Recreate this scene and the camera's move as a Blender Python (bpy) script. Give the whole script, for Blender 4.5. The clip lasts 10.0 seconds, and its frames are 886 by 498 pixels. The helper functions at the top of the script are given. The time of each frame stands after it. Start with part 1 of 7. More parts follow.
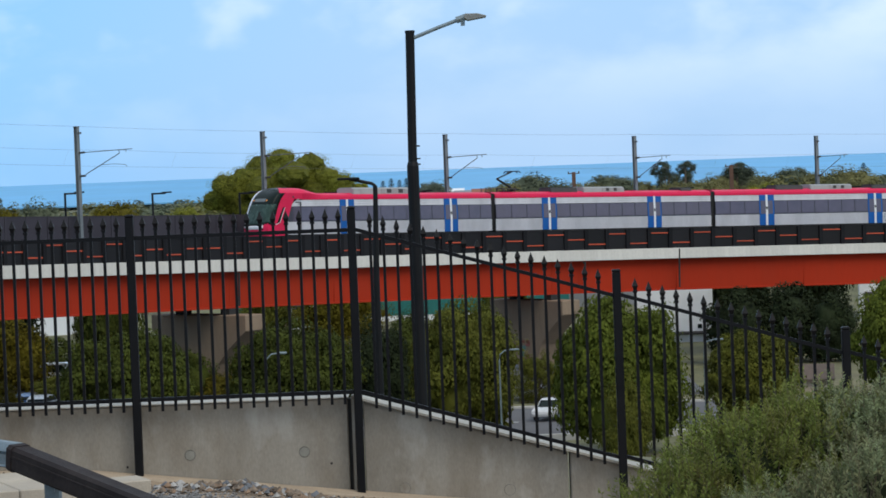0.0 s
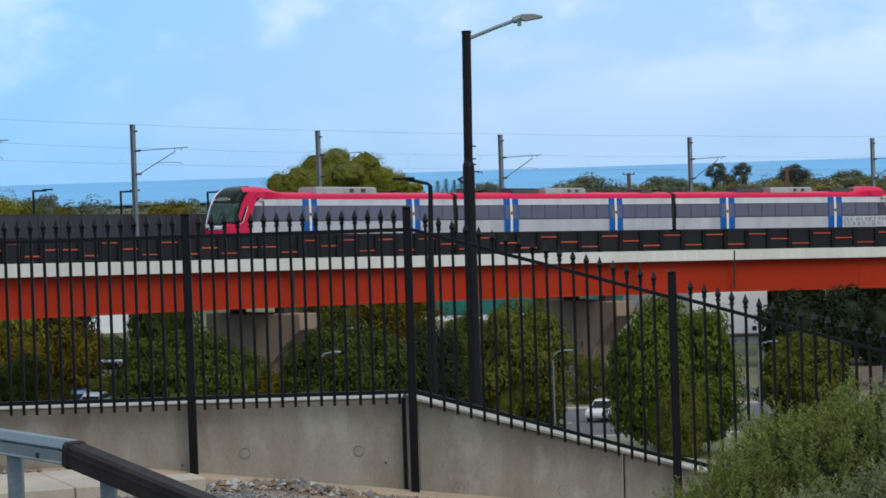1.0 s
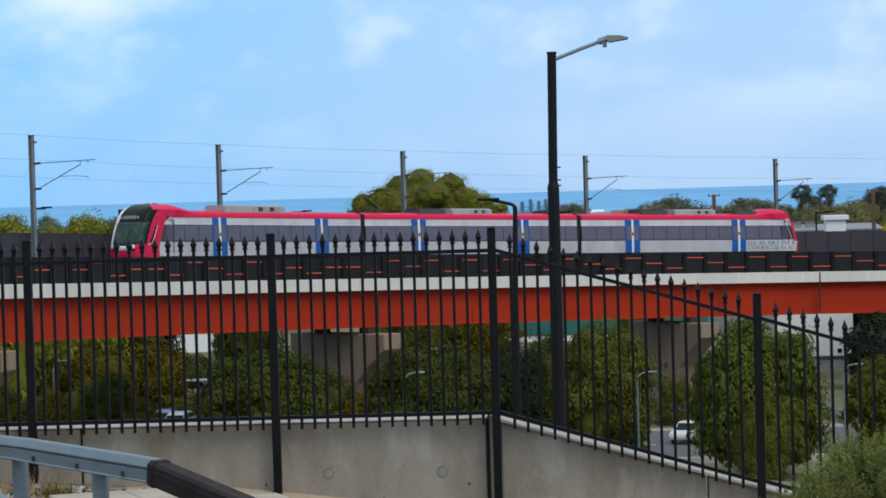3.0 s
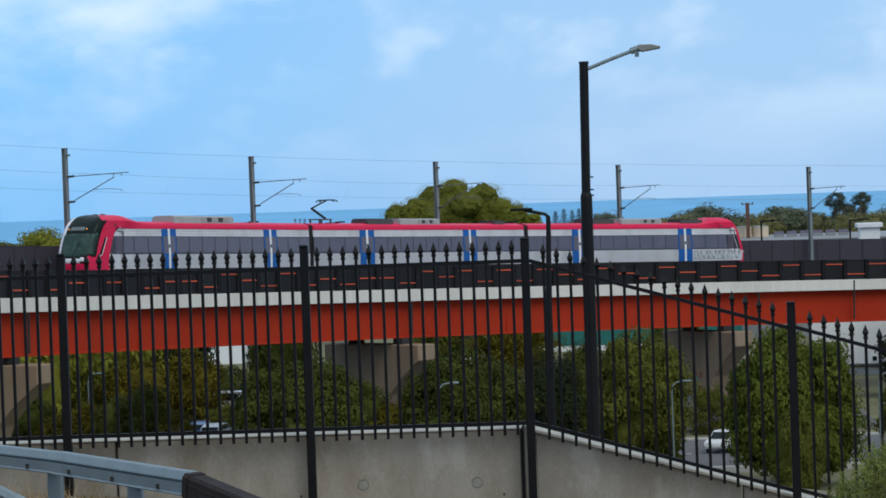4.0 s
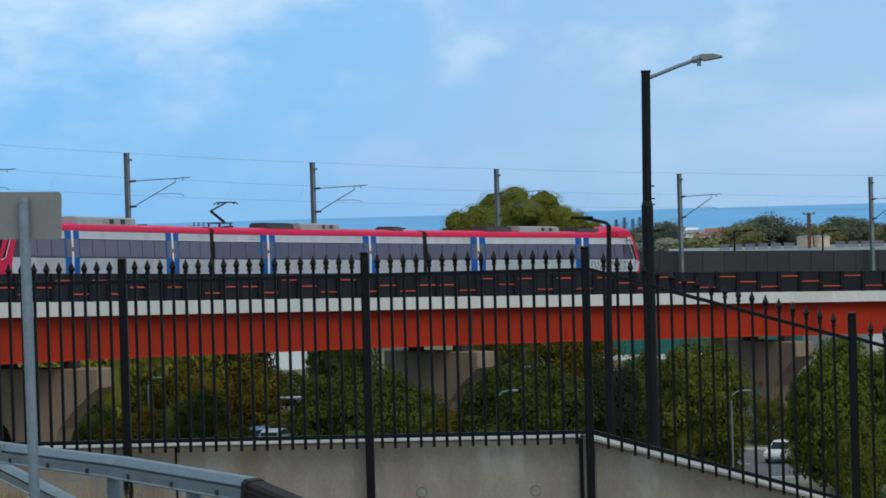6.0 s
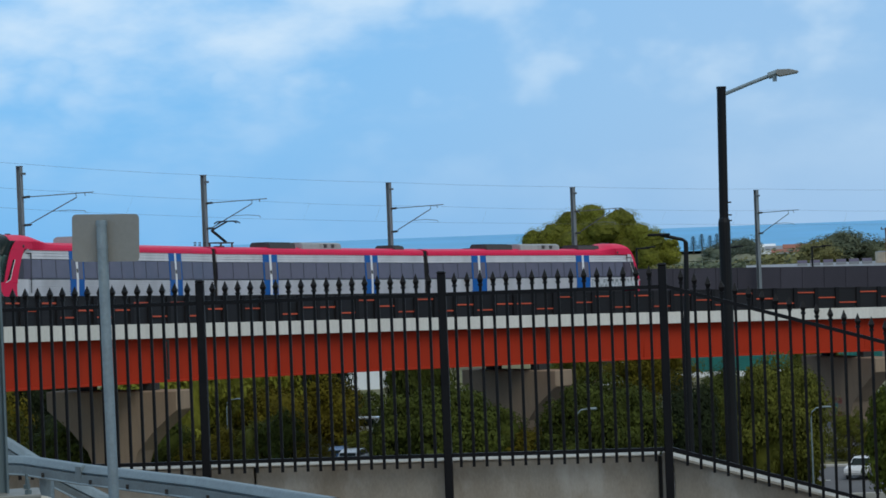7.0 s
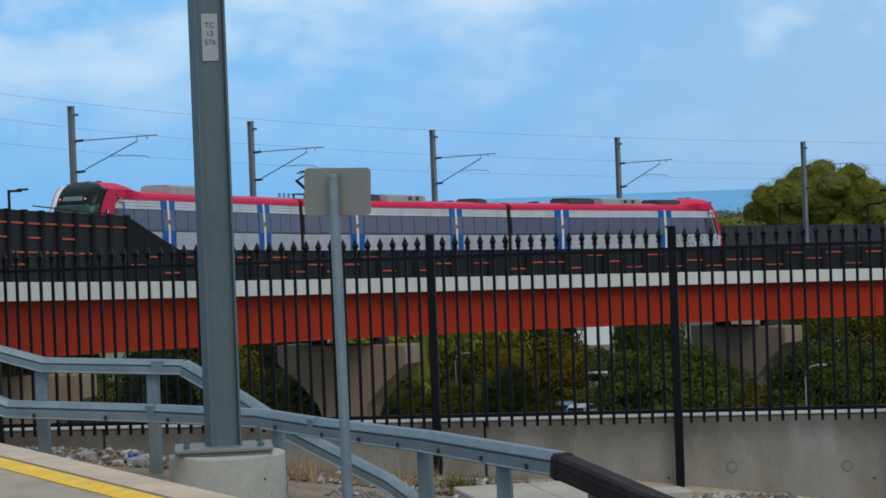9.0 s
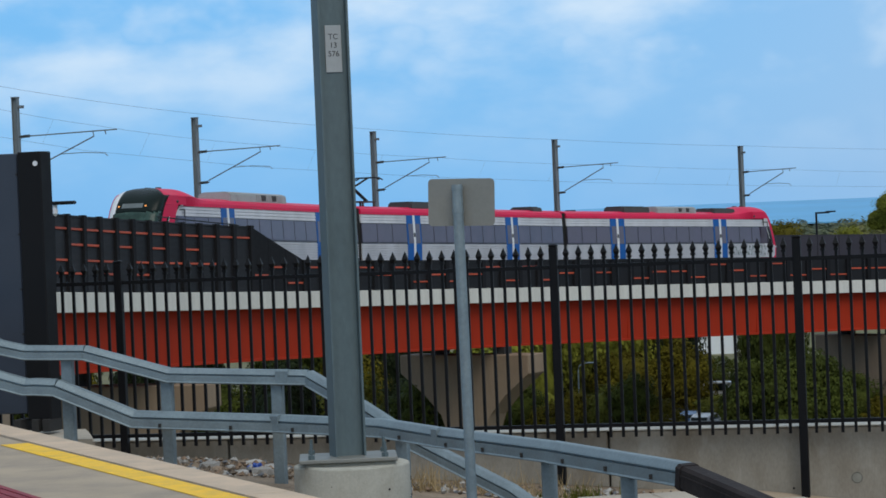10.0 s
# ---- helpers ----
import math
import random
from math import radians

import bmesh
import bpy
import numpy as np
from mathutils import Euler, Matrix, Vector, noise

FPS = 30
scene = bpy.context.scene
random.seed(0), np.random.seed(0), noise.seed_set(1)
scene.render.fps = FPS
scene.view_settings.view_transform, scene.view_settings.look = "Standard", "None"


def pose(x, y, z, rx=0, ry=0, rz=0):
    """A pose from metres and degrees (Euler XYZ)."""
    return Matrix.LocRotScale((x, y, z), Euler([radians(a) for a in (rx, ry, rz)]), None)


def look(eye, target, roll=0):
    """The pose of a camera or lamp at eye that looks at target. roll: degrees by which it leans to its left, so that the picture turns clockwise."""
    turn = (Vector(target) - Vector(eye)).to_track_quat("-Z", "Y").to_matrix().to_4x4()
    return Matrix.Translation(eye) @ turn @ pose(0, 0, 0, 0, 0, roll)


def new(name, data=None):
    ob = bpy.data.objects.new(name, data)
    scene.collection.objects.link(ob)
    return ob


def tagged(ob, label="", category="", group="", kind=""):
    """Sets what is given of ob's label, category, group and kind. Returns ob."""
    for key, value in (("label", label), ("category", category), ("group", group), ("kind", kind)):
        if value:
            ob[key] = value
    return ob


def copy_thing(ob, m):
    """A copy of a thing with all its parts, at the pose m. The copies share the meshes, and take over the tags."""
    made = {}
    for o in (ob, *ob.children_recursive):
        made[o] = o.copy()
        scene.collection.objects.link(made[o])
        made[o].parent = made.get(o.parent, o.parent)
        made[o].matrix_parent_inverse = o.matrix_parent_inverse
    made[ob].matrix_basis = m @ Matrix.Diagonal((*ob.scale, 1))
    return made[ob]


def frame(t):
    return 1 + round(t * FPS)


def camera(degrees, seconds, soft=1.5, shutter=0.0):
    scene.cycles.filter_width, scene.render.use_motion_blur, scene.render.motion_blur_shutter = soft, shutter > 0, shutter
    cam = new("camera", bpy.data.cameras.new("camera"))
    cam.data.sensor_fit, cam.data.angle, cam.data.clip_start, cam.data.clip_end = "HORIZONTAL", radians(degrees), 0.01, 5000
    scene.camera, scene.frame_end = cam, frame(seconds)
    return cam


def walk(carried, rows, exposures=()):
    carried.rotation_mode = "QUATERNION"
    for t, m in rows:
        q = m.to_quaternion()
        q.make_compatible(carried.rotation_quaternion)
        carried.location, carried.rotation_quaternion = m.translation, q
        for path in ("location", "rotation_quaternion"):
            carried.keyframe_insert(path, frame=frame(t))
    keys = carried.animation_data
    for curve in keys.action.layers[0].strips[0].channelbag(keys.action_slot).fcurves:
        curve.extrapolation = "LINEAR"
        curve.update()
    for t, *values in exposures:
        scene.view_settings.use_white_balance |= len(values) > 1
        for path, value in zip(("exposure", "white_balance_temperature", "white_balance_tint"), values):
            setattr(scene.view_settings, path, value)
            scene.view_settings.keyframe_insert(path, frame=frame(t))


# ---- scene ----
cam = camera(18.0, 10.0, soft=1.65)
EYE = (0.0, 0.0, 1.6)
# seconds, yaw to the left, pitch, roll, and the sway of the eye: a hand-held pan from one spot on the platform
PATH = [
    (0.0, -0.038, -1.858, -2.189, 0.014, 0.011, -0.008), (0.5, 0.168, -1.838, -1.746, 0.013, 0.011, -0.008),
    (1.0, 1.075, -1.818, -1.860, 0.003, -0.000, -0.005), (1.5, 1.620, -1.951, -1.699, 0.006, -0.004, -0.004),
    (2.0, 1.768, -2.066, -1.780, 0.007, -0.002, -0.004), (2.5, 2.109, -1.873, -1.682, 0.003, -0.008, -0.005),
    (3.0, 2.790, -1.342, -1.668, 0.002, -0.013, -0.003), (3.2, 3.123, -1.268, -1.680, 0.006, -0.019, -0.001),
    (4.3, 3.495, -0.979, -2.103, 0.003, -0.001, 0.002), (4.5, 3.649, -0.898, -1.961, 0.006, 0.006, 0.000),
    (5.0, 3.856, -1.402, -1.879, 0.008, -0.002, -0.003), (5.5, 4.404, -1.175, -1.611, 0.003, -0.002, 0.000),
    (5.7, 4.537, -1.095, -1.571, 0.001, -0.010, 0.012), (6.8, 5.734, -0.476, -2.113, 0.011, -0.021, 0.001),
    (7.0, 6.256, -0.480, -2.211, 0.004, -0.018, 0.006), (7.5, 7.188, -0.774, -2.284, 0.001, -0.008, 0.003),
    (8.0, 8.401, -0.892, -2.263, -0.004, -0.000, 0.003), (8.5, 9.704, -1.088, -2.155, -0.013, 0.008, 0.004),
    (9.0, 10.961, -1.222, -2.181, -0.020, 0.027, 0.000), (9.5, 12.414, -1.066, -2.194, -0.025, 0.025, 0.006),
    (10.0, 13.458, -0.927, -2.375, -0.028, 0.021, 0.006),
]
walk(cam, [(t, pose(EYE[0] + dx, EYE[1] + dy, EYE[2] + dz, 90 + pitch, 0, yaw) @ pose(0, 0, 0, 0, 0, roll)) for t, yaw, pitch, roll, dx, dy, dz in PATH],
     exposures=[(0.0, 0.10, 6500, 10), (2.5, 0.10, 6500, 10), (3.1, 0.06, 6500, 10), (4.4, -0.07, 6250, 7), (5.5, -0.12, 6250, 7),
                (7.0, -0.22, 6200, 6), (8.5, -0.23, 6250, 7), (10.0, -0.20, 6350, 8)])

# ---- light ----
SUN_EL, SUN_AZ = 48.0, 148.0  # degrees up, and to the right of straight ahead
world = bpy.data.worlds.new("sky")
scene.world = world
world.use_nodes = True
wn, wl = world.node_tree.nodes, world.node_tree.links
wn.clear()
w_out = wn.new("ShaderNodeOutputWorld")
w_bg = wn.new("ShaderNodeBackground")
w_bg.inputs["Strength"].default_value = 0.122
sky = wn.new("ShaderNodeTexSky")
sky.sky_type, sky.sun_disc = "NISHITA", False
sky.sun_elevation, sky.sun_rotation = radians(SUN_EL), radians(SUN_AZ)
sky.air_density, sky.dust_density, sky.ozone_density, sky.altitude = 1.0, 0.6, 2.0, 80
tc = wn.new("ShaderNodeTexCoord")


def w_noise(scale, detail, rough, zs, shift=(0, 0, 0)):
    mp = wn.new("ShaderNodeMapping")
    mp.inputs["Scale"].default_value = (1, 1, zs)
    mp.inputs["Location"].default_value = shift
    nz = wn.new("ShaderNodeTexNoise")
    nz.inputs["Scale"].default_value, nz.inputs["Detail"].default_value = scale, detail
    nz.inputs["Roughness"].default_value = rough
    wl.new(tc.outputs["Generated"], mp.inputs["Vector"])
    wl.new(mp.outputs[0], nz.inputs["Vector"])
    return nz.outputs[0]


def w_ramp(src, lo, hi, a=0.0, b=1.0):
    r = wn.new("ShaderNodeMapRange")
    r.interpolation_type = "SMOOTHSTEP"
    for k, v in (("From Min", lo), ("From Max", hi), ("To Min", a), ("To Max", b)):
        r.inputs[k].default_value = v
    wl.new(src, r.inputs["Value"])
    return r.outputs[0]


def w_math(op, a, b):
    m = wn.new("ShaderNodeMath")
    m.operation = op
    for i, v in enumerate((a, b)):
        if isinstance(v, (int, float)):
            m.inputs[i].default_value = v
        else:
            wl.new(v, m.inputs[i])
    return m.outputs[0]


# broken cloud sheet over a pale blue sky
banks = w_ramp(w_noise(9.0, 6.0, 0.50, 2.2, (3.1, 0.4, 0.2)), 0.42, 0.66)
puffs = w_ramp(w_noise(26.0, 4.0, 0.45, 1.5, (0.6, 2.3, 1.7)), 0.48, 0.72)
sep = wn.new("ShaderNodeSeparateXYZ")
wl.new(tc.outputs["Generated"], sep.inputs[0])
height = w_ramp(sep.outputs[2], 0.005, 0.07, 0.12, 1.0)
cover = w_math("MULTIPLY", w_math("MAXIMUM", w_math("MULTIPLY", banks, 0.85), w_math("MULTIPLY", puffs, 0.5)), height)
high = w_ramp(sep.outputs[2], 0.12, 0.40, 0.0, 0.75)
haze = wn.new("ShaderNodeMixRGB")
haze.inputs[0].default_value = 0.85
tone = wn.new("ShaderNodeMixRGB")  # clearer and bluer towards the left
tone.inputs[1].default_value = (1.40, 4.50, 8.6, 1)
tone.inputs[2].default_value = (2.88, 4.97, 7.95, 1)
wl.new(w_ramp(sep.outputs[0], -0.25, 0.02), tone.inputs[0])
wl.new(tone.outputs[0], haze.inputs[2])
wl.new(sky.outputs[0], haze.inputs[1])
mixc = wn.new("ShaderNodeMixRGB")
mixc.inputs[2].default_value = (7.1, 8.1, 9.1, 1)
wl.new(cover, mixc.inputs[0])
wl.new(haze.outputs[0], mixc.inputs[1])
deck = wn.new("ShaderNodeMixRGB")  # the grey cloud deck higher up
deck.inputs[2].default_value = (4.2, 4.7, 5.3, 1)
wl.new(high, deck.inputs[0])
wl.new(mixc.outputs[0], deck.inputs[1])
wl.new(deck.outputs[0], w_bg.inputs["Color"])
wl.new(w_bg.outputs[0], w_out.inputs[0])

sun = new("sun", bpy.data.lights.new("sun", "SUN"))
sun.data.energy, sun.data.angle, sun.data.color = 1.55, radians(36), (1.0, 0.93, 0.83)
az, el = radians(SUN_AZ), radians(SUN_EL)
sun.matrix_world = look((60 * math.sin(az) * math.cos(el), 60 * math.cos(az) * math.cos(el), 60 * math.sin(el)), (0, 0, 0))


# ---- materials ----
def material(name, colour, rough=0.6, metal=0.0, vary=0.25, scale=3.0, grain=0.0, grain_scale=60.0, bump=0.0, streak=None,
             stain=None, stain_scale=0.6, stain_amount=0.4, stretch=(1, 1, 1), per_object=0.0, per_island=0.0,
             spec=0.5, clear=0.0, translucent=0.0):
    """A surface with broad variation, fine grain, relief and, where given, stains of another colour."""
    m = bpy.data.materials.new(name)
    m.use_nodes = True
    nt = m.node_tree
    n, l = nt.nodes, nt.links
    b = n["Principled BSDF"]
    b.inputs["Roughness"].default_value, b.inputs["Metallic"].default_value = rough, metal
    b.inputs["Specular IOR Level"].default_value = spec
    b.inputs["Coat Weight"].default_value = clear
    b.inputs["Coat Roughness"].default_value = 0.15
    co = n.new("ShaderNodeTexCoord")
    mp = n.new("ShaderNodeMapping")
    mp.inputs["Scale"].default_value = stretch
    l.new(co.outputs["Object"], mp.inputs[0])

    def tex(s, d=4.0, r=0.55):
        t = n.new("ShaderNodeTexNoise")
        t.inputs["Scale"].default_value, t.inputs["Detail"].default_value, t.inputs["Roughness"].default_value = s, d, r
        l.new(mp.outputs[0], t.inputs["Vector"])
        return t.outputs[0]

    def span(src, lo, hi, a, c):
        r = n.new("ShaderNodeMapRange")
        for k, v in (("From Min", lo), ("From Max", hi), ("To Min", a), ("To Max", c)):
            r.inputs[k].default_value = v
        l.new(src, r.inputs["Value"])
        return r.outputs[0]

    def mul(a, c):
        q = n.new("ShaderNodeMath")
        q.operation = "MULTIPLY"
        l.new(a, q.inputs[0])
        l.new(c, q.inputs[1])
        return q.outputs[0]

    broad = tex(scale)
    fac = span(broad, 0.3, 0.7, 1 - vary, 1 + vary)
    if grain:
        fac = mul(fac, span(tex(grain_scale, 3.0, 0.6), 0.25, 0.75, 1 - grain, 1 + grain))
    if per_object:
        oi = n.new("ShaderNodeObjectInfo")
        fac = mul(fac, span(oi.outputs["Random"], 0, 1, 1 - per_object, 1 + per_object))
    if per_island:
        ge = n.new("ShaderNodeNewGeometry")
        fac = mul(fac, span(ge.outputs["Random Per Island"], 0, 1, 1 - per_island, 1 + per_island))
    sc = n.new("ShaderNodeVectorMath")
    sc.operation = "SCALE"
    sc.inputs[0].default_value = colour[:3]
    l.new(fac, sc.inputs["Scale"])
    col = sc.outputs[0]
    if stain:
        mx = n.new("ShaderNodeMixRGB")
        mx.inputs[2].default_value = (*stain, 1)
        l.new(span(tex(stain_scale, 6.0, 0.65), 0.45, 0.72, 0, stain_amount), mx.inputs[0])
        l.new(col, mx.inputs[1])
        col = mx.outputs[0]
    if streak:
        mx = n.new("ShaderNodeMixRGB")
        mx.inputs[2].default_value = (*streak, 1)
        l.new(span(tex(scale * 2.6, 5.0, 0.6), 0.54, 0.70, 0, 0.75), mx.inputs[0])
        l.new(col, mx.inputs[1])
        col = mx.outputs[0]
    l.new(col, b.inputs["Base Color"])
    l.new(span(broad, 0.3, 0.7, max(0.02, rough - 0.08), min(1, rough + 0.08)), b.inputs["Roughness"])
    if bump:
        bp = n.new("ShaderNodeBump")
        bp.inputs["Strength"].default_value, bp.inputs["Distance"].default_value = bump, 0.02
        l.new(tex(grain_scale, 5.0, 0.65), bp.inputs["Height"])
        l.new(bp.outputs[0], b.inputs["Normal"])
    if translucent:
        tr = n.new("ShaderNodeBsdfTranslucent")
        ms = n.new("ShaderNodeMixShader")
        ms.inputs[0].default_value = translucent
        l.new(col, tr.inputs[0])
        l.new(b.outputs[0], ms.inputs[1])
        l.new(tr.outputs[0], ms.inputs[2])
        l.new(ms.outputs[0], n["Material Output"].inputs[0])
    return m


def glowing(name, colour, strength):
    m = bpy.data.materials.new(name)
    m.use_nodes = True
    b = m.node_tree.nodes["Principled BSDF"]
    b.inputs["Base Color"].default_value = (*colour, 1)
    b.inputs["Emission Color"].default_value = (*colour, 1)
    b.inputs["Emission Strength"].default_value = strength
    return m


M_CONC_WALL = material("wall concrete", (0.262, 0.241, 0.202), 0.85, vary=0.22, scale=0.9, grain=0.12, grain_scale=45, bump=0.15,
                       streak=(0.40, 0.385, 0.345), stain=(0.15, 0.115, 0.075), stain_scale=1.4, stain_amount=0.7, stretch=(1, 1, 0.45))
M_SANDY = material("sandy footing", (0.43, 0.335, 0.235), 0.9, vary=0.2, scale=2.2, grain=0.18, grain_scale=50, bump=0.25,
                   stain=(0.27, 0.215, 0.15), stain_scale=3, stain_amount=0.6)
M_COPING = material("coping concrete", (0.50, 0.48, 0.42), 0.85, vary=0.15, scale=2, grain=0.12, grain_scale=50, bump=0.15)
M_BASE_CONC = material("footing concrete", (0.43, 0.415, 0.355), 0.88, vary=0.12, scale=2.5, grain=0.10, grain_scale=60, bump=0.15,
                       stain=(0.26, 0.235, 0.18), stain_scale=4, stain_amount=0.6)
M_PIER = material("pier concrete", (0.27, 0.197, 0.132), 0.88, vary=0.16, scale=0.35, grain=0.08, grain_scale=6, bump=0.1,
                  stain=(0.16, 0.125, 0.09), stain_scale=0.4, stain_amount=0.5, stretch=(1, 1, 0.25))
M_PARAPET = material("pale parapet concrete", (0.66, 0.64, 0.58), 0.8, vary=0.06, scale=1.2, grain=0.06, grain_scale=15, bump=0.05,
                     per_object=0.05, stain=(0.36, 0.34, 0.30), stain_scale=1.5, stain_amount=0.35, stretch=(1, 1, 0.3))
M_ORANGE = material("orange girder paint", (0.405, 0.034, 0.012), 0.75, spec=0.1, vary=0.10, scale=0.25, grain=0.05, grain_scale=4,
                    stain=(0.27, 0.032, 0.015), stain_scale=0.5, stain_amount=0.45, stretch=(1, 1, 0.25))
M_PANEL = material("dark noise panel", (0.012, 0.012, 0.014), 0.7, vary=0.2, scale=2, grain=0.2, grain_scale=30, per_object=0.18, spec=0.15)
M_FIELD = material("noise panel field", (0.0095, 0.009, 0.0105), 0.6, vary=0.25, scale=1.2, grain=0.15, grain_scale=30, per_object=0.3, spec=0.3, stretch=(0.3, 1, 3))
M_FARWALL = material("far noise panel", (0.044, 0.041, 0.053), 0.75, vary=0.12, scale=1, grain=0.1, grain_scale=20, per_object=0.12, spec=0.3)
M_STRIP = material("orange strip", (0.50, 0.075, 0.03), 0.6, vary=0.15, scale=3, per_object=0.2)
M_BALLAST = material("ballast", (0.16, 0.15, 0.14), 0.95, vary=0.3, scale=4, grain=0.4, grain_scale=25, bump=0.6)
M_RAIL = material("rail steel", (0.16, 0.12, 0.10), 0.45, 0.8, vary=0.2, scale=4)
M_FENCE = material("black fence coating", (0.0055, 0.0055, 0.0065), 0.5, vary=0.2, scale=4, grain=0.1, grain_scale=80, spec=0.18)
M_LAMP_BLACK = material("black lamp paint", (0.007, 0.007, 0.008), 0.5, vary=0.2, scale=3, spec=0.2)
M_GALV = material("galvanised steel", (0.215, 0.268, 0.29), 0.5, 0.4, vary=0.13, scale=5, grain=0.12, grain_scale=40,
                  stain=(0.18, 0.21, 0.23), stain_scale=2.2, stain_amount=0.4)
M_GALV_DULL = material("weathered galvanised steel", (0.112, 0.152, 0.162), 0.62, 0.3, vary=0.16, scale=2.5, grain=0.12, grain_scale=35,
                       stain=(0.075, 0.095, 0.105), stain_scale=1.1, stain_amount=0.5, stretch=(1, 1, 0.35))
M_MAST_GALV = material("mast steel", (0.205, 0.228, 0.238), 0.6, 0.3, vary=0.15, scale=1.5, grain=0.08, grain_scale=12, stretch=(1, 1, 0.3))
M_WIRE = material("overhead wire", (0.16, 0.17, 0.18), 0.6, 0.3)
M_TIMBER = material("dark rubber sleeve", (0.021, 0.015, 0.014), 0.7, spec=0.25, vary=0.25, scale=3, grain=0.3, grain_scale=30, bump=0.2,
                    stain=(0.05, 0.04, 0.036), stain_scale=5, stain_amount=0.5)
M_ALU = material("bare sign aluminium", (0.245, 0.245, 0.222), 0.55, 0.4, vary=0.07, scale=4, grain=0.05, grain_scale=60,
                 stain=(0.19, 0.18, 0.16), stain_scale=5, stain_amount=0.35)
M_PLATE = material("number plate white", (0.36, 0.38, 0.385), 0.5, vary=0.06, scale=10, stain=(0.25, 0.27, 0.27), stain_scale=14, stain_amount=0.3)
M_INK = material("black lettering", (0.02, 0.02, 0.02), 0.6)
M_PLATFORM = material("platform paving", (0.42, 0.335, 0.24), 0.85, vary=0.12, scale=1.5, grain=0.14, grain_scale=90, bump=0.12,
                      stain=(0.18, 0.16, 0.15), stain_scale=2.0, stain_amount=0.45)
M_EDGE = material("platform edge concrete", (0.61, 0.46, 0.325), 0.85, vary=0.1, scale=2, grain=0.1, grain_scale=80, bump=0.12,
                  stain=(0.30, 0.26, 0.2), stain_scale=3, stain_amount=0.4)
M_YELLOW = material("yellow line paint", (0.95, 0.56, 0.014), 0.65, vary=0.12, scale=6, grain=0.1, grain_scale=70,
                    stain=(0.4, 0.28, 0.08), stain_scale=7, stain_amount=0.3)
M_TACTILE = material("red tactile paving", (0.26, 0.035, 0.05), 0.75, vary=0.12, scale=4, grain=0.1, grain_scale=60)
M_SCREEN = material("dark grey cladding", (0.034, 0.042, 0.060), 0.42, vary=0.1, scale=2, grain=0.05, grain_scale=40)
M_SCREEN_EDGE = material("black cladding edge", (0.007, 0.007, 0.008), 0.6, vary=0.15, scale=3, spec=0.2)
M_GRAVEL = material("stony earth", (0.27, 0.20, 0.135), 0.95, vary=0.28, scale=1.6, grain=0.35, grain_scale=28, bump=0.7,
                    stain=(0.36, 0.28, 0.20), stain_scale=2.5, stain_amount=0.5)
M_STONE = material("loose stone", (0.21, 0.16, 0.115), 0.9, vary=0.2, scale=8, grain=0.2, grain_scale=40, bump=0.3, per_object=0.35, per_island=0.5)
M_GREYGRAVEL = material("grey gravel", (0.155, 0.15, 0.14), 0.95, vary=0.2, scale=2, grain=0.5, grain_scale=45, bump=0.8)
M_FINE = material("fine grey gravel", (0.175, 0.17, 0.165), 0.9, vary=0.15, scale=5, per_island=0.55)
M_STONES = [M_STONE] + [material("loose stone", c, 0.9, vary=0.2, scale=8, grain=0.2, grain_scale=40, bump=0.3, per_object=0.3) for c in ((0.40, 0.385, 0.36), (0.27, 0.18, 0.115), (0.19, 0.20, 0.215))]
M_RING = material("stained socket", (0.145, 0.14, 0.118), 0.9, vary=0.4, scale=14)
M_PLUG = material("grout plug", (0.225, 0.22, 0.19), 0.9, vary=0.2, scale=9)
M_SLAB = material("path slab", (0.44, 0.385, 0.305), 0.88, vary=0.12, scale=1.6, grain=0.12, grain_scale=60, bump=0.15,
                  stain=(0.28, 0.24, 0.2), stain_scale=2, stain_amount=0.4)
M_GROUND = material("dry grass and earth", (0.13, 0.13, 0.06), 0.95, vary=0.35, scale=0.12, grain=0.35, grain_scale=1.5,
                    stain=(0.22, 0.18, 0.11), stain_scale=0.05, stain_amount=0.6)
M_ASPHALT = material("asphalt", (0.11, 0.11, 0.115), 0.9, vary=0.15, scale=0.2, grain=0.15, grain_scale=6,
                     stain=(0.16, 0.16, 0.16), stain_scale=0.15, stain_amount=0.4)
M_MARK = material("road marking", (0.6, 0.6, 0.58), 0.8, vary=0.1)
M_KERB = material("kerb concrete", (0.42, 0.41, 0.38), 0.9, vary=0.12, scale=1)
M_SEA = material("sea water", (0.175, 0.435, 0.70), 0.75, vary=0.10, scale=0.004, grain=0.05, grain_scale=0.03, spec=0.1, stretch=(1, 0.3, 1))
M_BARK = material("bark", (0.10, 0.075, 0.055), 0.95, vary=0.3, scale=2, grain=0.3, grain_scale=12, bump=0.5)


def foliage(name, colour, island=0.26):
    sunny = (colour[0] * 1.55, colour[1] * 1.5, colour[2] * 1.2)
    return material(name, colour, 0.7, vary=0.32, scale=2.4, per_island=island, per_object=0.12, spec=0.08, translucent=0.28, grain=0.3, grain_scale=15,
                    stain=sunny, stain_scale=1.7, stain_amount=0.6)


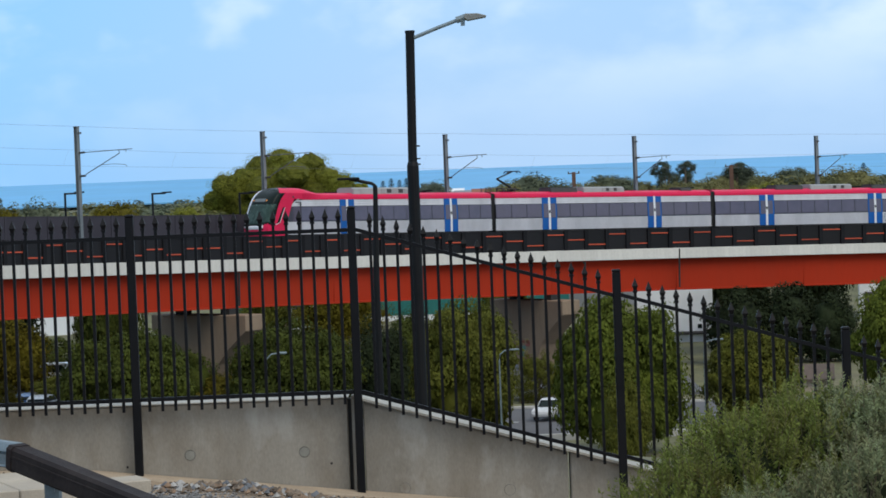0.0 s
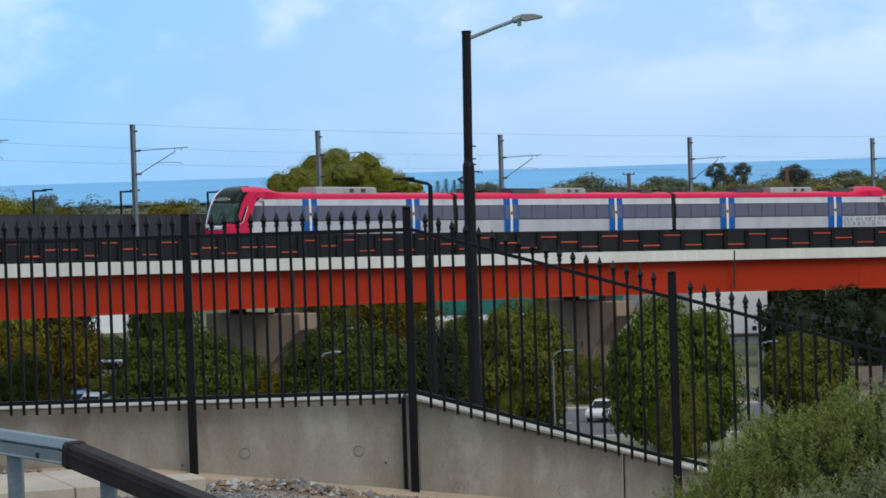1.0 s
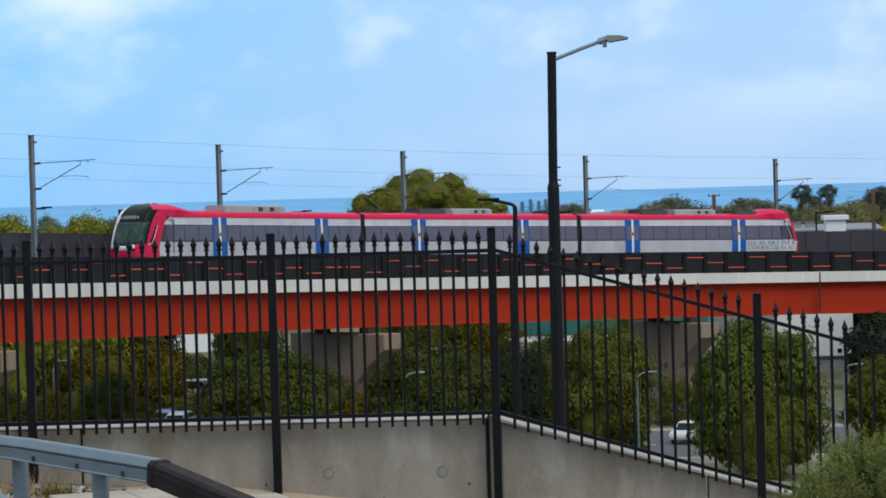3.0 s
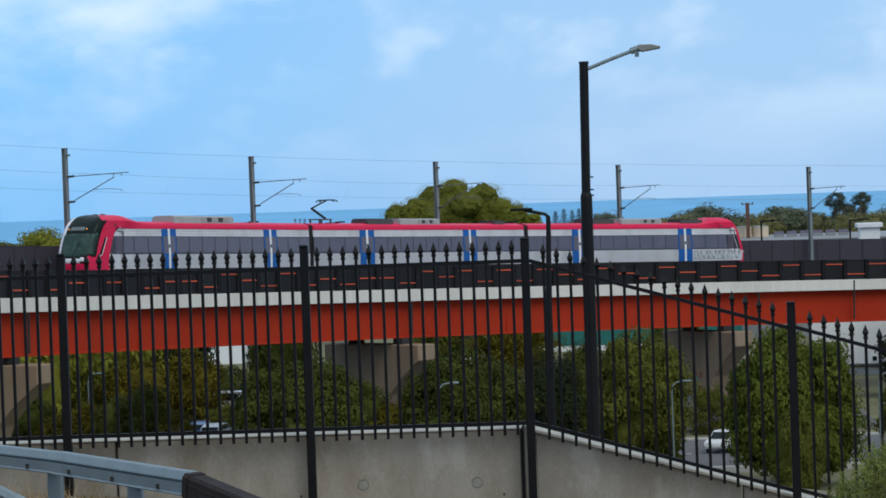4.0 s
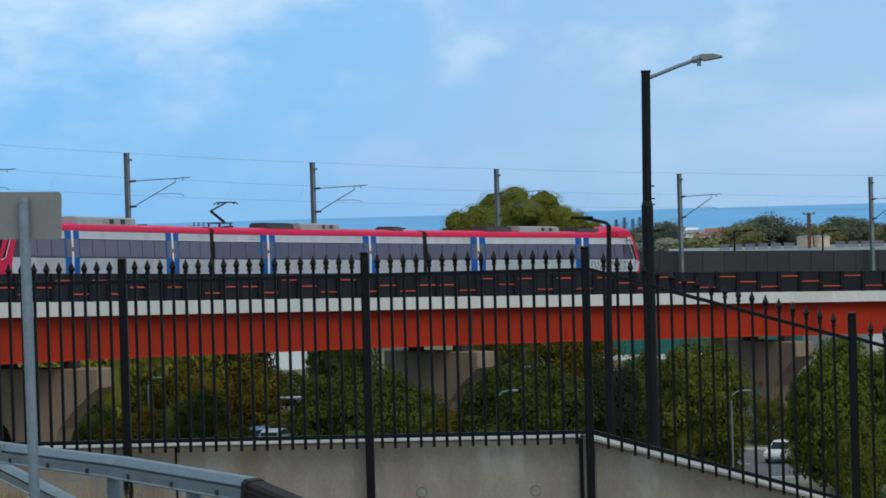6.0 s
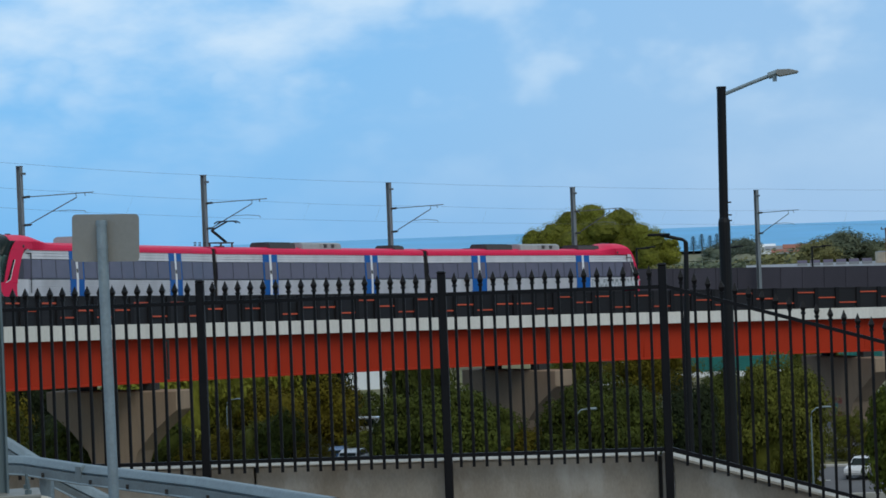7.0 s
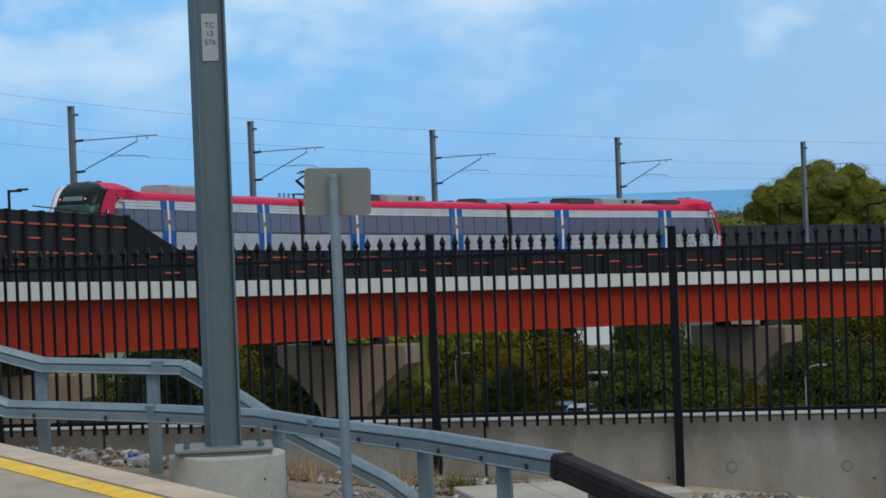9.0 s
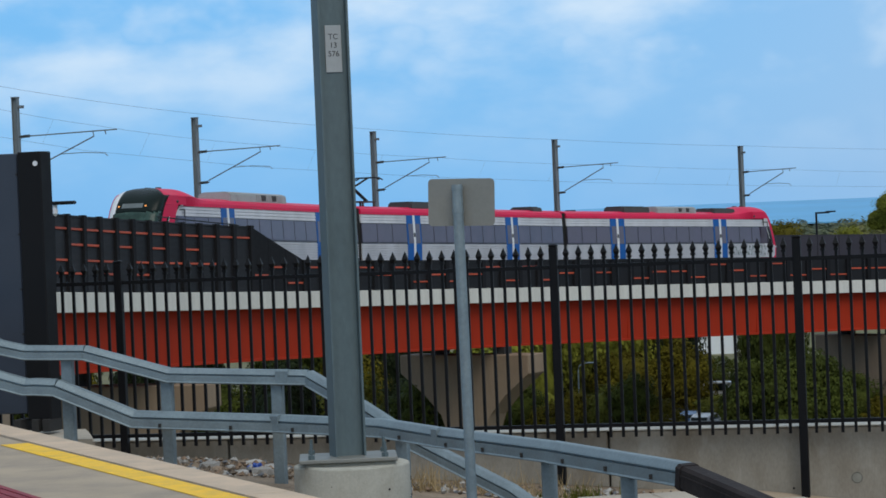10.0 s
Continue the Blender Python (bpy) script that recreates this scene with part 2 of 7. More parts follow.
M_LEAF_OLIVE = foliage("olive foliage", (0.108, 0.114, 0.021))
M_LEAF_GREEN = foliage("green foliage", (0.060, 0.074, 0.015))
M_LEAF_FRESH = foliage("fresh green foliage", (0.095, 0.118, 0.019))
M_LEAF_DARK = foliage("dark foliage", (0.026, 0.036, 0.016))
# lifted towards grey in its colour for haze at skyline distance
M_LEAF_HAZE_GUM = foliage("gum foliage with painted haze", (0.075, 0.092, 0.066))
M_LEAF_WATTLE = foliage("yellow wattle flowers", (0.50, 0.38, 0.02))
M_LEAF_BROWN = foliage("brownish foliage", (0.115, 0.098, 0.012))
M_LEAF_PINE = foliage("sunlit pine foliage", (0.205, 0.213, 0.033))
# skyline foliage: the haze of distance is put into these paler, greyer colours
M_LEAF_HAZE_OLIVE = foliage("olive foliage with painted haze", (0.17, 0.165, 0.072))
M_LEAF_HAZE_FAR = foliage("distant foliage with painted haze", (0.13, 0.155, 0.12))
M_LEAF_HAZY = foliage("grey-olive foliage with painted haze", (0.125, 0.145, 0.095))
M_LEAF_SILVER = material("silvery shrub foliage", (0.175, 0.215, 0.052), 0.75, vary=0.34, scale=3.5, per_island=0.14, spec=0.05, translucent=0.22,
                         stain=(0.22, 0.17, 0.06), stain_scale=3.0, stain_amount=0.6)
M_LEAF_GREY = material("grey shrub foliage", (0.225, 0.262, 0.135), 0.75, vary=0.34, scale=3.0, per_island=0.14, spec=0.05, translucent=0.22,
                       stain=(0.25, 0.19, 0.09), stain_scale=3.4, stain_amount=0.65)
M_DRY = material("dry grass", (0.33, 0.24, 0.12), 0.9, vary=0.3, scale=6, per_island=0.4)
M_TWIG = material("twig", (0.13, 0.10, 0.07), 0.9, vary=0.3)
M_PINK = material("crimson train paint", (0.70, 0.017, 0.080), 0.45, vary=0.05, scale=0.6, clear=0.03, spec=0.18, stain=(0.45, 0.03, 0.06), stain_scale=0.5, stain_amount=0.25)
M_SILVER = material("ribbed stainless steel", (0.66, 0.65, 0.67), 0.45, 0.15, vary=0.07, scale=0.5, grain=0.05, grain_scale=8,
                    stain=(0.30, 0.29, 0.29), stain_scale=0.6, stain_amount=0.35, stretch=(1, 1, 0.3))
M_BAND = material("window band", (0.045, 0.042, 0.058), 0.35, vary=0.08, scale=0.8)
M_GLASS = material("tinted window", (0.085, 0.070, 0.106), 0.14, vary=0.15, scale=0.7, spec=0.75)
M_CABPANE = material("greenish cab windscreen", (0.035, 0.065, 0.054), 0.25, vary=0.35, scale=1.6, spec=0.2)
M_SCREENGLASS = material("dark glass", (0.008, 0.014, 0.012), 0.3, vary=0.1, scale=1, spec=0.15)
M_BLUE = material("blue door paint", (0.008, 0.10, 0.36), 0.4, vary=0.06, scale=2, spec=0.25)
M_WHITE = material("white paint", (0.74, 0.74, 0.76), 0.4, vary=0.05, scale=2)
M_UNDER = material("underframe grime", (0.022, 0.021, 0.020), 0.8, vary=0.3, scale=2)
M_ROOFKIT = material("roof equipment grey", (0.36, 0.37, 0.37), 0.6, vary=0.14, scale=1.5, stain=(0.18, 0.17, 0.16), stain_scale=1.5, stain_amount=0.6)
M_DARKKIT = material("dark roof equipment", (0.05, 0.05, 0.05), 0.7, vary=0.2, scale=2)
M_BLACK = material("black rubber", (0.014, 0.014, 0.015), 0.7, vary=0.15)
M_GRAFF = material("faded paint scrawl", (0.50, 0.53, 0.56), 0.6, vary=0.2, scale=3)
M_GRAFF_DARK = material("dark paint scrawl", (0.21, 0.24, 0.24), 0.6, vary=0.3, scale=3)
M_HEADLAMP = glowing("marker lamp", (1.0, 0.36, 0.08), 0.8)
M_DISPLAY = material("unlit display", (0.13, 0.15, 0.15), 0.35, vary=0.2, scale=3)

# ---- building helpers ----
def part(name, bm, mat, parent=None, label="", smooth=False, away=None):
    """Links a bmesh as one mesh object under a thing or a part. away: the parent's place, if the mesh is in world metres."""
    me = bpy.data.meshes.new(name)
    bm.to_mesh(me)
    bm.free()
    return link(name, me, mat, parent, label, smooth, away)


def link(name, me, mat, parent=None, label="", smooth=False, away=None):
    if mat and not me.materials:
        me.materials.append(mat)
    if smooth:
        me.shade_smooth()
    ob = new(name, me)
    ob.parent = parent
    if away is not None:
        ob.location = -Vector(away)
    if label:
        ob["label"] = label
    return ob


def thing(name, m, label, category, group="", kind=""):
    e = new(name)
    e.empty_display_size = 0.2
    e.matrix_basis = m
    return tagged(e, label, category, group, kind)


def box(bm, x0, x1, y0, y1, z0, z1, m=None, bevel=0.0):
    vs = [bm.verts.new((x, y, z)) for x in (x0, x1) for y in (y0, y1) for z in (z0, z1)]
    fs = [bm.faces.new([vs[i] for i in q]) for q in ((0, 1, 3, 2), (4, 6, 7, 5), (0, 4, 5, 1), (2, 3, 7, 6), (0, 2, 6, 4), (1, 5, 7, 3))]
    if bevel:
        es = list({e for f in fs for e in f.edges})
        r = bmesh.ops.bevel(bm, geom=es, offset=bevel, segments=1, affect="EDGES")
        vs = list({v for f in r["faces"] for v in f.verts})
    if m is not None:
        bmesh.ops.transform(bm, matrix=m, verts=vs)
    return vs


def tube(bm, pts, r, seg=8, caps=True):
    """A round tube through points; r may be one radius or one for each point."""
    pts = [Vector(p) for p in pts]
    rs = r if isinstance(r, (list, tuple)) else [r] * len(pts)
    rings = []
    for i, p in enumerate(pts):
        d = (pts[min(i + 1, len(pts) - 1)] - pts[max(i - 1, 0)]).normalized()
        a = d.cross(Vector((0, 0, 1)) if abs(d.z) < 0.95 else Vector((1, 0, 0))).normalized()
        b = d.cross(a)
        rings.append([bm.verts.new(p + rs[i] * (math.cos(6.28318 * k / seg) * a + math.sin(6.28318 * k / seg) * b)) for k in range(seg)])
    for q, w in zip(rings, rings[1:]):
        for k in range(seg):
            bm.faces.new((q[k], q[(k + 1) % seg], w[(k + 1) % seg], w[k]))
    if caps:
        bm.faces.new(rings[0][::-1])
        bm.faces.new(rings[-1])


def prism(bm, prof, a, b, axis="x"):
    """A closed profile pushed along an axis from a to b. The profile's pairs are the other two axes in order."""
    def put(u, v, w):
        return {"x": (w, u, v), "y": (u, w, v), "z": (u, v, w)}[axis]
    p = [bm.verts.new(put(u, v, a)) for u, v in prof]
    q = [bm.verts.new(put(u, v, b)) for u, v in prof]
    n = len(prof)
    for k in range(n):
        bm.faces.new((p[k], p[(k + 1) % n], q[(k + 1) % n], q[k]))
    bm.faces.new(p[::-1])
    bm.faces.new(q)


def beam(bm, pts, w, h):
    """A rectangular rail of width w and height h swept through points, kept upright."""
    pts = [Vector(p) for p in pts]
    rings = []
    for i, p in enumerate(pts):
        d = (pts[min(i + 1, len(pts) - 1)] - pts[max(i - 1, 0)]).normalized()
        s = d.cross(Vector((0, 0, 1))).normalized()
        u = s.cross(d).normalized()
        c = min(w, h) * 0.14
        ring = []
        for x, z in ((-w / 2 + c, -h / 2), (w / 2 - c, -h / 2), (w / 2, -h / 2 + c), (w / 2, h / 2 - c), (w / 2 - c, h / 2), (-w / 2 + c, h / 2), (-w / 2, h / 2 - c), (-w / 2, -h / 2 + c)):
            ring.append(bm.verts.new(p + s * x + u * z))
        rings.append(ring)
    for q, r in zip(rings, rings[1:]):
        for k in range(8):
            bm.faces.new((q[k], q[(k + 1) % 8], r[(k + 1) % 8], r[k]))
    bm.faces.new(rings[0][::-1])
    bm.faces.new(rings[-1])


def fresh():
    return bmesh.new()


# ---- the line of the railway: arc length along it from a point abreast of the fence, growing away from the station ----
AX, AY, HEAD, BEND = -14.52, 223.61, radians(49.69), radians(-0.3824)


def heading(s):
    return HEAD + BEND * s


def line(s, u=0.0):
    """The plan place at s, u metres to the side on which the platform lies."""
    h = heading(s)
    x = AX + (math.sin(h) - math.sin(HEAD)) / BEND
    y = AY - (math.cos(h) - math.cos(HEAD)) / BEND
    return x + u * math.sin(h), y - u * math.cos(h)


def rail_z(s):
    return -4.963 - 0.03306 * s + 2.3e-5 * s * s + 0.1 * ((s + 20) / 80) ** 2


def at_line(s, u=0.0, dz=0.0):
    x, y = line(s, u)
    return Vector((x, y, rail_z(s) + dz))


def frame_line(s, u=0.0, dz=0.0):
    """A pose on the line: x along it, away from the station, y to the far side, z up."""
    d = (at_line(s + 0.5) - at_line(s - 0.5)).normalized()
    far = Vector((-math.sin(heading(s)), math.cos(heading(s)), 0))
    up = d.cross(far).normalized()
    far = up.cross(d)
    m = Matrix((d, far, up)).transposed().to_4x4()
    m.translation = at_line(s, u, dz)
    return m


def sweep(bm, prof, s0, s1, step=2.5):
    """A closed profile of (u, dz) swept along the railway."""
    n = max(1, round((s1 - s0) / step))
    rings = [[bm.verts.new(at_line(s0 + (s1 - s0) * i / n, u, dz)) for u, dz in prof] for i in range(n + 1)]
    k = len(prof)
    for a, b in zip(rings, rings[1:]):
        for i in range(k):
            bm.faces.new((a[i], a[(i + 1) % k], b[(i + 1) % k], b[i]))
    bm.faces.new(rings[0][::-1])
    bm.faces.new(rings[-1])


LOW = -17.4  # the ground under the viaduct


def ground_z(x, y):
    """The height of the land: the station's bank, the slope behind the wall, the low ground."""
    if y < 29.3:
        bank = np.interp(x, (-11, -9.75, -8.7, -7.64, -5, 0, 5), (-0.72, -0.76, -0.83, -0.92, -1.08, -1.60, -2.15))
        back = float(bank) - 0.45 * max(0.0, min(1.0, (y - 22) / 7)) + 0.11 * max(0.0, min(1.0, (y - 26.5) / 2)) * max(0.0, min(1.0, -8 - x))
        # level gravel round the path slabs
        front = float(np.interp(x, (-11, -7.64, -5.2, -4.6, -1.9, 0, 5), (-0.72, -0.95, -1.25, -1.305, -1.33, -1.75, -2.3)))
        f = max(0.0, min(1.0, (y - 25.7) / 1.0))
        return front + (back - front) * f
    top = -2.0 - 0.12 * max(0.0, min(8.0, x + 1))
    f = max(0.0, min(1.0, (y - 31) / 95))
    f = f * f * (3 - 2 * f)
    return top + (LOW - top) * f

# ---- land, road and sea ----
def build_ground():
    xs = [-3000, -1500, -700, -400, -250, -180, -120, -80, -55, -40] + [-30 + 2.5 * i for i in range(8)] + [-10 + 0.6 * i for i in range(21)] + [2.5 + 2.5 * i for i in range(12)] + [40, 55, 80, 120, 180, 250, 400, 700, 1500, 3000]
    ys = [-60, -20, 0, 8] + [12 + 1.0 * i for i in range(18)] + [29.25, 29.45, 31, 33, 36, 40, 46, 54, 64, 76, 90, 104, 116, 128, 150, 180, 220, 270, 350, 500, 800, 1300, 1700, 2600]
    bm = fresh()
    rows = [[bm.verts.new((x, y, ground_z(x, y) + (noise.noise((x * 0.7, y * 0.7, 0)) * (0.02 if y < 26 or y > 28 else 0.05) if 12 < y < 29 else noise.noise((x * 0.02, y * 0.02, 3)) * 0.15) - (3 if y > 1500 else 0))) for x in xs] for y in ys]
    for a, b in zip(rows, rows[1:]):
        for i in range(len(xs) - 1):
            f = bm.faces.new((a[i], a[i + 1], b[i + 1], b[i]))
            f.material_index = (2 if b[i].co.y < (25.5 if xs[i] < -2.6 else 24.5) and xs[i] > -6 else 1) if b[i].co.y < 29.4 else 0
    me = bpy.data.meshes.new("ground")
    bm.to_mesh(me)
    bm.free()
    me.materials.append(M_GROUND)
    me.materials.append(M_GRAVEL)
    me.materials.append(M_GREYGRAVEL)
    tagged(link("ground", me, None, smooth=True), "stony earth bank and dry grass falling to low land", "ground", kind="structure")
    bm = fresh()
    box(bm, -6000, 6000, 1500, 4389, -17.2, -16.4)
    tagged(part("water", bm, M_SEA), "flat blue sea out to the horizon", "sea", kind="structure")


def build_road():
    # a street that runs under the viaduct, with kerbs and a car park beside it
    bm = fresh()
    box(bm, -140, 160, 186, 207, LOW - 0.3, LOW + 0.22)
    tagged(part("road", bm, M_ASPHALT), "grey asphalt street under the viaduct", "road", kind="structure")
    bm = fresh()
    box(bm, -140, 20, 216, 262, LOW - 0.3, LOW + 0.21)
    tagged(part("car_park", bm, M_ASPHALT), "asphalt car park below the viaduct", "car park", kind="structure")
    for y0 in (185.6, 207.0):
        bm = fresh()
        box(bm, -140, 160, y0, y0 + 0.4, LOW - 0.3, LOW + 0.37, bevel=0.03)
        tagged(part("kerb", bm, M_KERB), "pale concrete kerb along the street", "kerb", kind="structure")
    bm = fresh()
    for i in range(60):
        box(bm, -138 + i * 5, -135 + i * 5, 196.4, 196.6, LOW + 0.22, LOW + 0.235)
    tagged(part("road_marking", bm, M_MARK), "broken white line down the street", "road marking", kind="structure")


build_ground()
build_road()

# ---- viaduct ----
S0, S1 = -150.0, 118.0
RAIL = 0.37  # the rail's top over the line's own height
viaduct = thing("viaduct", Matrix.Translation((*line(0), LOW)), "curved railway viaduct with orange girders on concrete piers", "viaduct", kind="structure")
V_AT = viaduct.location.copy()


TAGS = [material("faded tag paint", c, 0.8, vary=0.3, scale=3, stain=(0.29, 0.235, 0.175), stain_scale=3, stain_amount=0.8) for c in ((0.28, 0.08, 0.06), (0.08, 0.22, 0.20), (0.32, 0.24, 0.10))]


def bay(k):
    """The place along the line of the middle of the k-th panel of the noise wall."""
    return float(np.interp(k, (-52, -35, -26, 0, 12, 16, 30, 42, 63), (-150.9, -112.15, -91.64, -32.4, -4.02, 5.03, 38.32, 67.66, 118.5)))


def build_viaduct():
    bm = fresh()
    sweep(bm, [(3.0, -1.15), (3.0, -1.78), (-4.4, -1.78), (-4.4, -1.15), (-3.9, -0.75), (2.6, -0.75)], S0, S1)
    part("deck", bm, M_PIER, viaduct, "concrete deck", away=V_AT)
    bm = fresh()
    sweep(bm, [(2.55, -0.75), (1.9, 0.15), (-1.9, 0.15), (-2.6, -0.75)], S0, S1)
    part("ballast_bed", bm, M_BALLAST, viaduct, "grey ballast", away=V_AT)
    for u in (-0.8, 0.8):
        bm = fresh()
        sweep(bm, [(u - 0.05, 0.17), (u + 0.05, 0.17), (u + 0.036, RAIL), (u - 0.036, RAIL)], S0, S1)
        part("rail", bm, M_RAIL, viaduct, "running rail", away=V_AT)
    # steel box girders, in lengths between splices
    cuts = [S0, -128.0, -96.0, -53.0, -6.4, 31.2, 75.0, S1]
    for a, b in zip(cuts, cuts[1:]):
        bm = fresh()
        sweep(bm, [(2.75, -1.78), (2.6, -1.88), (2.45, -4.55), (2.62, -4.57), (2.62, -4.69), (-3.9, -4.69), (-3.9, -4.57), (-3.7, -4.55), (-3.9, -1.88), (-4.0, -1.78)], a + 0.012, b - 0.012)
        part("girder", bm, M_ORANGE, viaduct, "orange painted steel girder", away=V_AT)
    # web stiffener seams and splice straps
    for s in [x for a, b in zip(cuts, cuts[1:]) for x in (a + (b - a) * 0.33, a + (b - a) * 0.66)]:
        bm = fresh()
        box(bm, -0.03, 0.03, -0.03, 0.04, -4.52, -1.9)
        o = part("splice", bm, M_ORANGE, viaduct)
        o.matrix_basis = Matrix.Translation(-V_AT) @ frame_line(s, 2.53)
    for s, hi, lo in ((45.37, -0.95, -4.4), (34.5, -1.9, -4.2), (-52.0, -1.9, -4.5), (-6.0, -1.9, -4.5)):
        bm = fresh()
        tube(bm, [(0, -0.10, hi), (0, -0.10, lo)], 0.085, 8)
        box(bm, -0.12, 0.12, -0.06, 0.06, hi - 0.15, hi + 0.25 if hi > -1 else hi)
        o = part("drain_pipe", bm, M_UNDER, viaduct, "dark downpipe")
        o.matrix_basis = Matrix.Translation(-V_AT) @ frame_line(s, 3.22)
    # hammerhead piers
    for s, w in ((-128.0, 1.0), (-96.0, 1.0), (-53.0, 1.0), (-6.4, 1.0), (31.2, 1.0), (75.0, 1.0), (108.0, 1.0)):
        top = rail_z(s) - (5.55 if s < -90 else 5.15)
        hgt = top - LOW + 0.4
        pier = new("pier")
        pier.parent = viaduct
        m = frame_line(s)
        flat = Matrix.Translation((*line(s, 0.0), top)) @ Matrix.Rotation(heading(s), 4, "Z")
        pier.matrix_basis = Matrix.Translation(-V_AT) @ flat
        bm = fresh()
        # profile across the line: cap, flare and stem
        half = [(5.0, 0), (5.0, -1.25), (4.6, -1.4), (3.1, -2.65), (1.85, -3.9), (1.35, -5.2), (1.1, -6.6), (0.95, -hgt)]
        prof = half + [(-v, z) for v, z in reversed(half)]
        prism(bm, [(v, z) for v, z in prof], -1.0, 1.0, "x")
        bmesh.ops.bevel(bm, geom=bm.edges[:], offset=0.06, segments=1, affect="EDGES")
        part("column", bm, M_PIER, pier, "flared concrete column").name = "column"
        if s == 31.2:
            rnd = random.Random(2)
            for k in range(9):
                bm = fresh()
                y, z = rnd.uniform(-0.6, 0.6), -hgt + rnd.uniform(0.6, 3.2)
                box(bm, -1.012, -1.004, y - 0.28, y + 0.28, z - rnd.uniform(0.1, 0.4), z + rnd.uniform(0.1, 0.4))
                part("painted_patch", bm, TAGS[k % 3], pier, "faded painted patch of an unreadable tag")
        for y in (-2.4, 2.4):
            bm = fresh()
            box(bm, -0.45, 0.45, y - 0.45, y + 0.45, 0, rail_z(s) - 4.70 - top)
            part("bearing", bm, M_UNDER, pier, "dark bearing block")
    # low blocks of the parapet edge
    bm = fresh()
    box(bm, -1.16, 1.16, -0.14, 0.2, -1.82, -0.88, bevel=0.02)
    me = bpy.data.meshes.new("parapet_block")
    bm.to_mesh(me)
    bm.free()
    me.materials.append(M_PARAPET)
    for k in range(-49, 60):
        a, b = bay(k), bay(k + 1)
        o = link("parapet_block", me, None, viaduct)
        o.matrix_basis = Matrix.Translation(-V_AT) @ frame_line((a + b) / 2, 3.2) @ Matrix.Diagonal(((b - a) / 2.34, 1, 1, 1))


def build_noise_walls():
    at = V_AT
    near = thing("noise_wall", Matrix.Translation(at), "black noise wall with thin orange strips along the viaduct", "noise wall", kind="structure")
    far = thing("noise_wall", Matrix.Translation(at), "dark purple-grey noise wall along the far edge of the viaduct", "noise wall", kind="structure")

    def shared(name, boxes, mat):
        bm = fresh()
        for b in boxes:
            box(bm, *b, bevel=0.008)
        me = bpy.data.meshes.new(name)
        bm.to_mesh(me)
        bm.free()
        me.materials.append(mat)
        return me

    # panels bow a little between the posts: a recessed field, a cap rail and a foot rail
    def leaf(top):
        return shared("panel", [(-0.96, 0.96, -0.03, 0.06, -0.88, top - 0.10), (-0.98, 0.98, -0.06, 0.05, top - 0.10, top), (-0.97, 0.97, -0.05, 0.05, -0.88, -0.80)], M_FIELD)
    low, tall = leaf(0.88), leaf(2.70)
    post = shared("post", [(-0.20, 0.20, -0.17, 0.10, -0.88, 0.90), (-0.23, 0.23, -0.19, 0.12, -0.88, -0.80)], M_PANEL)
    tallpost = shared("post", [(-0.20, 0.20, -0.17, 0.10, -0.88, 2.74)], M_PANEL)
    strip = shared("strip", [(-0.94, 0.94, -0.03, 0.0, -0.05, 0.05)], M_STRIP)
    farp = shared("panel", [(-1.17, 1.17, -0.06, 0.06, -0.9, 2.62), (-1.19, 1.19, -0.075, 0.075, 2.62, 2.67)], M_FARWALL)
    farpost = shared("post", [(-0.09, 0.09, -0.12, 0.10, -0.9, 2.66)], M_FARWALL)
    rnd = random.Random(4)
    back = Matrix.Translation(-at)
    level = {"H": 0.48, "M": 0.03, "L": -0.40}
    marks = dict(enumerate("MLHMLHLMLMMLHMHLHLHMLHMLHMLHMLHLHLHMLHMLHLMHLHMLHML"))
    second, third, fourth = (-34, -33, -31, -29, -27), (-35, -33, -32, -30, -29, -28, -27, -26), (-35, -34, -32, -30)
    for k in range(-49, 60):
        s = bay(k)
        high, step = k <= -24, -24 < k <= -21
        m = back @ frame_line(s, 3.16)
        if not step:
            link("panel", tall if high else low, None, near).matrix_basis = m
        else:
            f = k + 23
            bm = fresh()
            prism(bm, [(-1.1, -0.88), (1.1, -0.88), (1.1, 2.7 - 0.6 * (f + 1)), (-1.1, 2.7 - 0.6 * f)], -0.05, 0.05, "y")
            part("panel", bm, M_PANEL, near).matrix_basis = m
        q = back @ frame_line((s + bay(k + 1)) / 2, 3.16)
        if high or k > -22:
            link("post", tallpost if high else post, None, near).matrix_basis = q
        if high:
            rows = [2.06]
            known = k >= -35
            for z, where, chance in ((1.34, second, 0.5), (0.61, third, 0.8), (0.0, fourth, 0.45)):
                lot = rnd.random() < chance
                if (k in where) if known else lot:
                    rows.append(z)
        else:
            rows = [level[marks[k] if k in marks else "LMH"[(k + k // 4) % 3]]]
        for z in rows:
            link("strip", strip, None, near, "").matrix_basis = back @ frame_line(s, 3.235, z)
        if -72 < s < 116:
            link("panel", farp, None, far).matrix_basis = back @ frame_line(s, -4.15)
            link("post", farpost, None, far).matrix_basis = back @ frame_line((s + bay(k + 1)) / 2, -4.15)
    # a thin handrail along the top where the tall wall steps down
    bm = fresh()
    tube(bm, [at_line(-97 + 1.5 * i, 2.7, 3.0 - 0.03 * i) for i in range(8)] + [at_line(-85.0, 2.7, 2.5)], 0.035, 6)
    tube(bm, [at_line(-85.0, 2.7, 2.75), at_line(-85.0, 2.7, 0.2)], 0.04, 6)
    part("handrail", bm, M_LAMP_BLACK, near, "thin dark rail", away=at)


build_viaduct()
build_noise_walls()


# ---- overhead line ----
MASTS = [-121.15, -100.65, -79.42, -58.63, -37.72, -16.70, 4.06, 24.51, 45.56, 65.57, 87.35, 108.2]


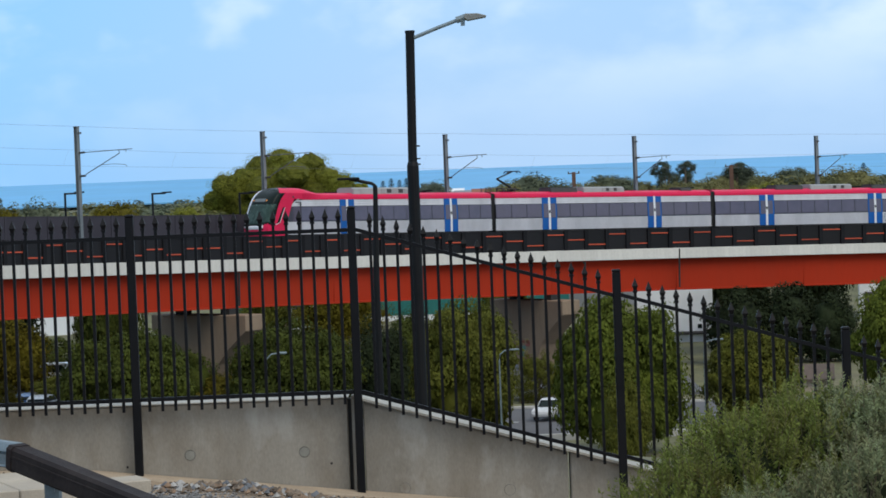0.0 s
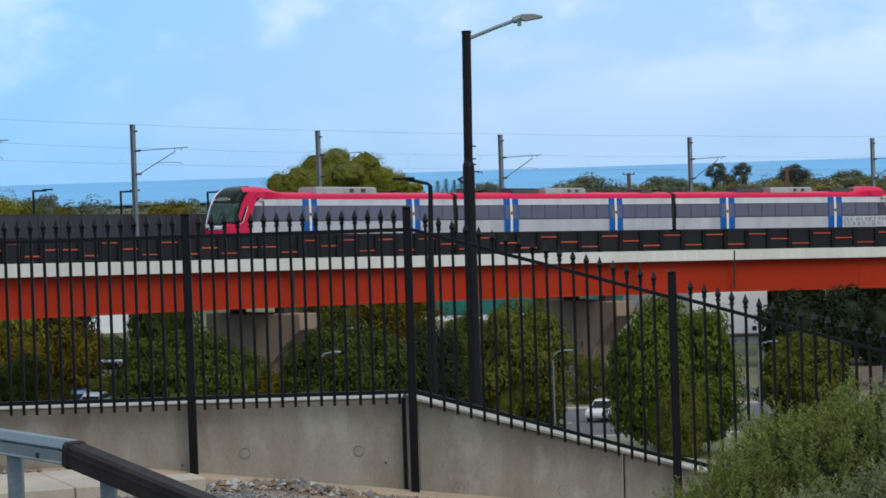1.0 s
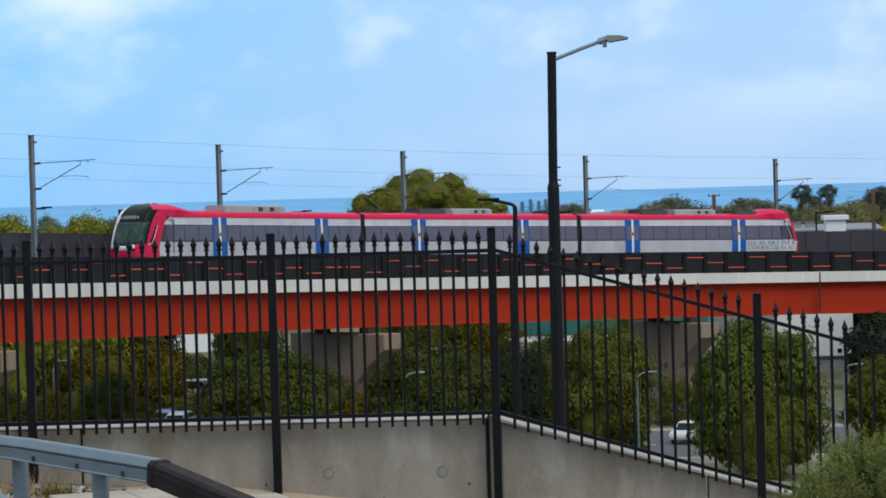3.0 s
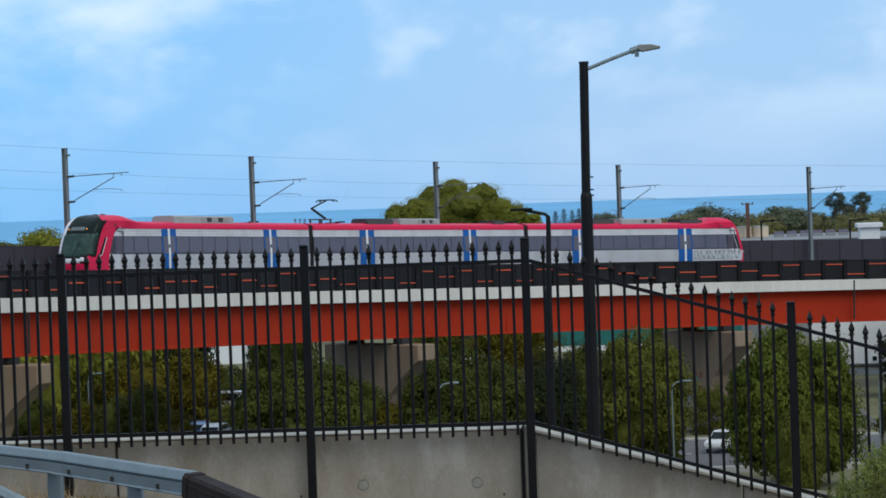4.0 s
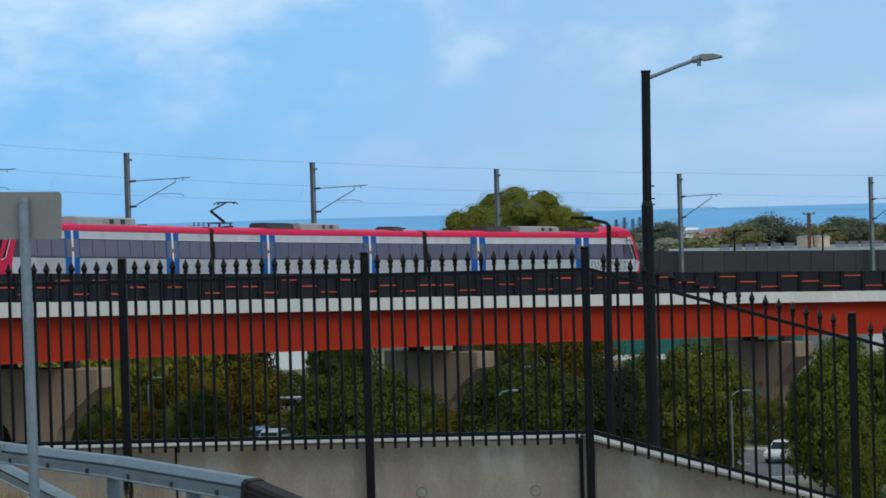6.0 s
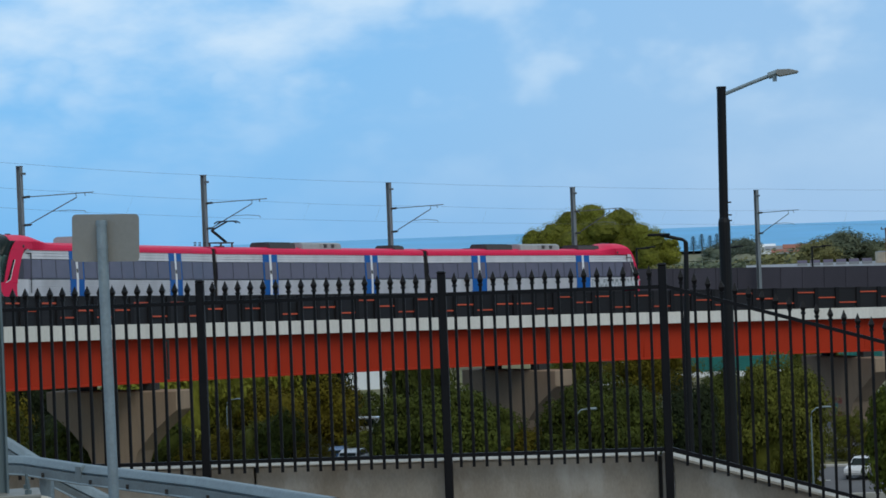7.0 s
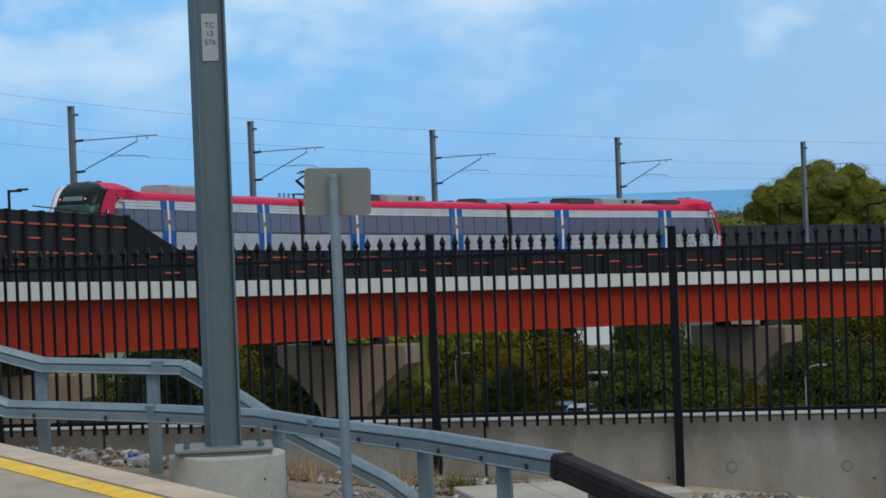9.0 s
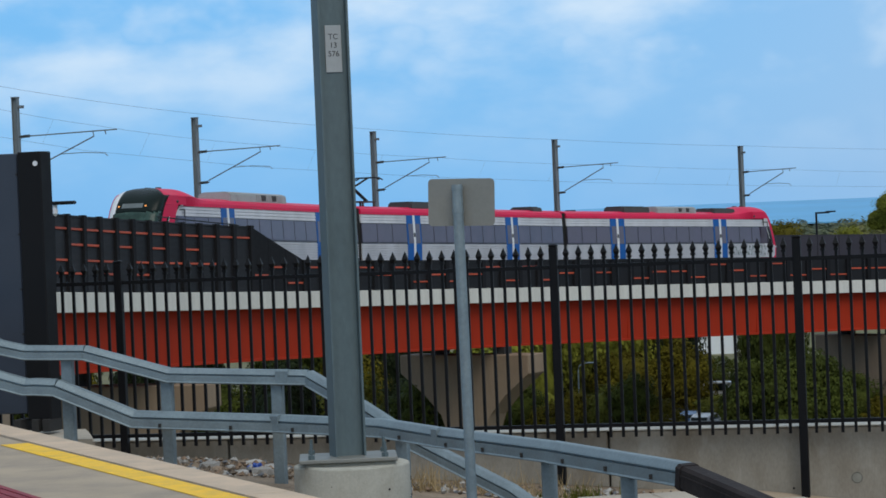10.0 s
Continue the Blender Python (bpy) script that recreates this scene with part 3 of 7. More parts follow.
def build_masts():
    first = None
    lifts = (-0.25, -0.25, -0.10, -0.04, 0.10, 0.07, 0.04, -0.01, -0.08, -0.1, -0.15, -0.2)
    for s, lift in zip(MASTS, lifts):
        m = Matrix.Translation(at_line(s, -3.2, -0.75 + lift)) @ Matrix.Rotation(heading(s), 4, "Z")
        if first:
            copy_thing(first, m)
            continue
        first = thing("catenary_mast", m, "grey steel overhead line mast with a bracket arm", "mast", "overhead line masts")
        bm = fresh()
        H = 10.1
        for y in (-0.14, 0.14):
            box(bm, -0.15, 0.15, y - 0.014, y + 0.014, 0, H)
        box(bm, -0.012, 0.012, -0.126, 0.126, 0, H)
        part("column", bm, M_MAST_GALV, first)
        bm = fresh()
        box(bm, -0.3, 0.3, -0.3, 0.3, 0, 0.06)
        part("base_plate", bm, M_MAST_GALV, first)
        # the arm reaches over the track, towards the platform side (-y)
        bm = fresh()
        tube(bm, [(0, -0.75, H - 1.95), (0, -5.4, H - 1.83)], 0.035, 6)
        part("top_tube", bm, M_WIRE, first)
        bm = fresh()
        tube(bm, [(0, -0.75, H - 3.62), (0, -4.15, H - 2.12)], 0.035, 6)
        tube(bm, [(0, -4.15, H - 2.12), (0, -4.1, H - 1.83)], 0.025, 6)
        tube(bm, [(0, -4.75, H - 1.85), (0, -4.8, H - 2.05)], 0.03, 6)
        part("stay_tube", bm, M_WIRE, first)
        bm = fresh()
        tube(bm, [(0, -2.3, H - 2.93), (0, -3.6, H - 2.90), (0, -4.7, H - 2.98), (0, -4.85, H - 3.12)], 0.022, 6)
        part("registration_arm", bm, M_WIRE, first)
        for z in (H - 1.97, H - 3.74):
            bm = fresh()
            for k in range(5):
                tube(bm, [(0, -0.25 - 0.1 * k, z + 0.006 * k), (0, -0.29 - 0.1 * k, z + 0.006 * k)], 0.085, 8)
            tube(bm, [(0, -0.14, z), (0, -0.8, z + 0.03)], 0.035, 6)
            part("insulator", bm, M_DARKKIT, first, "ribbed dark insulator")
        bm = fresh()
        box(bm, -0.05, 0.05, -0.45, -0.14, H - 0.55, H - 0.4)
        part("earth_wire_bracket", bm, M_WIRE, first)
        bm = fresh()
        box(bm, -0.17, 0.17, -0.17, 0.17, H - 0.02, H + 0.04)
        part("cap", bm, M_WIRE, first)


def build_wires():
    def run(u, dz, sag, r, name, label):
        bm = fresh()
        pts = []
        for a, b in zip(MASTS, MASTS[1:]):
            for k in range(6):
                f = k / 6
                # a wire runs straight from mast to mast in plan
                p = at_line(a, u, dz).lerp(at_line(b, u, dz), f)
                p.z -= sag * 4 * f * (1 - f)
                pts.append(p)
        tube(bm, pts, r, 5)
        w = thing(name, Matrix.Translation(at_line(0, u, dz)), label, "wire")
        part("strand", bm, M_WIRE, w, away=w.location)
        return w
    run(-2.7, 9.44, 0.07, 0.008, "earth_wire", "thin earth wire along the mast tops")
    cat = run(1.0, 7.52, 0.10, 0.007, "catenary_wire", "thin catenary wire over the track")
    run(0.4, 6.30, 0.0, 0.007, "contact_wire", "thin contact wire over the track")
    for a, b in zip(MASTS, MASTS[1:]):
        for f in (0.3, 0.7):
            p = at_line(a, 1.0, 7.52).lerp(at_line(b, 1.0, 7.52), f)
            q = at_line(a, 0.4, 6.30).lerp(at_line(b, 0.4, 6.30), f)
            p.z -= 0.10 * 4 * f * (1 - f)
            bm = fresh()
            tube(bm, [p, q], 0.004, 4)
            part("dropper", bm, M_WIRE, cat, away=cat.location)


def build_deck_lamps():
    first = None
    for s in [-83.7 + 9.63 * k for k in range(0, 18)]:
        m = Matrix.Translation(at_line(s, -5.0, -1.2)) @ Matrix.Rotation(heading(s), 4, "Z")
        if first:
            copy_thing(first, m)
            continue
        first = thing("walkway_lamp", m, "slim dark walkway lamp with a flat arm behind the far wall", "lamp", "walkway lamps")
        bm = fresh()
        tube(bm, [(0, 0, 0), (0, 0, 5.62)], 0.085, 8)
        part("post", bm, M_LAMP_BLACK, first)
        bm = fresh()
        box(bm, -0.08, 1.5, -0.06, 0.06, 5.52, 5.66, bevel=0.02)
        part("arm", bm, M_LAMP_BLACK, first)
        bm = fresh()
        box(bm, 1.2, 2.1, -0.16, 0.16, 5.60, 5.72, bevel=0.03)
        part("lamp_head", bm, M_LAMP_BLACK, first)
    # brackets that carry the lamps on the outer edge of the deck
    bm = fresh()
    sweep(bm, [(-4.4, -1.2), (-5.4, -1.2), (-5.4, -1.45), (-4.4, -1.9)], S0, S1)
    part("walkway", bm, M_PIER, viaduct, "concrete side walkway", away=V_AT)


build_masts()
build_wires()
build_deck_lamps()

# ---- retaining wall and fence ----
FY = 29.1  # the fence's plane
POSTS = [-20.2, -17.8, -15.4, -13.05, -10.67, -8.22, -5.79, -3.218, -0.91]
SLOPE = -0.287


def wall_top(x):
    return -0.88 if x < -0.93 else -0.90 + SLOPE * (x + 0.93)


def build_wall():
    joints = [-22.0, -18.0, -13.75, -9.54, -5.31, -1.02]
    wall = thing("retaining_wall", Matrix.Translation((-0.93, 29.4, -2.4)), "stained grey concrete retaining wall with cast panel joints", "wall", kind="structure")
    at = wall.location.copy()

    def slab(x0, x1):
        bm = fresh()
        prism(bm, [(x0 + 0.012, -3.4), (x1 - 0.012, -3.4), (x1 - 0.012, wall_top(x1)), (x0 + 0.012, wall_top(x0))], 29.27, 29.62, "y")
        bmesh.ops.bevel(bm, geom=[e for e in bm.edges], offset=0.012, segments=1, affect="EDGES")
        part("panel", bm, M_CONC_WALL, wall, away=at)
        bm = fresh()
        # level wall has no coping; thin pale strip added for its lighter top edge
        thick = 0.012 if x1 < -0.9 else 0.028
        prism(bm, [(x0, wall_top(x0) + 0.002), (x1, wall_top(x1) + 0.002), (x1, wall_top(x1) + thick), (x0, wall_top(x0) + thick)], 29.255 if x1 < -0.9 else 29.24, 29.66, "y")
        part("coping", bm, M_COPING, wall, "pale strip along the wall top", away=at)
    for a, b in zip(joints, joints[1:]):
        slab(a, b)
    bm = fresh()
    box(bm, -0.99, -0.93, 29.24, 29.5, -3.4, wall_top(-1) + 0.03, bevel=0.01)
    part("corner_strip", bm, M_CONC_WALL, wall, away=at)
    bm = fresh()
    box(bm, -1.03, -0.985, 29.32, 29.45, -3.4, wall_top(-1) - 0.01)
    part("joint_filler", bm, M_UNDER, wall, "dark joint filler", away=at)
    right = [-0.88, 1.27, 3.4, 6.0, 9.0, 12.0]
    for a, b in zip(right, right[1:]):
        slab(a, b)
    # cast lifting sockets: shallow rings on the face
    for x, z in ((-2.70, -1.42), (-1.50, -1.43), (-0.46, -1.85), (0.64, -1.91)):
        bm = fresh()
        tube(bm, [(x, 29.2675, z), (x, 29.28, z)], [0.060, 0.061], 24)
        ring = part("socket_ring", bm, M_RING, wall, "dark stained ring", away=at)
        bm = fresh()
        tube(bm, [(x, 29.2655, z), (x, 29.28, z)], [0.048, 0.049] if z > -1.5 else [0.055, 0.056], 24)
        part("socket_plug", bm, M_PLUG if z > -1.5 else M_CONC_WALL, ring)
    for x, z in ((-3.36, -1.52), (-5.9, -1.3), (-1.22, -1.56)):
        bm = fresh()
        tube(bm, [(x, 29.264, z), (x, 29.275, z)], 0.013, 10)
        part("plug", bm, M_UNDER, wall, away=at)
    # the gravel strip's low footing along the foot of the wall
    bm = fresh()
    for a, b in zip([-12, -9, -6, -4, -2.5, -0.9, 1.3], [-9, -6, -4, -2.5, -0.9, 1.3, 4.0]):
        za, zb = [(-1.61 - 0.113 * (x + 2.95)) if x > -4 else -1.49 for x in (a, b)]
        prism(bm, [(a, za - 0.4), (b, zb - 0.4), (b, zb - 0.015), (a, za - 0.015)], 28.72, 29.26, "y")
    part("footing", bm, M_SANDY, wall, "low sandy concrete footing strip", away=at)


def picket_mesh(h):
    bm = fresh()
    w = 0.0150
    box(bm, -w, w, -w, w, 0, h - 0.14)
    box(bm, -0.024, 0.024, -0.024, 0.024, h - 0.155, h - 0.13)
    prof = [(0.015, h - 0.13), (0.031, h - 0.085), (0.0, h)]
    ring = lambda r, z: [bm.verts.new((r * a, r * b, z)) for a, b in ((1, 1), (-1, 1), (-1, -1), (1, -1))]
    r0, r1 = ring(*prof[0]), ring(*prof[1])
    tip = bm.verts.new((0, 0, h))
    for k in range(4):
        bm.faces.new((r0[k], r0[(k + 1) % 4], r1[(k + 1) % 4], r1[k]))
        bm.faces.new((r1[k], r1[(k + 1) % 4], tip))
    me = bpy.data.meshes.new("picket")
    bm.to_mesh(me)
    bm.free()
    me.materials.append(M_FENCE)
    return me


def build_fence():
    pk = picket_mesh(2.045)
    fence = thing("fence", Matrix.Translation((-0.93, FY, -1.9)), "black spear-topped steel security fence along the wall", "fence")
    f_at = fence.location.copy()

    def post(x, z0, z1, name="fence_post"):
        p = new("post")
        p.parent = fence
        p.location = Vector((x, FY, z0)) - f_at
        bm = fresh()
        box(bm, -0.043, 0.043, -0.043, 0.043, 0, z1 - z0 - 0.03, bevel=0.008)
        part("shaft", bm, M_FENCE, p)
        bm = fresh()
        box(bm, -0.047, 0.047, -0.047, 0.047, z1 - z0 - 0.035, z1 - z0, bevel=0.014)
        part("cap", bm, M_FENCE, p)

    def panel(x0, x1, n, z0, z1, gap=0.0):
        """z0, z1: the heights of the top rail at either end."""
        e = new("panel")
        e.parent = fence
        at = Vector((x0, FY, z0 - 1.80))
        e.location = at - f_at
        for dz in (0.0, -1.69):
            bm = fresh()
            prism(bm, [(x0 + 0.04, z0 + dz - 0.02), (x1 - 0.04, z1 + dz - 0.02), (x1 - 0.04, z1 + dz + 0.02), (x0 + 0.04, z0 + dz + 0.02)], FY - 0.02, FY + 0.02, "y")
            part("rail", bm, M_FENCE, e, away=at)
        for k in range(n):
            f = (gap + (x1 - x0 - 2 * gap) * k / (n - 1)) / (x1 - x0)
            o = link("picket", pk, None, e)
            o.location = Vector((x0 + (x1 - x0) * f, FY, z0 + (z1 - z0) * f - 1.815)) - at

    top = 0.885
    for a, b in zip(POSTS, POSTS[1:]):
        n = round((b - a) / 0.1358) - 1
        panel(a, b, n, top, top, (b - a) / (n + 1))
    foot = lambda x: -1.625 - 0.113 * (x + 2.95) if x > -4 else -1.5
    for x in POSTS:
        post(x, foot(x) - 0.05 if x < -0.95 else -1.95, 1.13)
    rp = [-0.91, 1.825, 4.19, 6.6, 9.0]
    zt = [0.885, 0.10, -0.59, -1.28, -1.96]
    for (a, b), (za, zb) in zip(zip(rp, rp[1:]), zip(zt, zt[1:])):
        panel(a, b, round((b - a - 0.4) / 0.139) + 1, za, zb, 0.19)
    for x, z in zip(rp[1:], zt[1:]):
        post(x, z - 2.6, z + 0.27)


build_wall()
build_fence()


# ---- platform ----
def build_platform():
    # the outer edge runs from the far left towards the near right
    A, B = Vector((-8.641, 20.707, 0)), Vector((-4.696, 15.34, 0))
    d = (B - A).normalized()
    inward = Vector((-0.803, -0.596, 0))
    inward = (inward - d * inward.dot(d)).normalized()

    def strip(name, lo, hi, z0, z1, mat, label, a=-4.6, b=45.0, kind="structure"):
        bm = fresh()
        q = [A + d * a + inward * lo, A + d * b + inward * lo, A + d * b + inward * hi, A + d * a + inward * hi]
        prism(bm, [(p.x, p.y) for p in q], z0, z1, "z")
        ob = part(name, bm, mat)
        tagged(ob, label, name.replace("_", " "), kind=kind)
        return ob
    strip("platform", 0.285, 14.0, -1.3, 0.0, M_PLATFORM, "grey station platform paving, worn and stained")
    # edge units, one by one
    edge = thing("platform_edge", Matrix.Translation((*(A.xy), -1.2)), "sandy concrete platform edge units", "platform edge", kind="structure")
    for k in range(26):
        bm = fresh()
        a = -4.6 + k * 1.9
        q = [A + d * (a + 0.006) + inward * 0.0, A + d * (a + 1.894) + inward * 0.0, A + d * (a + 1.894) + inward * 0.268, A + d * (a + 0.006) + inward * 0.268]
        prism(bm, [(p.x, p.y) for p in q], -0.16, 0.012, "z")
        part("edge_unit", bm, M_EDGE, edge, away=edge.location)
    bm = fresh()
    q = [A + d * -4.6 + inward * 0.08, A + d * 45 + inward * 0.08, A + d * 45 + inward * 0.30, A + d * -4.6 + inward * 0.30]
    prism(bm, [(p.x, p.y) for p in q], -1.3, -0.16, "z")
    part("edge_wall", bm, M_EDGE, edge, away=edge.location)
    strip("platform_line", 0.29, 0.49, 0.002, 0.006, M_YELLOW, "yellow safety line along the platform", a=2.0)
    # ribbed red tactile strip further in
    bm = fresh()
    for k in range(8):
        lo = 1.25 + k * 0.075
        q = [A + d * 1.2 + inward * lo, A + d * 45 + inward * lo, A + d * 45 + inward * (lo + 0.04), A + d * 1.2 + inward * (lo + 0.04)]
        prism(bm, [(p.x, p.y) for p in q], 0.004, 0.011, "z")
    q = [A + d * 1.2 + inward * 1.235, A + d * 45 + inward * 1.235, A + d * 45 + inward * 1.87, A + d * 1.2 + inward * 1.87]
    prism(bm, [(p.x, p.y) for p in q], 0.0005, 0.004, "z")
    tagged(part("tactile_strip", bm, M_TACTILE), "dark red ribbed tactile strip on the platform", "tactile strip", kind="structure")


build_platform()


# ---- the near mast with its number plate ----
def letters(text, size, m, mat, parent, name="lettering"):
    cu = bpy.data.curves.new(name, "FONT")
    cu.body, cu.size, cu.align_x, cu.align_y, cu.extrude = text, size, "CENTER", "CENTER", 0.0006
    o = bpy.data.objects.new(name, cu)
    scene.collection.objects.link(o)
    bpy.context.view_layer.update()
    me = bpy.data.meshes.new_from_object(o)
    bpy.data.objects.remove(o)
    me.materials.clear()
    ob = link(name, me, mat, parent)
    ob.matrix_basis = m
    return ob


def build_near_mast():
    x, y, z = -5.598, 20.0, -0.258
    m = thing("steel_mast", pose(x, y, z, 0, 0, 30), "weathered galvanised steel mast bolted to a concrete footing", "mast")
    bm = fresh()
    w, dpt, t, H = 0.108, 0.100, 0.015, 8.6
    a, b, e, g = w + t / 2, w - t / 2, -0.030, -0.042
    prism(bm, [(-a, -dpt), (-b, -dpt), (-b, g), (b, g), (b, -dpt), (a, -dpt), (a, dpt), (b, dpt), (b, e), (-b, e), (-b, dpt), (-a, dpt)], 0.0, H, "z")
    bmesh.ops.recalc_face_normals(bm, faces=bm.faces[:])
    part("column", bm, M_GALV_DULL, m, "rolled steel column")
    bm = fresh()
    box(bm, -0.36, 0.36, -0.3, 0.3, 0.0, 0.028, bevel=0.005)
    part("base_plate", bm, M_ALU, m, "dull galvanised base plate").rotation_euler.z = radians(-14)
    for sx in (-0.27, 0.27):
        for sy in (-0.22, 0.22):
            bm = fresh()
            tube(bm, [(sx, sy, 0.02), (sx, sy, 0.14)], 0.011, 8)
            tube(bm, [(sx, sy, 0.028), (sx, sy, 0.058)], 0.028, 6)
            part("anchor_bolt", bm, M_GALV_DULL, m, "dull steel bolt with nut").rotation_euler.z = radians(-14)
    bm = fresh()
    box(bm, -0.062, 0.062, -0.004, 0.004, -0.174, 0.174, bevel=0.003)
    plate = part("number_plate", bm, M_PLATE, m, "small white plate with black lettering")
    plate.location = (0.006, -0.047, 3.04)
    for k, txt in enumerate(("TC", "13", "576")):
        letters(txt, 0.058, pose(0, -0.0052, 0.089 - 0.0635 * k, 90, 0, 0), M_INK, plate)
    f = thing("mast_footing", pose(x + 0.02, y + 0.02, -1.278, 0, 0, 15), "round cast concrete mast footing with pitted sides", "footing")
    bm = fresh()
    box(bm, -0.33, 0.33, -0.27, 0.27, 0.98, 1.018, bevel=0.01)
    part("grout_pad", bm, M_BASE_CONC, f)
    bm = fresh()
    # a round cast drum with a worn rim
    tube(bm, [(0, 0, 0), (0, 0, 0.975), (0, 0, 0.987), (0, 0, 0.992)], [0.437, 0.430, 0.425, 0.410], 48)
    for v in bm.verts:
        v.co.z += 0.010 * noise.noise(v.co * 5) if v.co.z > 0.9 else 0.0
    part("drum", bm, M_BASE_CONC, f, "round cast concrete drum", smooth=False)
    rnd = random.Random(4)
    # dark bumps stand in for shaded pits, their shade put into the colour
    for k in range(16):
        a, h, r = rnd.uniform(-2.9, 0.3), rnd.uniform(0.45, 0.95), rnd.uniform(0.005, 0.012)
        bm = fresh()
        bmesh.ops.create_icosphere(bm, subdivisions=1, radius=r, matrix=Matrix.Translation((0.432 * math.cos(a), 0.432 * math.sin(a), h)) @ Matrix.Diagonal((1, 1, 0.7, 1)))
        part("pit", bm, M_UNDER, f, "small dark bump painted as a shaded pit")


def build_sign():
    s = thing("sign_post", pose(-3.731, 16.0, -1.335, 0, -0.4, 0), "sign plate on a galvanised pole seen from behind", "sign")
    bm = fresh()
    tube(bm, [(0, 0, 0), (0, 0, 3.03)], 0.031, 14)
    part("pole", bm, M_GALV, s, "round galvanised pole")
    bm = fresh()
    tube(bm, [(0, 0, 3.025), (0, 0, 3.05)], [0.034, 0.03], 14)
    part("cap", bm, M_GALV, s)
    bm = fresh()
    r, w, h = 0.025, 0.2, 0.139
    prof = []
    for cx, cz, a0 in ((w - r, h - r, 0), (-w + r, h - r, 90), (-w + r, -h + r, 180), (w - r, -h + r, 270)):
        for k in range(5):
            a = radians(a0 + 22.5 * k)
            prof.append((cx + r * math.cos(a), cz + r * math.sin(a)))
    prism(bm, prof, 0.042, 0.046, "y")
    pl = part("plate", bm, M_ALU, s, "bare aluminium back of the plate")
    pl.location = (0.012, 0, 2.945)
    pl.rotation_euler.y = radians(2.0)
    for z in (0.085, -0.05):
        bm = fresh()
        tube(bm, [(-0.012, 0, z - 0.012), (-0.012, 0, z + 0.012)], 0.034, 14)
        part("clamp", bm, M_GALV, s).location = (0.012, 0, 2.945)


# ---- guard rail ----
def rail_section(bm, pts, w, h):
    """A pressed steel rail: a flat face, a fold, and a shoulder that leans back to the top."""
    pts = [Vector(p) for p in pts]
    sec = [(w / 2, -h / 2), (w / 2 + 0.012, -h / 2 + 0.008), (w / 2, -h / 2 + 0.02), (w / 2, h * 0.04), (w / 2 - 0.03, h * 0.06), (w / 2 - 0.03, h * 0.13), (w / 2 - 0.001, h * 0.16), (w / 2 - 0.006, h * 0.22),
           (w * 0.16, h * 0.46), (w * 0.06, h / 2), (-w / 2, h / 2), (-w / 2, -h / 2)]
    rings = []
    for i, p in enumerate(pts):
        d = (pts[min(i + 1, len(pts) - 1)] - pts[max(i - 1, 0)]).normalized()
        s = d.cross(Vector((0, 0, 1))).normalized()
        u = s.cross(d).normalized()
        rings.append([bm.verts.new(p + s * x + u * z) for x, z in sec])
    n = len(sec)
    for q, r in zip(rings, rings[1:]):
        for k in range(n):
            bm.faces.new((q[k], q[(k + 1) % n], r[(k + 1) % n], r[k]))
    bm.faces.new(rings[0][::-1])
    bm.faces.new(rings[-1])


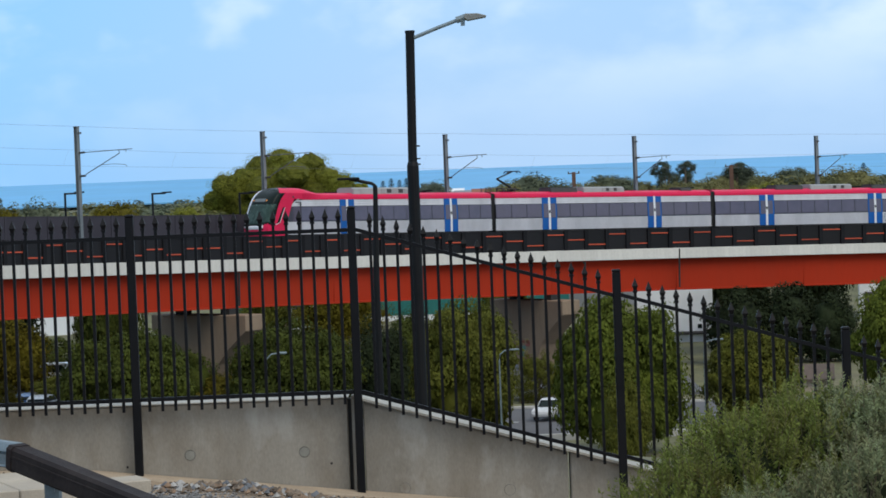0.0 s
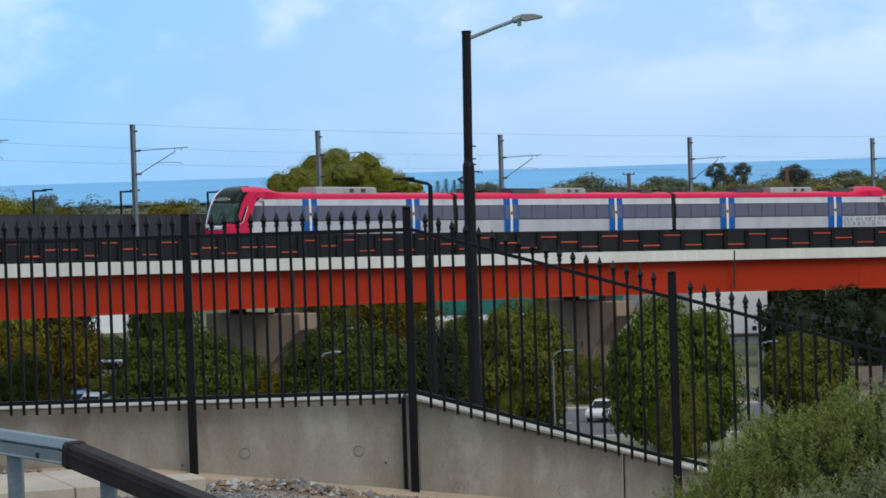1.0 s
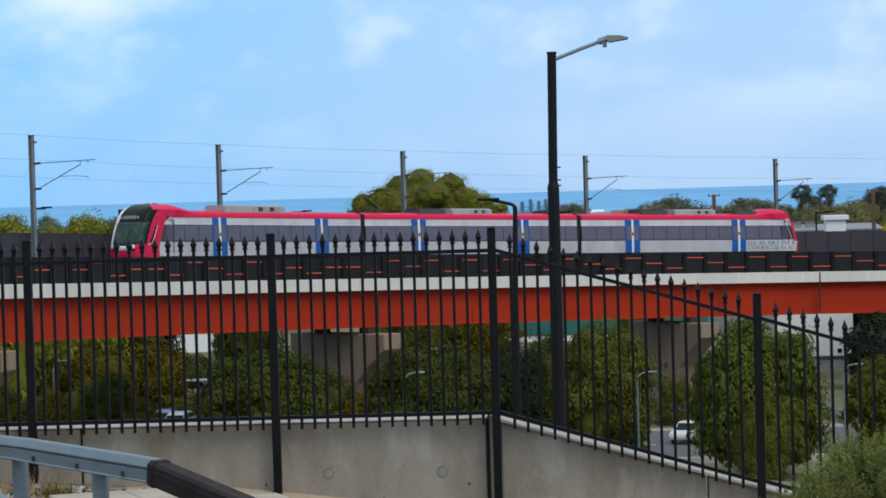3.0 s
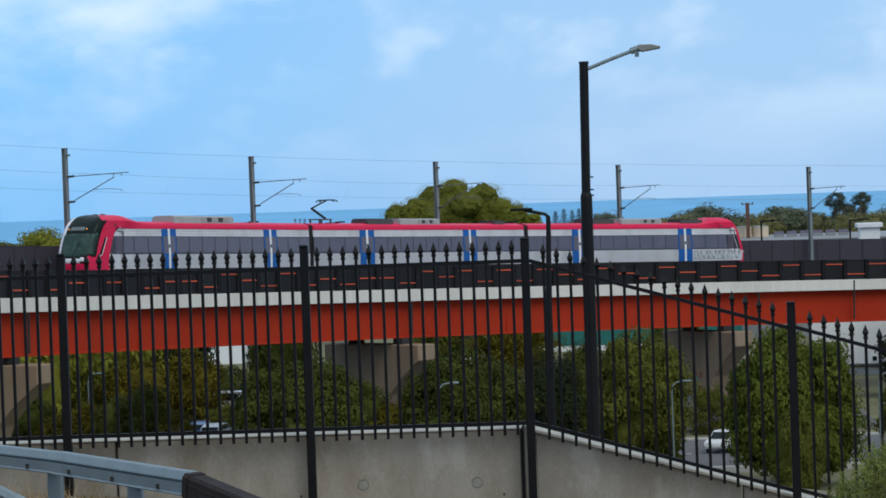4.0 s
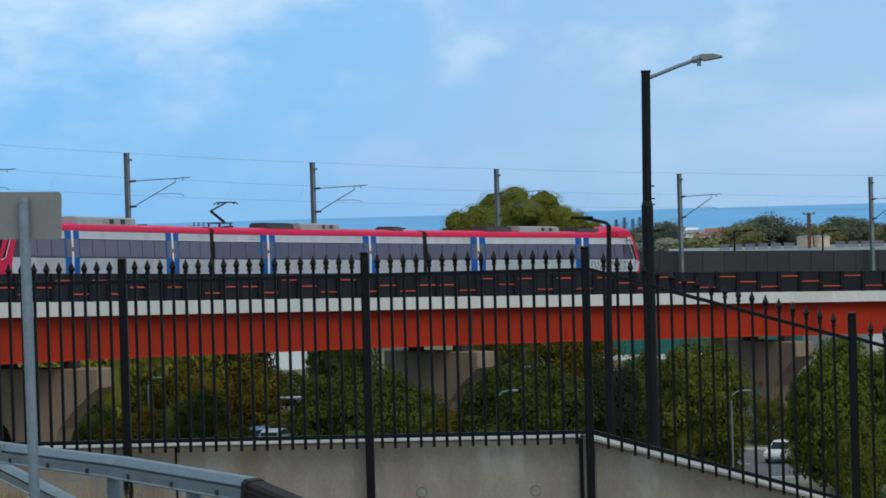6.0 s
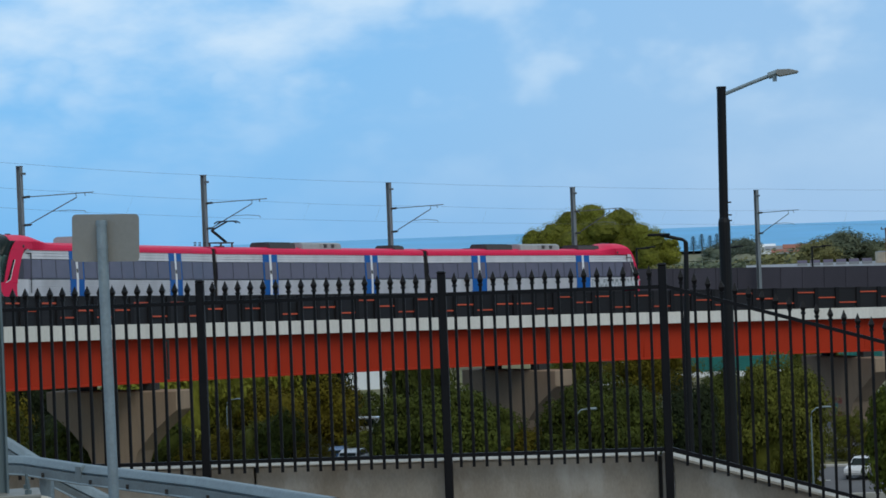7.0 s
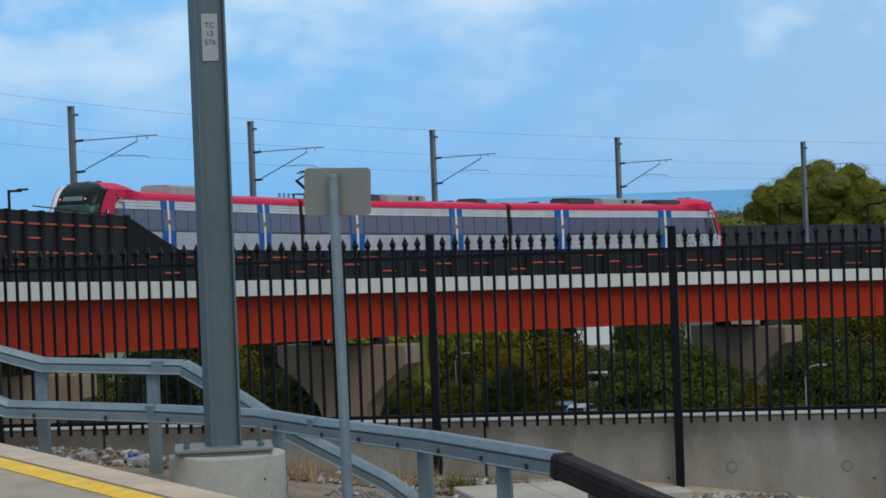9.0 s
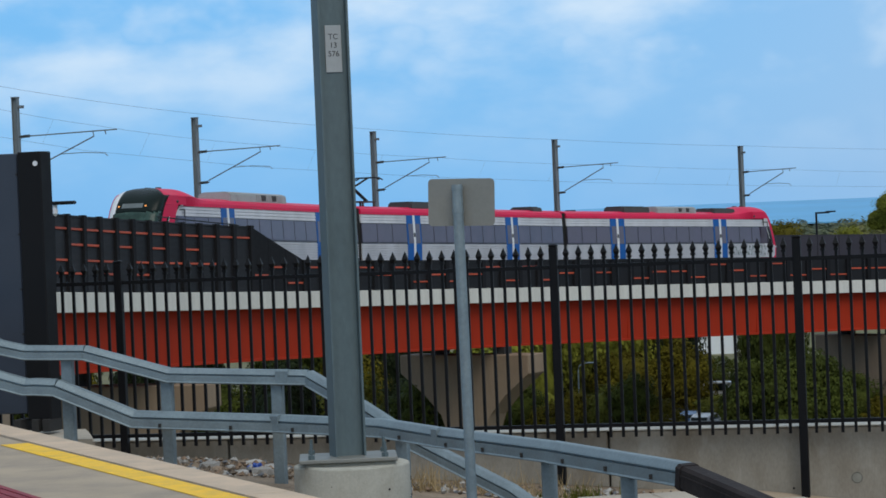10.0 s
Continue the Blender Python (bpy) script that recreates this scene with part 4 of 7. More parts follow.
def build_guard_rail():
    g = thing("guard_rail", Matrix.Translation((-7.6, 24.6, -1.2)), "galvanised steel guard rail with stepped upper and lower rails", "guard rail")
    at = g.location.copy()

    def rail(pts, label, name="rail", w=0.10, h=0.14):
        bm = fresh()
        rail_section(bm, pts, w, h)
        return part(name, bm, M_GALV, g, label, away=at)
    up = [(-12.2, 25.4, 1.00), (-10.394, 25.0, 0.411), (-10.138, 25.0, 0.352), (-9.94, 25.0, 0.345), (-9.54, 25.0, 0.334), (-8.702, 25.0, 0.098), (-7.594, 25.0, 0.052), (-7.348, 25.0, 0.042), (-6.70, 24.6, -0.25), (-6.168, 24.3, -0.53), (-5.197, 23.8, -0.932), (-4.6, 23.5, -1.3)]
    low = [(-12.0, 25.1, 0.66), (-10.367, 24.9, 0.103), (-10.112, 24.9, 0.03), (-10.0, 24.9, 0.03), (-9.80, 24.9, 0.016), (-9.014, 24.85, -0.296), (-7.551, 24.6, -0.346), (-6.296, 23.7, -0.340), (-5.62, 22.9, -0.358), (-4.297, 21.2, -0.346), (-3.013, 19.57, -0.376)]
    rail(up[:5], "")
    rail(up[4:8], "")
    rail(up[7:], "")
    rail(low[:5], "", h=0.165)
    rail(low[4:8], "", h=0.165)
    rail(low[7:10], "", h=0.165)
    rail(low[9:], "", h=0.172)
    # splice sleeves with bolts
    for p, q in ((low[8], low[9]), (up[6], up[7]), (low[6], low[7])):
        c = Vector(p).lerp(Vector(q), 0.02)
        dr = (Vector(q) - Vector(p)).normalized()
        bm = fresh()
        beam(bm, [c - dr * 0.06, c + dr * 0.06], 0.106, 0.145 if p in up else 0.17)
        part("sleeve", bm, M_GALV, g, "bolted joint sleeve", away=at)
    for x, y, zt in ((-11.5, 25.3, 0.72), (-9.739, 25.06, 0.38), (-8.75, 25.06, 0.14), (-7.665, 25.06, 0.10), (-6.12, 23.66, -0.38), (-4.37, 21.42, -0.38), (-3.55, 20.3, -0.38), (-2.74, 19.36, -0.52)):
        bm = fresh()
        zb = ground_z(x, y) - 0.15
        box(bm, x - 0.056, x + 0.056, y - 0.045, y + 0.045, zb, zt, bevel=0.01)
        part("post", bm, M_GALV, g, "square galvanised post", away=at)
        bm = fresh()
        box(bm, x - 0.02, x + 0.02, y - 0.085, y - 0.05, zt - 0.09, zt - 0.05)
        part("bolt", bm, M_GALV, g, away=at)
    # small dark clips under the lower rail's face
    for a, b in zip(low[5:], low[6:]):
        a, b = Vector(a), Vector(b)
        n = max(1, round((b - a).length / 0.8))
        for k in range(n):
            c = a.lerp(b, (k + 0.4) / n)
            q = (b - a).normalized().cross(Vector((0, 0, 1))).normalized()
            bm = fresh()
            p = c + q * 0.055
            box(bm, p.x - 0.012, p.x + 0.012, p.y - 0.012, p.y + 0.012, p.z - 0.062, p.z - 0.028)
            part("clip", bm, M_UNDER, g, "small dark clip", away=at)
    bm = fresh()
    end = [(-3.018, 19.575, -0.386), (-2.95, 19.49, -0.402), (-1.75, 18.0, -0.688), (-0.508, 16.4, -0.977), (0.6, 15.0, -1.25)]
    beam(bm, end, 0.155, 0.175)
    a, b = Vector(end[0]), Vector(end[1])
    sleeve_lip = [Vector(p) + Vector((0, 0, 0.022)) for p in end]
    beam(bm, sleeve_lip, 0.166, 0.016)
    beam(bm, [a, a.lerp(b, 0.55)], 0.170, 0.188)
    part("end_sleeve", bm, M_TIMBER, g, "dark brown sleeved rail end", away=at)


# ---- dark clad screen and the platform's far end ----
def build_screen():
    s = thing("clad_screen", pose(-10.62, 26.3, -0.425, 0, 0, -6), "dark grey clad screen with a black edge frame", "screen")
    bm = fresh()
    box(bm, -3.6, -0.02, -0.05, 0.12, 0.10, 2.71, bevel=0.01)
    part("panel", bm, M_SCREEN, s, "smooth dark grey panel")
    bm = fresh()
    box(bm, 0.0, 0.262, -0.09, 0.14, 0.04, 2.72, bevel=0.01)
    part("edge_frame", bm, M_SCREEN_EDGE, s, "black edge frame")
    for z in (0.35, 0.9, 1.35, 1.9, 2.5):
        bm = fresh()
        tube(bm, [(-0.03, -0.062, z), (-0.03, -0.05, z)], 0.012, 8)
        part("rivet", bm, M_UNDER, s)
    bm = fresh()
    tube(bm, [(0.205, -0.1, 2.6), (0.205, -0.085, 2.6)], 0.026, 14)
    part("plug", bm, M_WHITE, s, "round white plug")
    for x in (-0.1, 0.1, 0.22):
        bm = fresh()
        box(bm, x - 0.04, x + 0.04, -0.14, 0.14, -0.075, 0.05, bevel=0.006)
        part("foot", bm, M_UNDER, s)
    p = thing("plinth", Matrix.Translation((-9.6, 23.6, -1.2)), "rough concrete plinth under the screen and rail post", "plinth")
    bm = fresh()
    prism(bm, [(-4.5, 1.9), (-0.06, 1.9), (-0.62, 3.2), (-4.5, 3.2)], 0, 0.67, "z")
    bmesh.ops.bevel(bm, geom=bm.edges[:], offset=0.025, segments=2, affect="EDGES")
    part("block", bm, M_SLAB, p)


def build_screen_lamp():
    """A lamp on a pole behind the screen, with a small white dome under its arm."""
    l = thing("street_lamp", Matrix.Translation((-16.1, 40.0, ground_z(-16.1, 40) - 0.1)), "black lamp arm with a white dome camera behind the screen", "street lamp")
    z = 1.85 - l.location.z
    bm = fresh()
    tube(bm, [(0, 0, 0), (0, 0, z + 0.1)], 0.06, 12)
    part("pole", bm, M_LAMP_BLACK, l)
    bm = fresh()
    tube(bm, [(0, 0, z), (0.45, 0, z + 0.005)], 0.022, 10)
    part("arm", bm, M_LAMP_BLACK, l)
    bm = fresh()
    box(bm, 0.42, 0.80, -0.08, 0.08, z - 0.02, z + 0.035, bevel=0.018)
    part("lamp_head", bm, M_LAMP_BLACK, l)
    bm = fresh()
    box(bm, 0.26, 0.36, -0.05, 0.05, z - 0.03, z + 0.05, bevel=0.01)
    part("bracket", bm, M_GALV, l)
    bm = fresh()
    tube(bm, [(0.475, 0, z - 0.02), (0.475, 0, z - 0.09)], 0.035, 12)
    tube(bm, [(0.475, 0, z - 0.09), (0.475, 0, z - 0.15), (0.475, 0, z - 0.19)], [0.045, 0.042, 0.012], 12)
    part("dome", bm, M_WHITE, l, "small white dome")


def build_valve_box():
    """A low black cover on the gravel beside the shrubs."""
    x, y = 1.13, 28.45
    v = thing("valve_box", Matrix.Translation((x, y, ground_z(x, y))), "low black plastic valve box on the gravel", "valve box")
    bm = fresh()
    box(bm, -0.20, 0.20, -0.15, 0.15, -0.05, 0.10, bevel=0.012)
    part("body", bm, M_LAMP_BLACK, v)
    bm = fresh()
    box(bm, -0.215, 0.215, -0.165, 0.165, 0.10, 0.125, bevel=0.008)
    part("lid", bm, M_BLACK, v)


build_near_mast()
build_valve_box()
build_screen_lamp()
build_sign()
build_guard_rail()
build_screen()


# ---- black street lamps ----
def build_lamps():
    l = thing("street_lamp", Matrix.Translation((-0.345, 40.0, ground_z(-0.4, 40) - 0.1)), "tall black stepped street lamp with a galvanised arm", "street lamp")
    z = l.location.z
    bm = fresh()
    tube(bm, [(0, 0, 0), (0, 0, 1.5 - z)], 0.086, 14)
    tube(bm, [(0, 0, 1.5 - z), (0, 0, 1.56 - z)], [0.086, 0.07], 14)
    tube(bm, [(0, 0, 1.56 - z), (0.03, 0, 3.4 - z)], 0.066, 14)
    part("pole", bm, M_LAMP_BLACK, l)
    bm = fresh()
    tube(bm, [(0.03, 0, 3.395 - z), (0.03, 0, 3.43 - z)], 0.072, 14)
    part("cap", bm, M_LAMP_BLACK, l)
    for h in (1.52, 1.6, 1.78):
        bm = fresh()
        tube(bm, [(0.05, 0, h - z), (0.11, -0.02, h - z)], 0.012, 6)
        part("fitting", bm, M_UNDER, l)
    bm = fresh()
    tube(bm, [(0.06, 0, 3.315 - z), (0.42, 0, 3.45 - z), (0.74, 0, 3.56 - z)], 0.028, 10)
    part("arm", bm, M_GALV, l, "grey galvanised arm")
    bm = fresh()
    tube(bm, [(0.70, 0, 3.55 - z), (0.86, 0, 3.60 - z)], 0.05, 10)
    box(bm, 0.76, 0.82, -0.04, 0.04, 3.47 - z, 3.60 - z)
    part("spigot", bm, M_GALV, l)
    bm = fresh()
    prism(bm, [(0.80, 3.575 - z), (0.86, 3.535 - z), (1.12, 3.575 - z), (1.13, 3.60 - z), (1.0, 3.635 - z), (0.82, 3.635 - z)], -0.12, 0.12, "y")
    bmesh.ops.bevel(bm, geom=bm.edges[:], offset=0.008, segments=1, affect="EDGES")
    part("lamp_head", bm, M_ALU, l, "flat grey lamp head")
    l = thing("street_lamp", Matrix.Translation((-1.75, 75.0, ground_z(-1.7, 75) - 0.1)), "dark lamp post with a swept arm behind the fence", "street lamp")
    z = l.location.z
    bm = fresh()
    tube(bm, [(-0.02, 0, 0), (0.0, 0, -1.5 - z), (0.06, 0, 0.7 - z), (0.06, 0, 0.92 - z)], [0.11, 0.09, 0.065, 0.065], 10)
    part("pole", bm, M_LAMP_BLACK, l)
    bm = fresh()
    tube(bm, [(0.08, 0, 0.90 - z), (-0.02, 0, 0.985 - z), (-0.62, 0, 1.13 - z)], 0.045, 8)
    part("arm", bm, M_LAMP_BLACK, l)
    bm = fresh()
    box(bm, -0.95, -0.35, -0.12, 0.12, 1.10 - z, 1.17 - z, Matrix.Rotation(0.0, 4, "Y"), 0.02)
    part("lamp_head", bm, M_LAMP_BLACK, l)


build_lamps()

# ---- train ----
HALF, Z_SKIRT, Z_SILL, Z_HEAD, Z_CANT, Z_ROOF = 1.48, 0.60, 1.62, 2.87, 3.40, 3.82


def ribbed(z0, z1, n, y, depth, y1):
    """A side's outer line from z0 to z1 with n shallow ribs, and back along the inside."""
    pts = []
    for k in range(n):
        a, b = z0 + (z1 - z0) * k / n, z0 + (z1 - z0) * (k + 1) / n
        p, q = y + (y1 - y) * k / n, y + (y1 - y) * (k + 1) / n
        pts += [(p, a + 0.004), (q, b - 0.065), (q - depth, b - 0.055), (q - depth, b - 0.006)]
    pts = [(y - 0.10, z0)] + pts + [(y1 - 0.10, z1)]
    return pts


def sided(bm, prof, x0, x1, side):
    prism(bm, [(side * u, v) for u, v in prof], x0, x1, "x")


def front_depth(y, z, rake=1.0):
    """How far the moulded front lies behind its foremost point."""
    k = min(1.0, abs(y) / 1.46)
    up = max(0.0, z - 1.25)
    return 0.28 * k ** 5 + rake * (0.22 * up + 0.30 * (up / 2.25) ** 2 + 0.35 * (up / 2.75) ** 8) + 0.35 * max(0.0, 0.9 - z) ** 2


def build_cab(car, tip, back, x0):
    """The moulded driver's cab. tip: its foremost x; back: +1 if the car lies at larger x than the tip, else -1."""
    ny, nz = 30, 36
    rake, rim, crest, fall = (1.0, 2.0, 4.0, 6.6) if back > 0 else (1.0, 0.30, 3.2, 5.2)
    depth = lambda y, z: front_depth(y, z, rake)
    ys = [-1.46 + 2.92 * i / ny for i in range(ny + 1)]

    def point(i, j):
        y = ys[i]
        zt = 4.36 - 0.42 * (abs(y) / 1.46) ** 3
        z = 0.48 + (zt - 0.48) * j / nz
        return Vector((tip + back * depth(y, z), y, z))
    groups = {"shell": [], "mask": [], "windscreen": [], "trim": []}
    for i in range(ny):
        for j in range(nz):
            q = [point(i, j), point(i + 1, j), point(i + 1, j + 1), point(i, j + 1)]
            c = sum(q, Vector()) / 4
            edge = 1.04 - 0.05 * max(0, c.z - 2.6)
            kind = "shell"
            sill = 1.42 - 0.10 * (1 - (c.y / 1.04) ** 2)
            # the dark glass wraps round the leading cab's platform-side corner
            near = 1.5 if back > 0 and c.y < 0 else edge
            if abs(c.y) < near and c.z > sill:
                kind = "windscreen" if abs(c.y) < near - 0.08 and sill + 0.12 < c.z < 3.05 else "mask"
            elif (0 < c.y < edge + 0.34 and c.z > sill - 0.3) or (abs(c.y) < edge and c.z > sill - 0.32):
                kind = "trim"
            groups[kind].append(q)
    base = tip + back * crest
    roof_end = tip + back * fall
    body = x0
    for s in (-1, 1):
        i = 0 if s < 0 else ny
        for j in range(nz):
            a, b = point(i, j), point(i, j + 1)
            wrap = [("windscreen" if 1.5 < a.z < 3.0 else "mask", 0.35), ("mask", 0.6)] if back > 0 and s < 0 and a.z > 1.4 else []
            for kind, far in wrap:
                start = 0.0 if far < 0.5 else 0.35
                a, b = point(i, j), point(i, j + 1)
                c, d = (Vector((p.x + back * far, s * (1.46 + 0.02 * far / rim), p.z)) for p in (b, a))
                a, b = (Vector((p.x + back * start, s * (1.46 + 0.02 * start / rim), p.z)) for p in (a, b))
                groups[kind].append([a, b, c, d])
                a, b = d, c
            low = b.z < Z_CANT + 0.1
            end = [point(i, j).x + back * rim, point(i, j + 1).x + back * rim] if low else [base, base]
            groups["shell"].append([a, b, Vector((end[1], s * HALF, b.z)), Vector((end[0], s * HALF, a.z))])
        # the car's side runs on to the moulded rim
        for za, zb, mat, nm in ((Z_SKIRT, Z_SILL, M_SILVER, "cab_lower_side"), (Z_SILL, Z_HEAD, M_BAND, "cab_window_band"), (Z_HEAD, Z_CANT + 0.06, M_SILVER, "cab_upper_side")):
            bm = fresh()
            zs = [za + (zb - za) * k / 5 for k in range(6)]
            # the upper corner is rounded off
            cut = 0.55 if zb > Z_CANT and back > 0 else 0.0
            edge_line = [(tip + back * (depth(1.46, z) + rim - 0.02 + cut * ((z - za) / (zb - za)) ** 2.5), z) for z in zs]
            prism(bm, edge_line + [(body + back * 0.02, zb), (body + back * 0.02, za)], s * (HALF - 0.05), s * (HALF + 0.004), "y")
            part(nm, bm, mat, car)
    for i in range(ny):
        a, b = point(i, nz), point(i + 1, nz)
        steps = 8
        flat = lambda p: Vector((base, p.y * 1.0137, p.z))
        prev = (flat(a), flat(b))
        groups["shell"].append([a, b, prev[1], prev[0]])
        for k in range(1, steps + 1):
            f = k / steps
            e = f * f * (3 - 2 * f)
            r = lambda p: Vector((base + (roof_end - base) * f, p.y * (1.0137 - 0.117 * e), p.z + (Z_ROOF + 0.10 * (1 - (p.y / 1.46) ** 2) - 0.07 * (p.y / 1.46) ** 6 - p.z) * e))
            cur = (r(a), r(b))
            if i in (0, ny - 1):
                o = 0 if i == 0 else 1
                groups["shell"].append([prev[o], cur[o], Vector((cur[o].x, math.copysign(HALF - 0.085, cur[o].y), Z_CANT)), Vector((prev[o].x, math.copysign(HALF - 0.085, prev[o].y), Z_CANT))])
            groups["shell"].append([prev[0], prev[1], cur[1], cur[0]])
            prev = cur
    mats = {"shell": (M_PINK, "crimson moulded cab shell"), "mask": (M_SCREENGLASS, "black glass surround"), "windscreen": (M_CABPANE, "greenish raked windscreen"), "trim": (M_WHITE, "white surround")}
    for kind, quads in groups.items():
        bm = fresh()
        for q in quads:
            bm.faces.new([bm.verts.new(p) for p in q])
        bmesh.ops.remove_doubles(bm, verts=bm.verts[:], dist=0.001)
        bmesh.ops.recalc_face_normals(bm, faces=bm.faces[:])
        bmesh.ops.solidify(bm, geom=bm.faces[:], thickness=0.03)
        part(kind, bm, mats[kind][0], car, mats[kind][1], smooth=kind != "shell")

    def stuck(name, y0, y1, z0, z1, mat, label, out=0.02):
        bm = fresh()
        vs = [bm.verts.new((tip + back * (depth(y, z) - out), y, z)) for y, z in ((y0, z0), (y1, z0), (y1, z1), (y0, z1))]
        f = bm.faces.new(vs)
        bmesh.ops.recalc_face_normals(bm, faces=bm.faces[:])
        bmesh.ops.solidify(bm, geom=bm.faces[:], thickness=0.015)
        part(name, bm, mat, car, label)
    stuck("destination_box", -0.62, 0.62, 3.28, 3.52, M_DISPLAY, "grey unlit destination display")
    for s in (-1, 1):
        stuck("marker_lamp", s * 0.80 - 0.04, s * 0.80 + 0.04, 3.34, 3.41, M_HEADLAMP if back > 0 else M_DARKKIT, "small amber marker lamp" if back > 0 else "small unlit marker lamp", 0.03)
        stuck("headlamp", s * 0.95 - 0.16, s * 0.95 + 0.16, 1.02, 1.14, M_SCREENGLASS, "dark headlamp", 0.02)
        # cab side window and grab rail
        bm = fresh()
        off = 0.6 if back > 0 else 0.0
        prism(bm, [(tip + back * (q + off), z) for q, z in ((depth(1.46, 1.5) + 0.28, 1.5), (depth(1.46, 1.62) + 0.56, 1.62), (depth(1.46, 2.8) + 0.70, 2.8), (depth(1.46, 2.8) + 0.50, 2.8))], s * 1.482, s * 1.492, "y")
        part("cab_side_window", bm, M_SCREENGLASS, car, "slim dark cab side window")
        bm = fresh()
        tube(bm, [(tip + back * (depth(1.46, 1.5) + off + 0.15), s * 1.485, 1.42), (tip + back * (depth(1.46, 1.62) + off + 0.56), s * 1.485, 1.58), (tip + back * (depth(1.46, 2.8) + off + 0.70), s * 1.485, 2.8)], 0.028, 6)
        part("window_trim", bm, M_WHITE, car, "thin white line round the cab side window")
    for y in (-0.35, 0.3):
        bm = fresh()
        x = tip + back * 3.0
        box(bm, x - 0.2, x + 0.2, y - 0.1, y + 0.1, 4.22, 4.42, bevel=0.03)
        part("horn_fairing", bm, M_DARKKIT, car)
    for s in (-1, 1):
        bm = fresh()
        bmesh.ops.create_uvsphere(bm, u_segments=12, v_segments=8, radius=0.09, matrix=Matrix.Translation((tip + back * 3.0, s * 1.46, 3.62)))
        part("camera_pod", bm, M_DARKKIT, car, "small dark camera pod", smooth=True)
    bm = fresh()
    tube(bm, [(tip + back * (depth(-0.1, 1.6) - 0.03), -0.1, 1.6), (tip + back * (depth(-0.55, 2.5) - 0.04), -0.55, 2.5)], 0.02, 6)
    part("wiper", bm, M_BLACK, car)
    bm = fresh()
    x0, x1 = sorted((tip + back * 0.4, tip + back * 1.7))
    box(bm, x0, x1, -1.2, 1.2, 0.25, 0.5, bevel=0.04)
    part("coupler_skirt", bm, M_UNDER, car, "dark skirt")


def build_bogie(car, x):
    b = new("bogie")
    b.parent = car
    b.location = (x, 0, 0)
    b["label"] = "dark steel bogie"
    bm = fresh()
    for s in (-1, 1):
        box(bm, -1.7, 1.7, s * 1.05 - 0.09, s * 1.05 + 0.09, 0.35, 0.62, bevel=0.03)
    box(bm, -0.3, 0.3, -1.0, 1.0, 0.4, 0.66)
    part("frame", bm, M_UNDER, b)
    for wx in (-1.2, 1.2):
        for s in (-1, 1):
            bm = fresh()
            tube(bm, [(wx, s * 0.74, 0.44), (wx, s * 0.87, 0.44)], 0.44, 16)
            part("wheel", bm, M_RAIL, b)


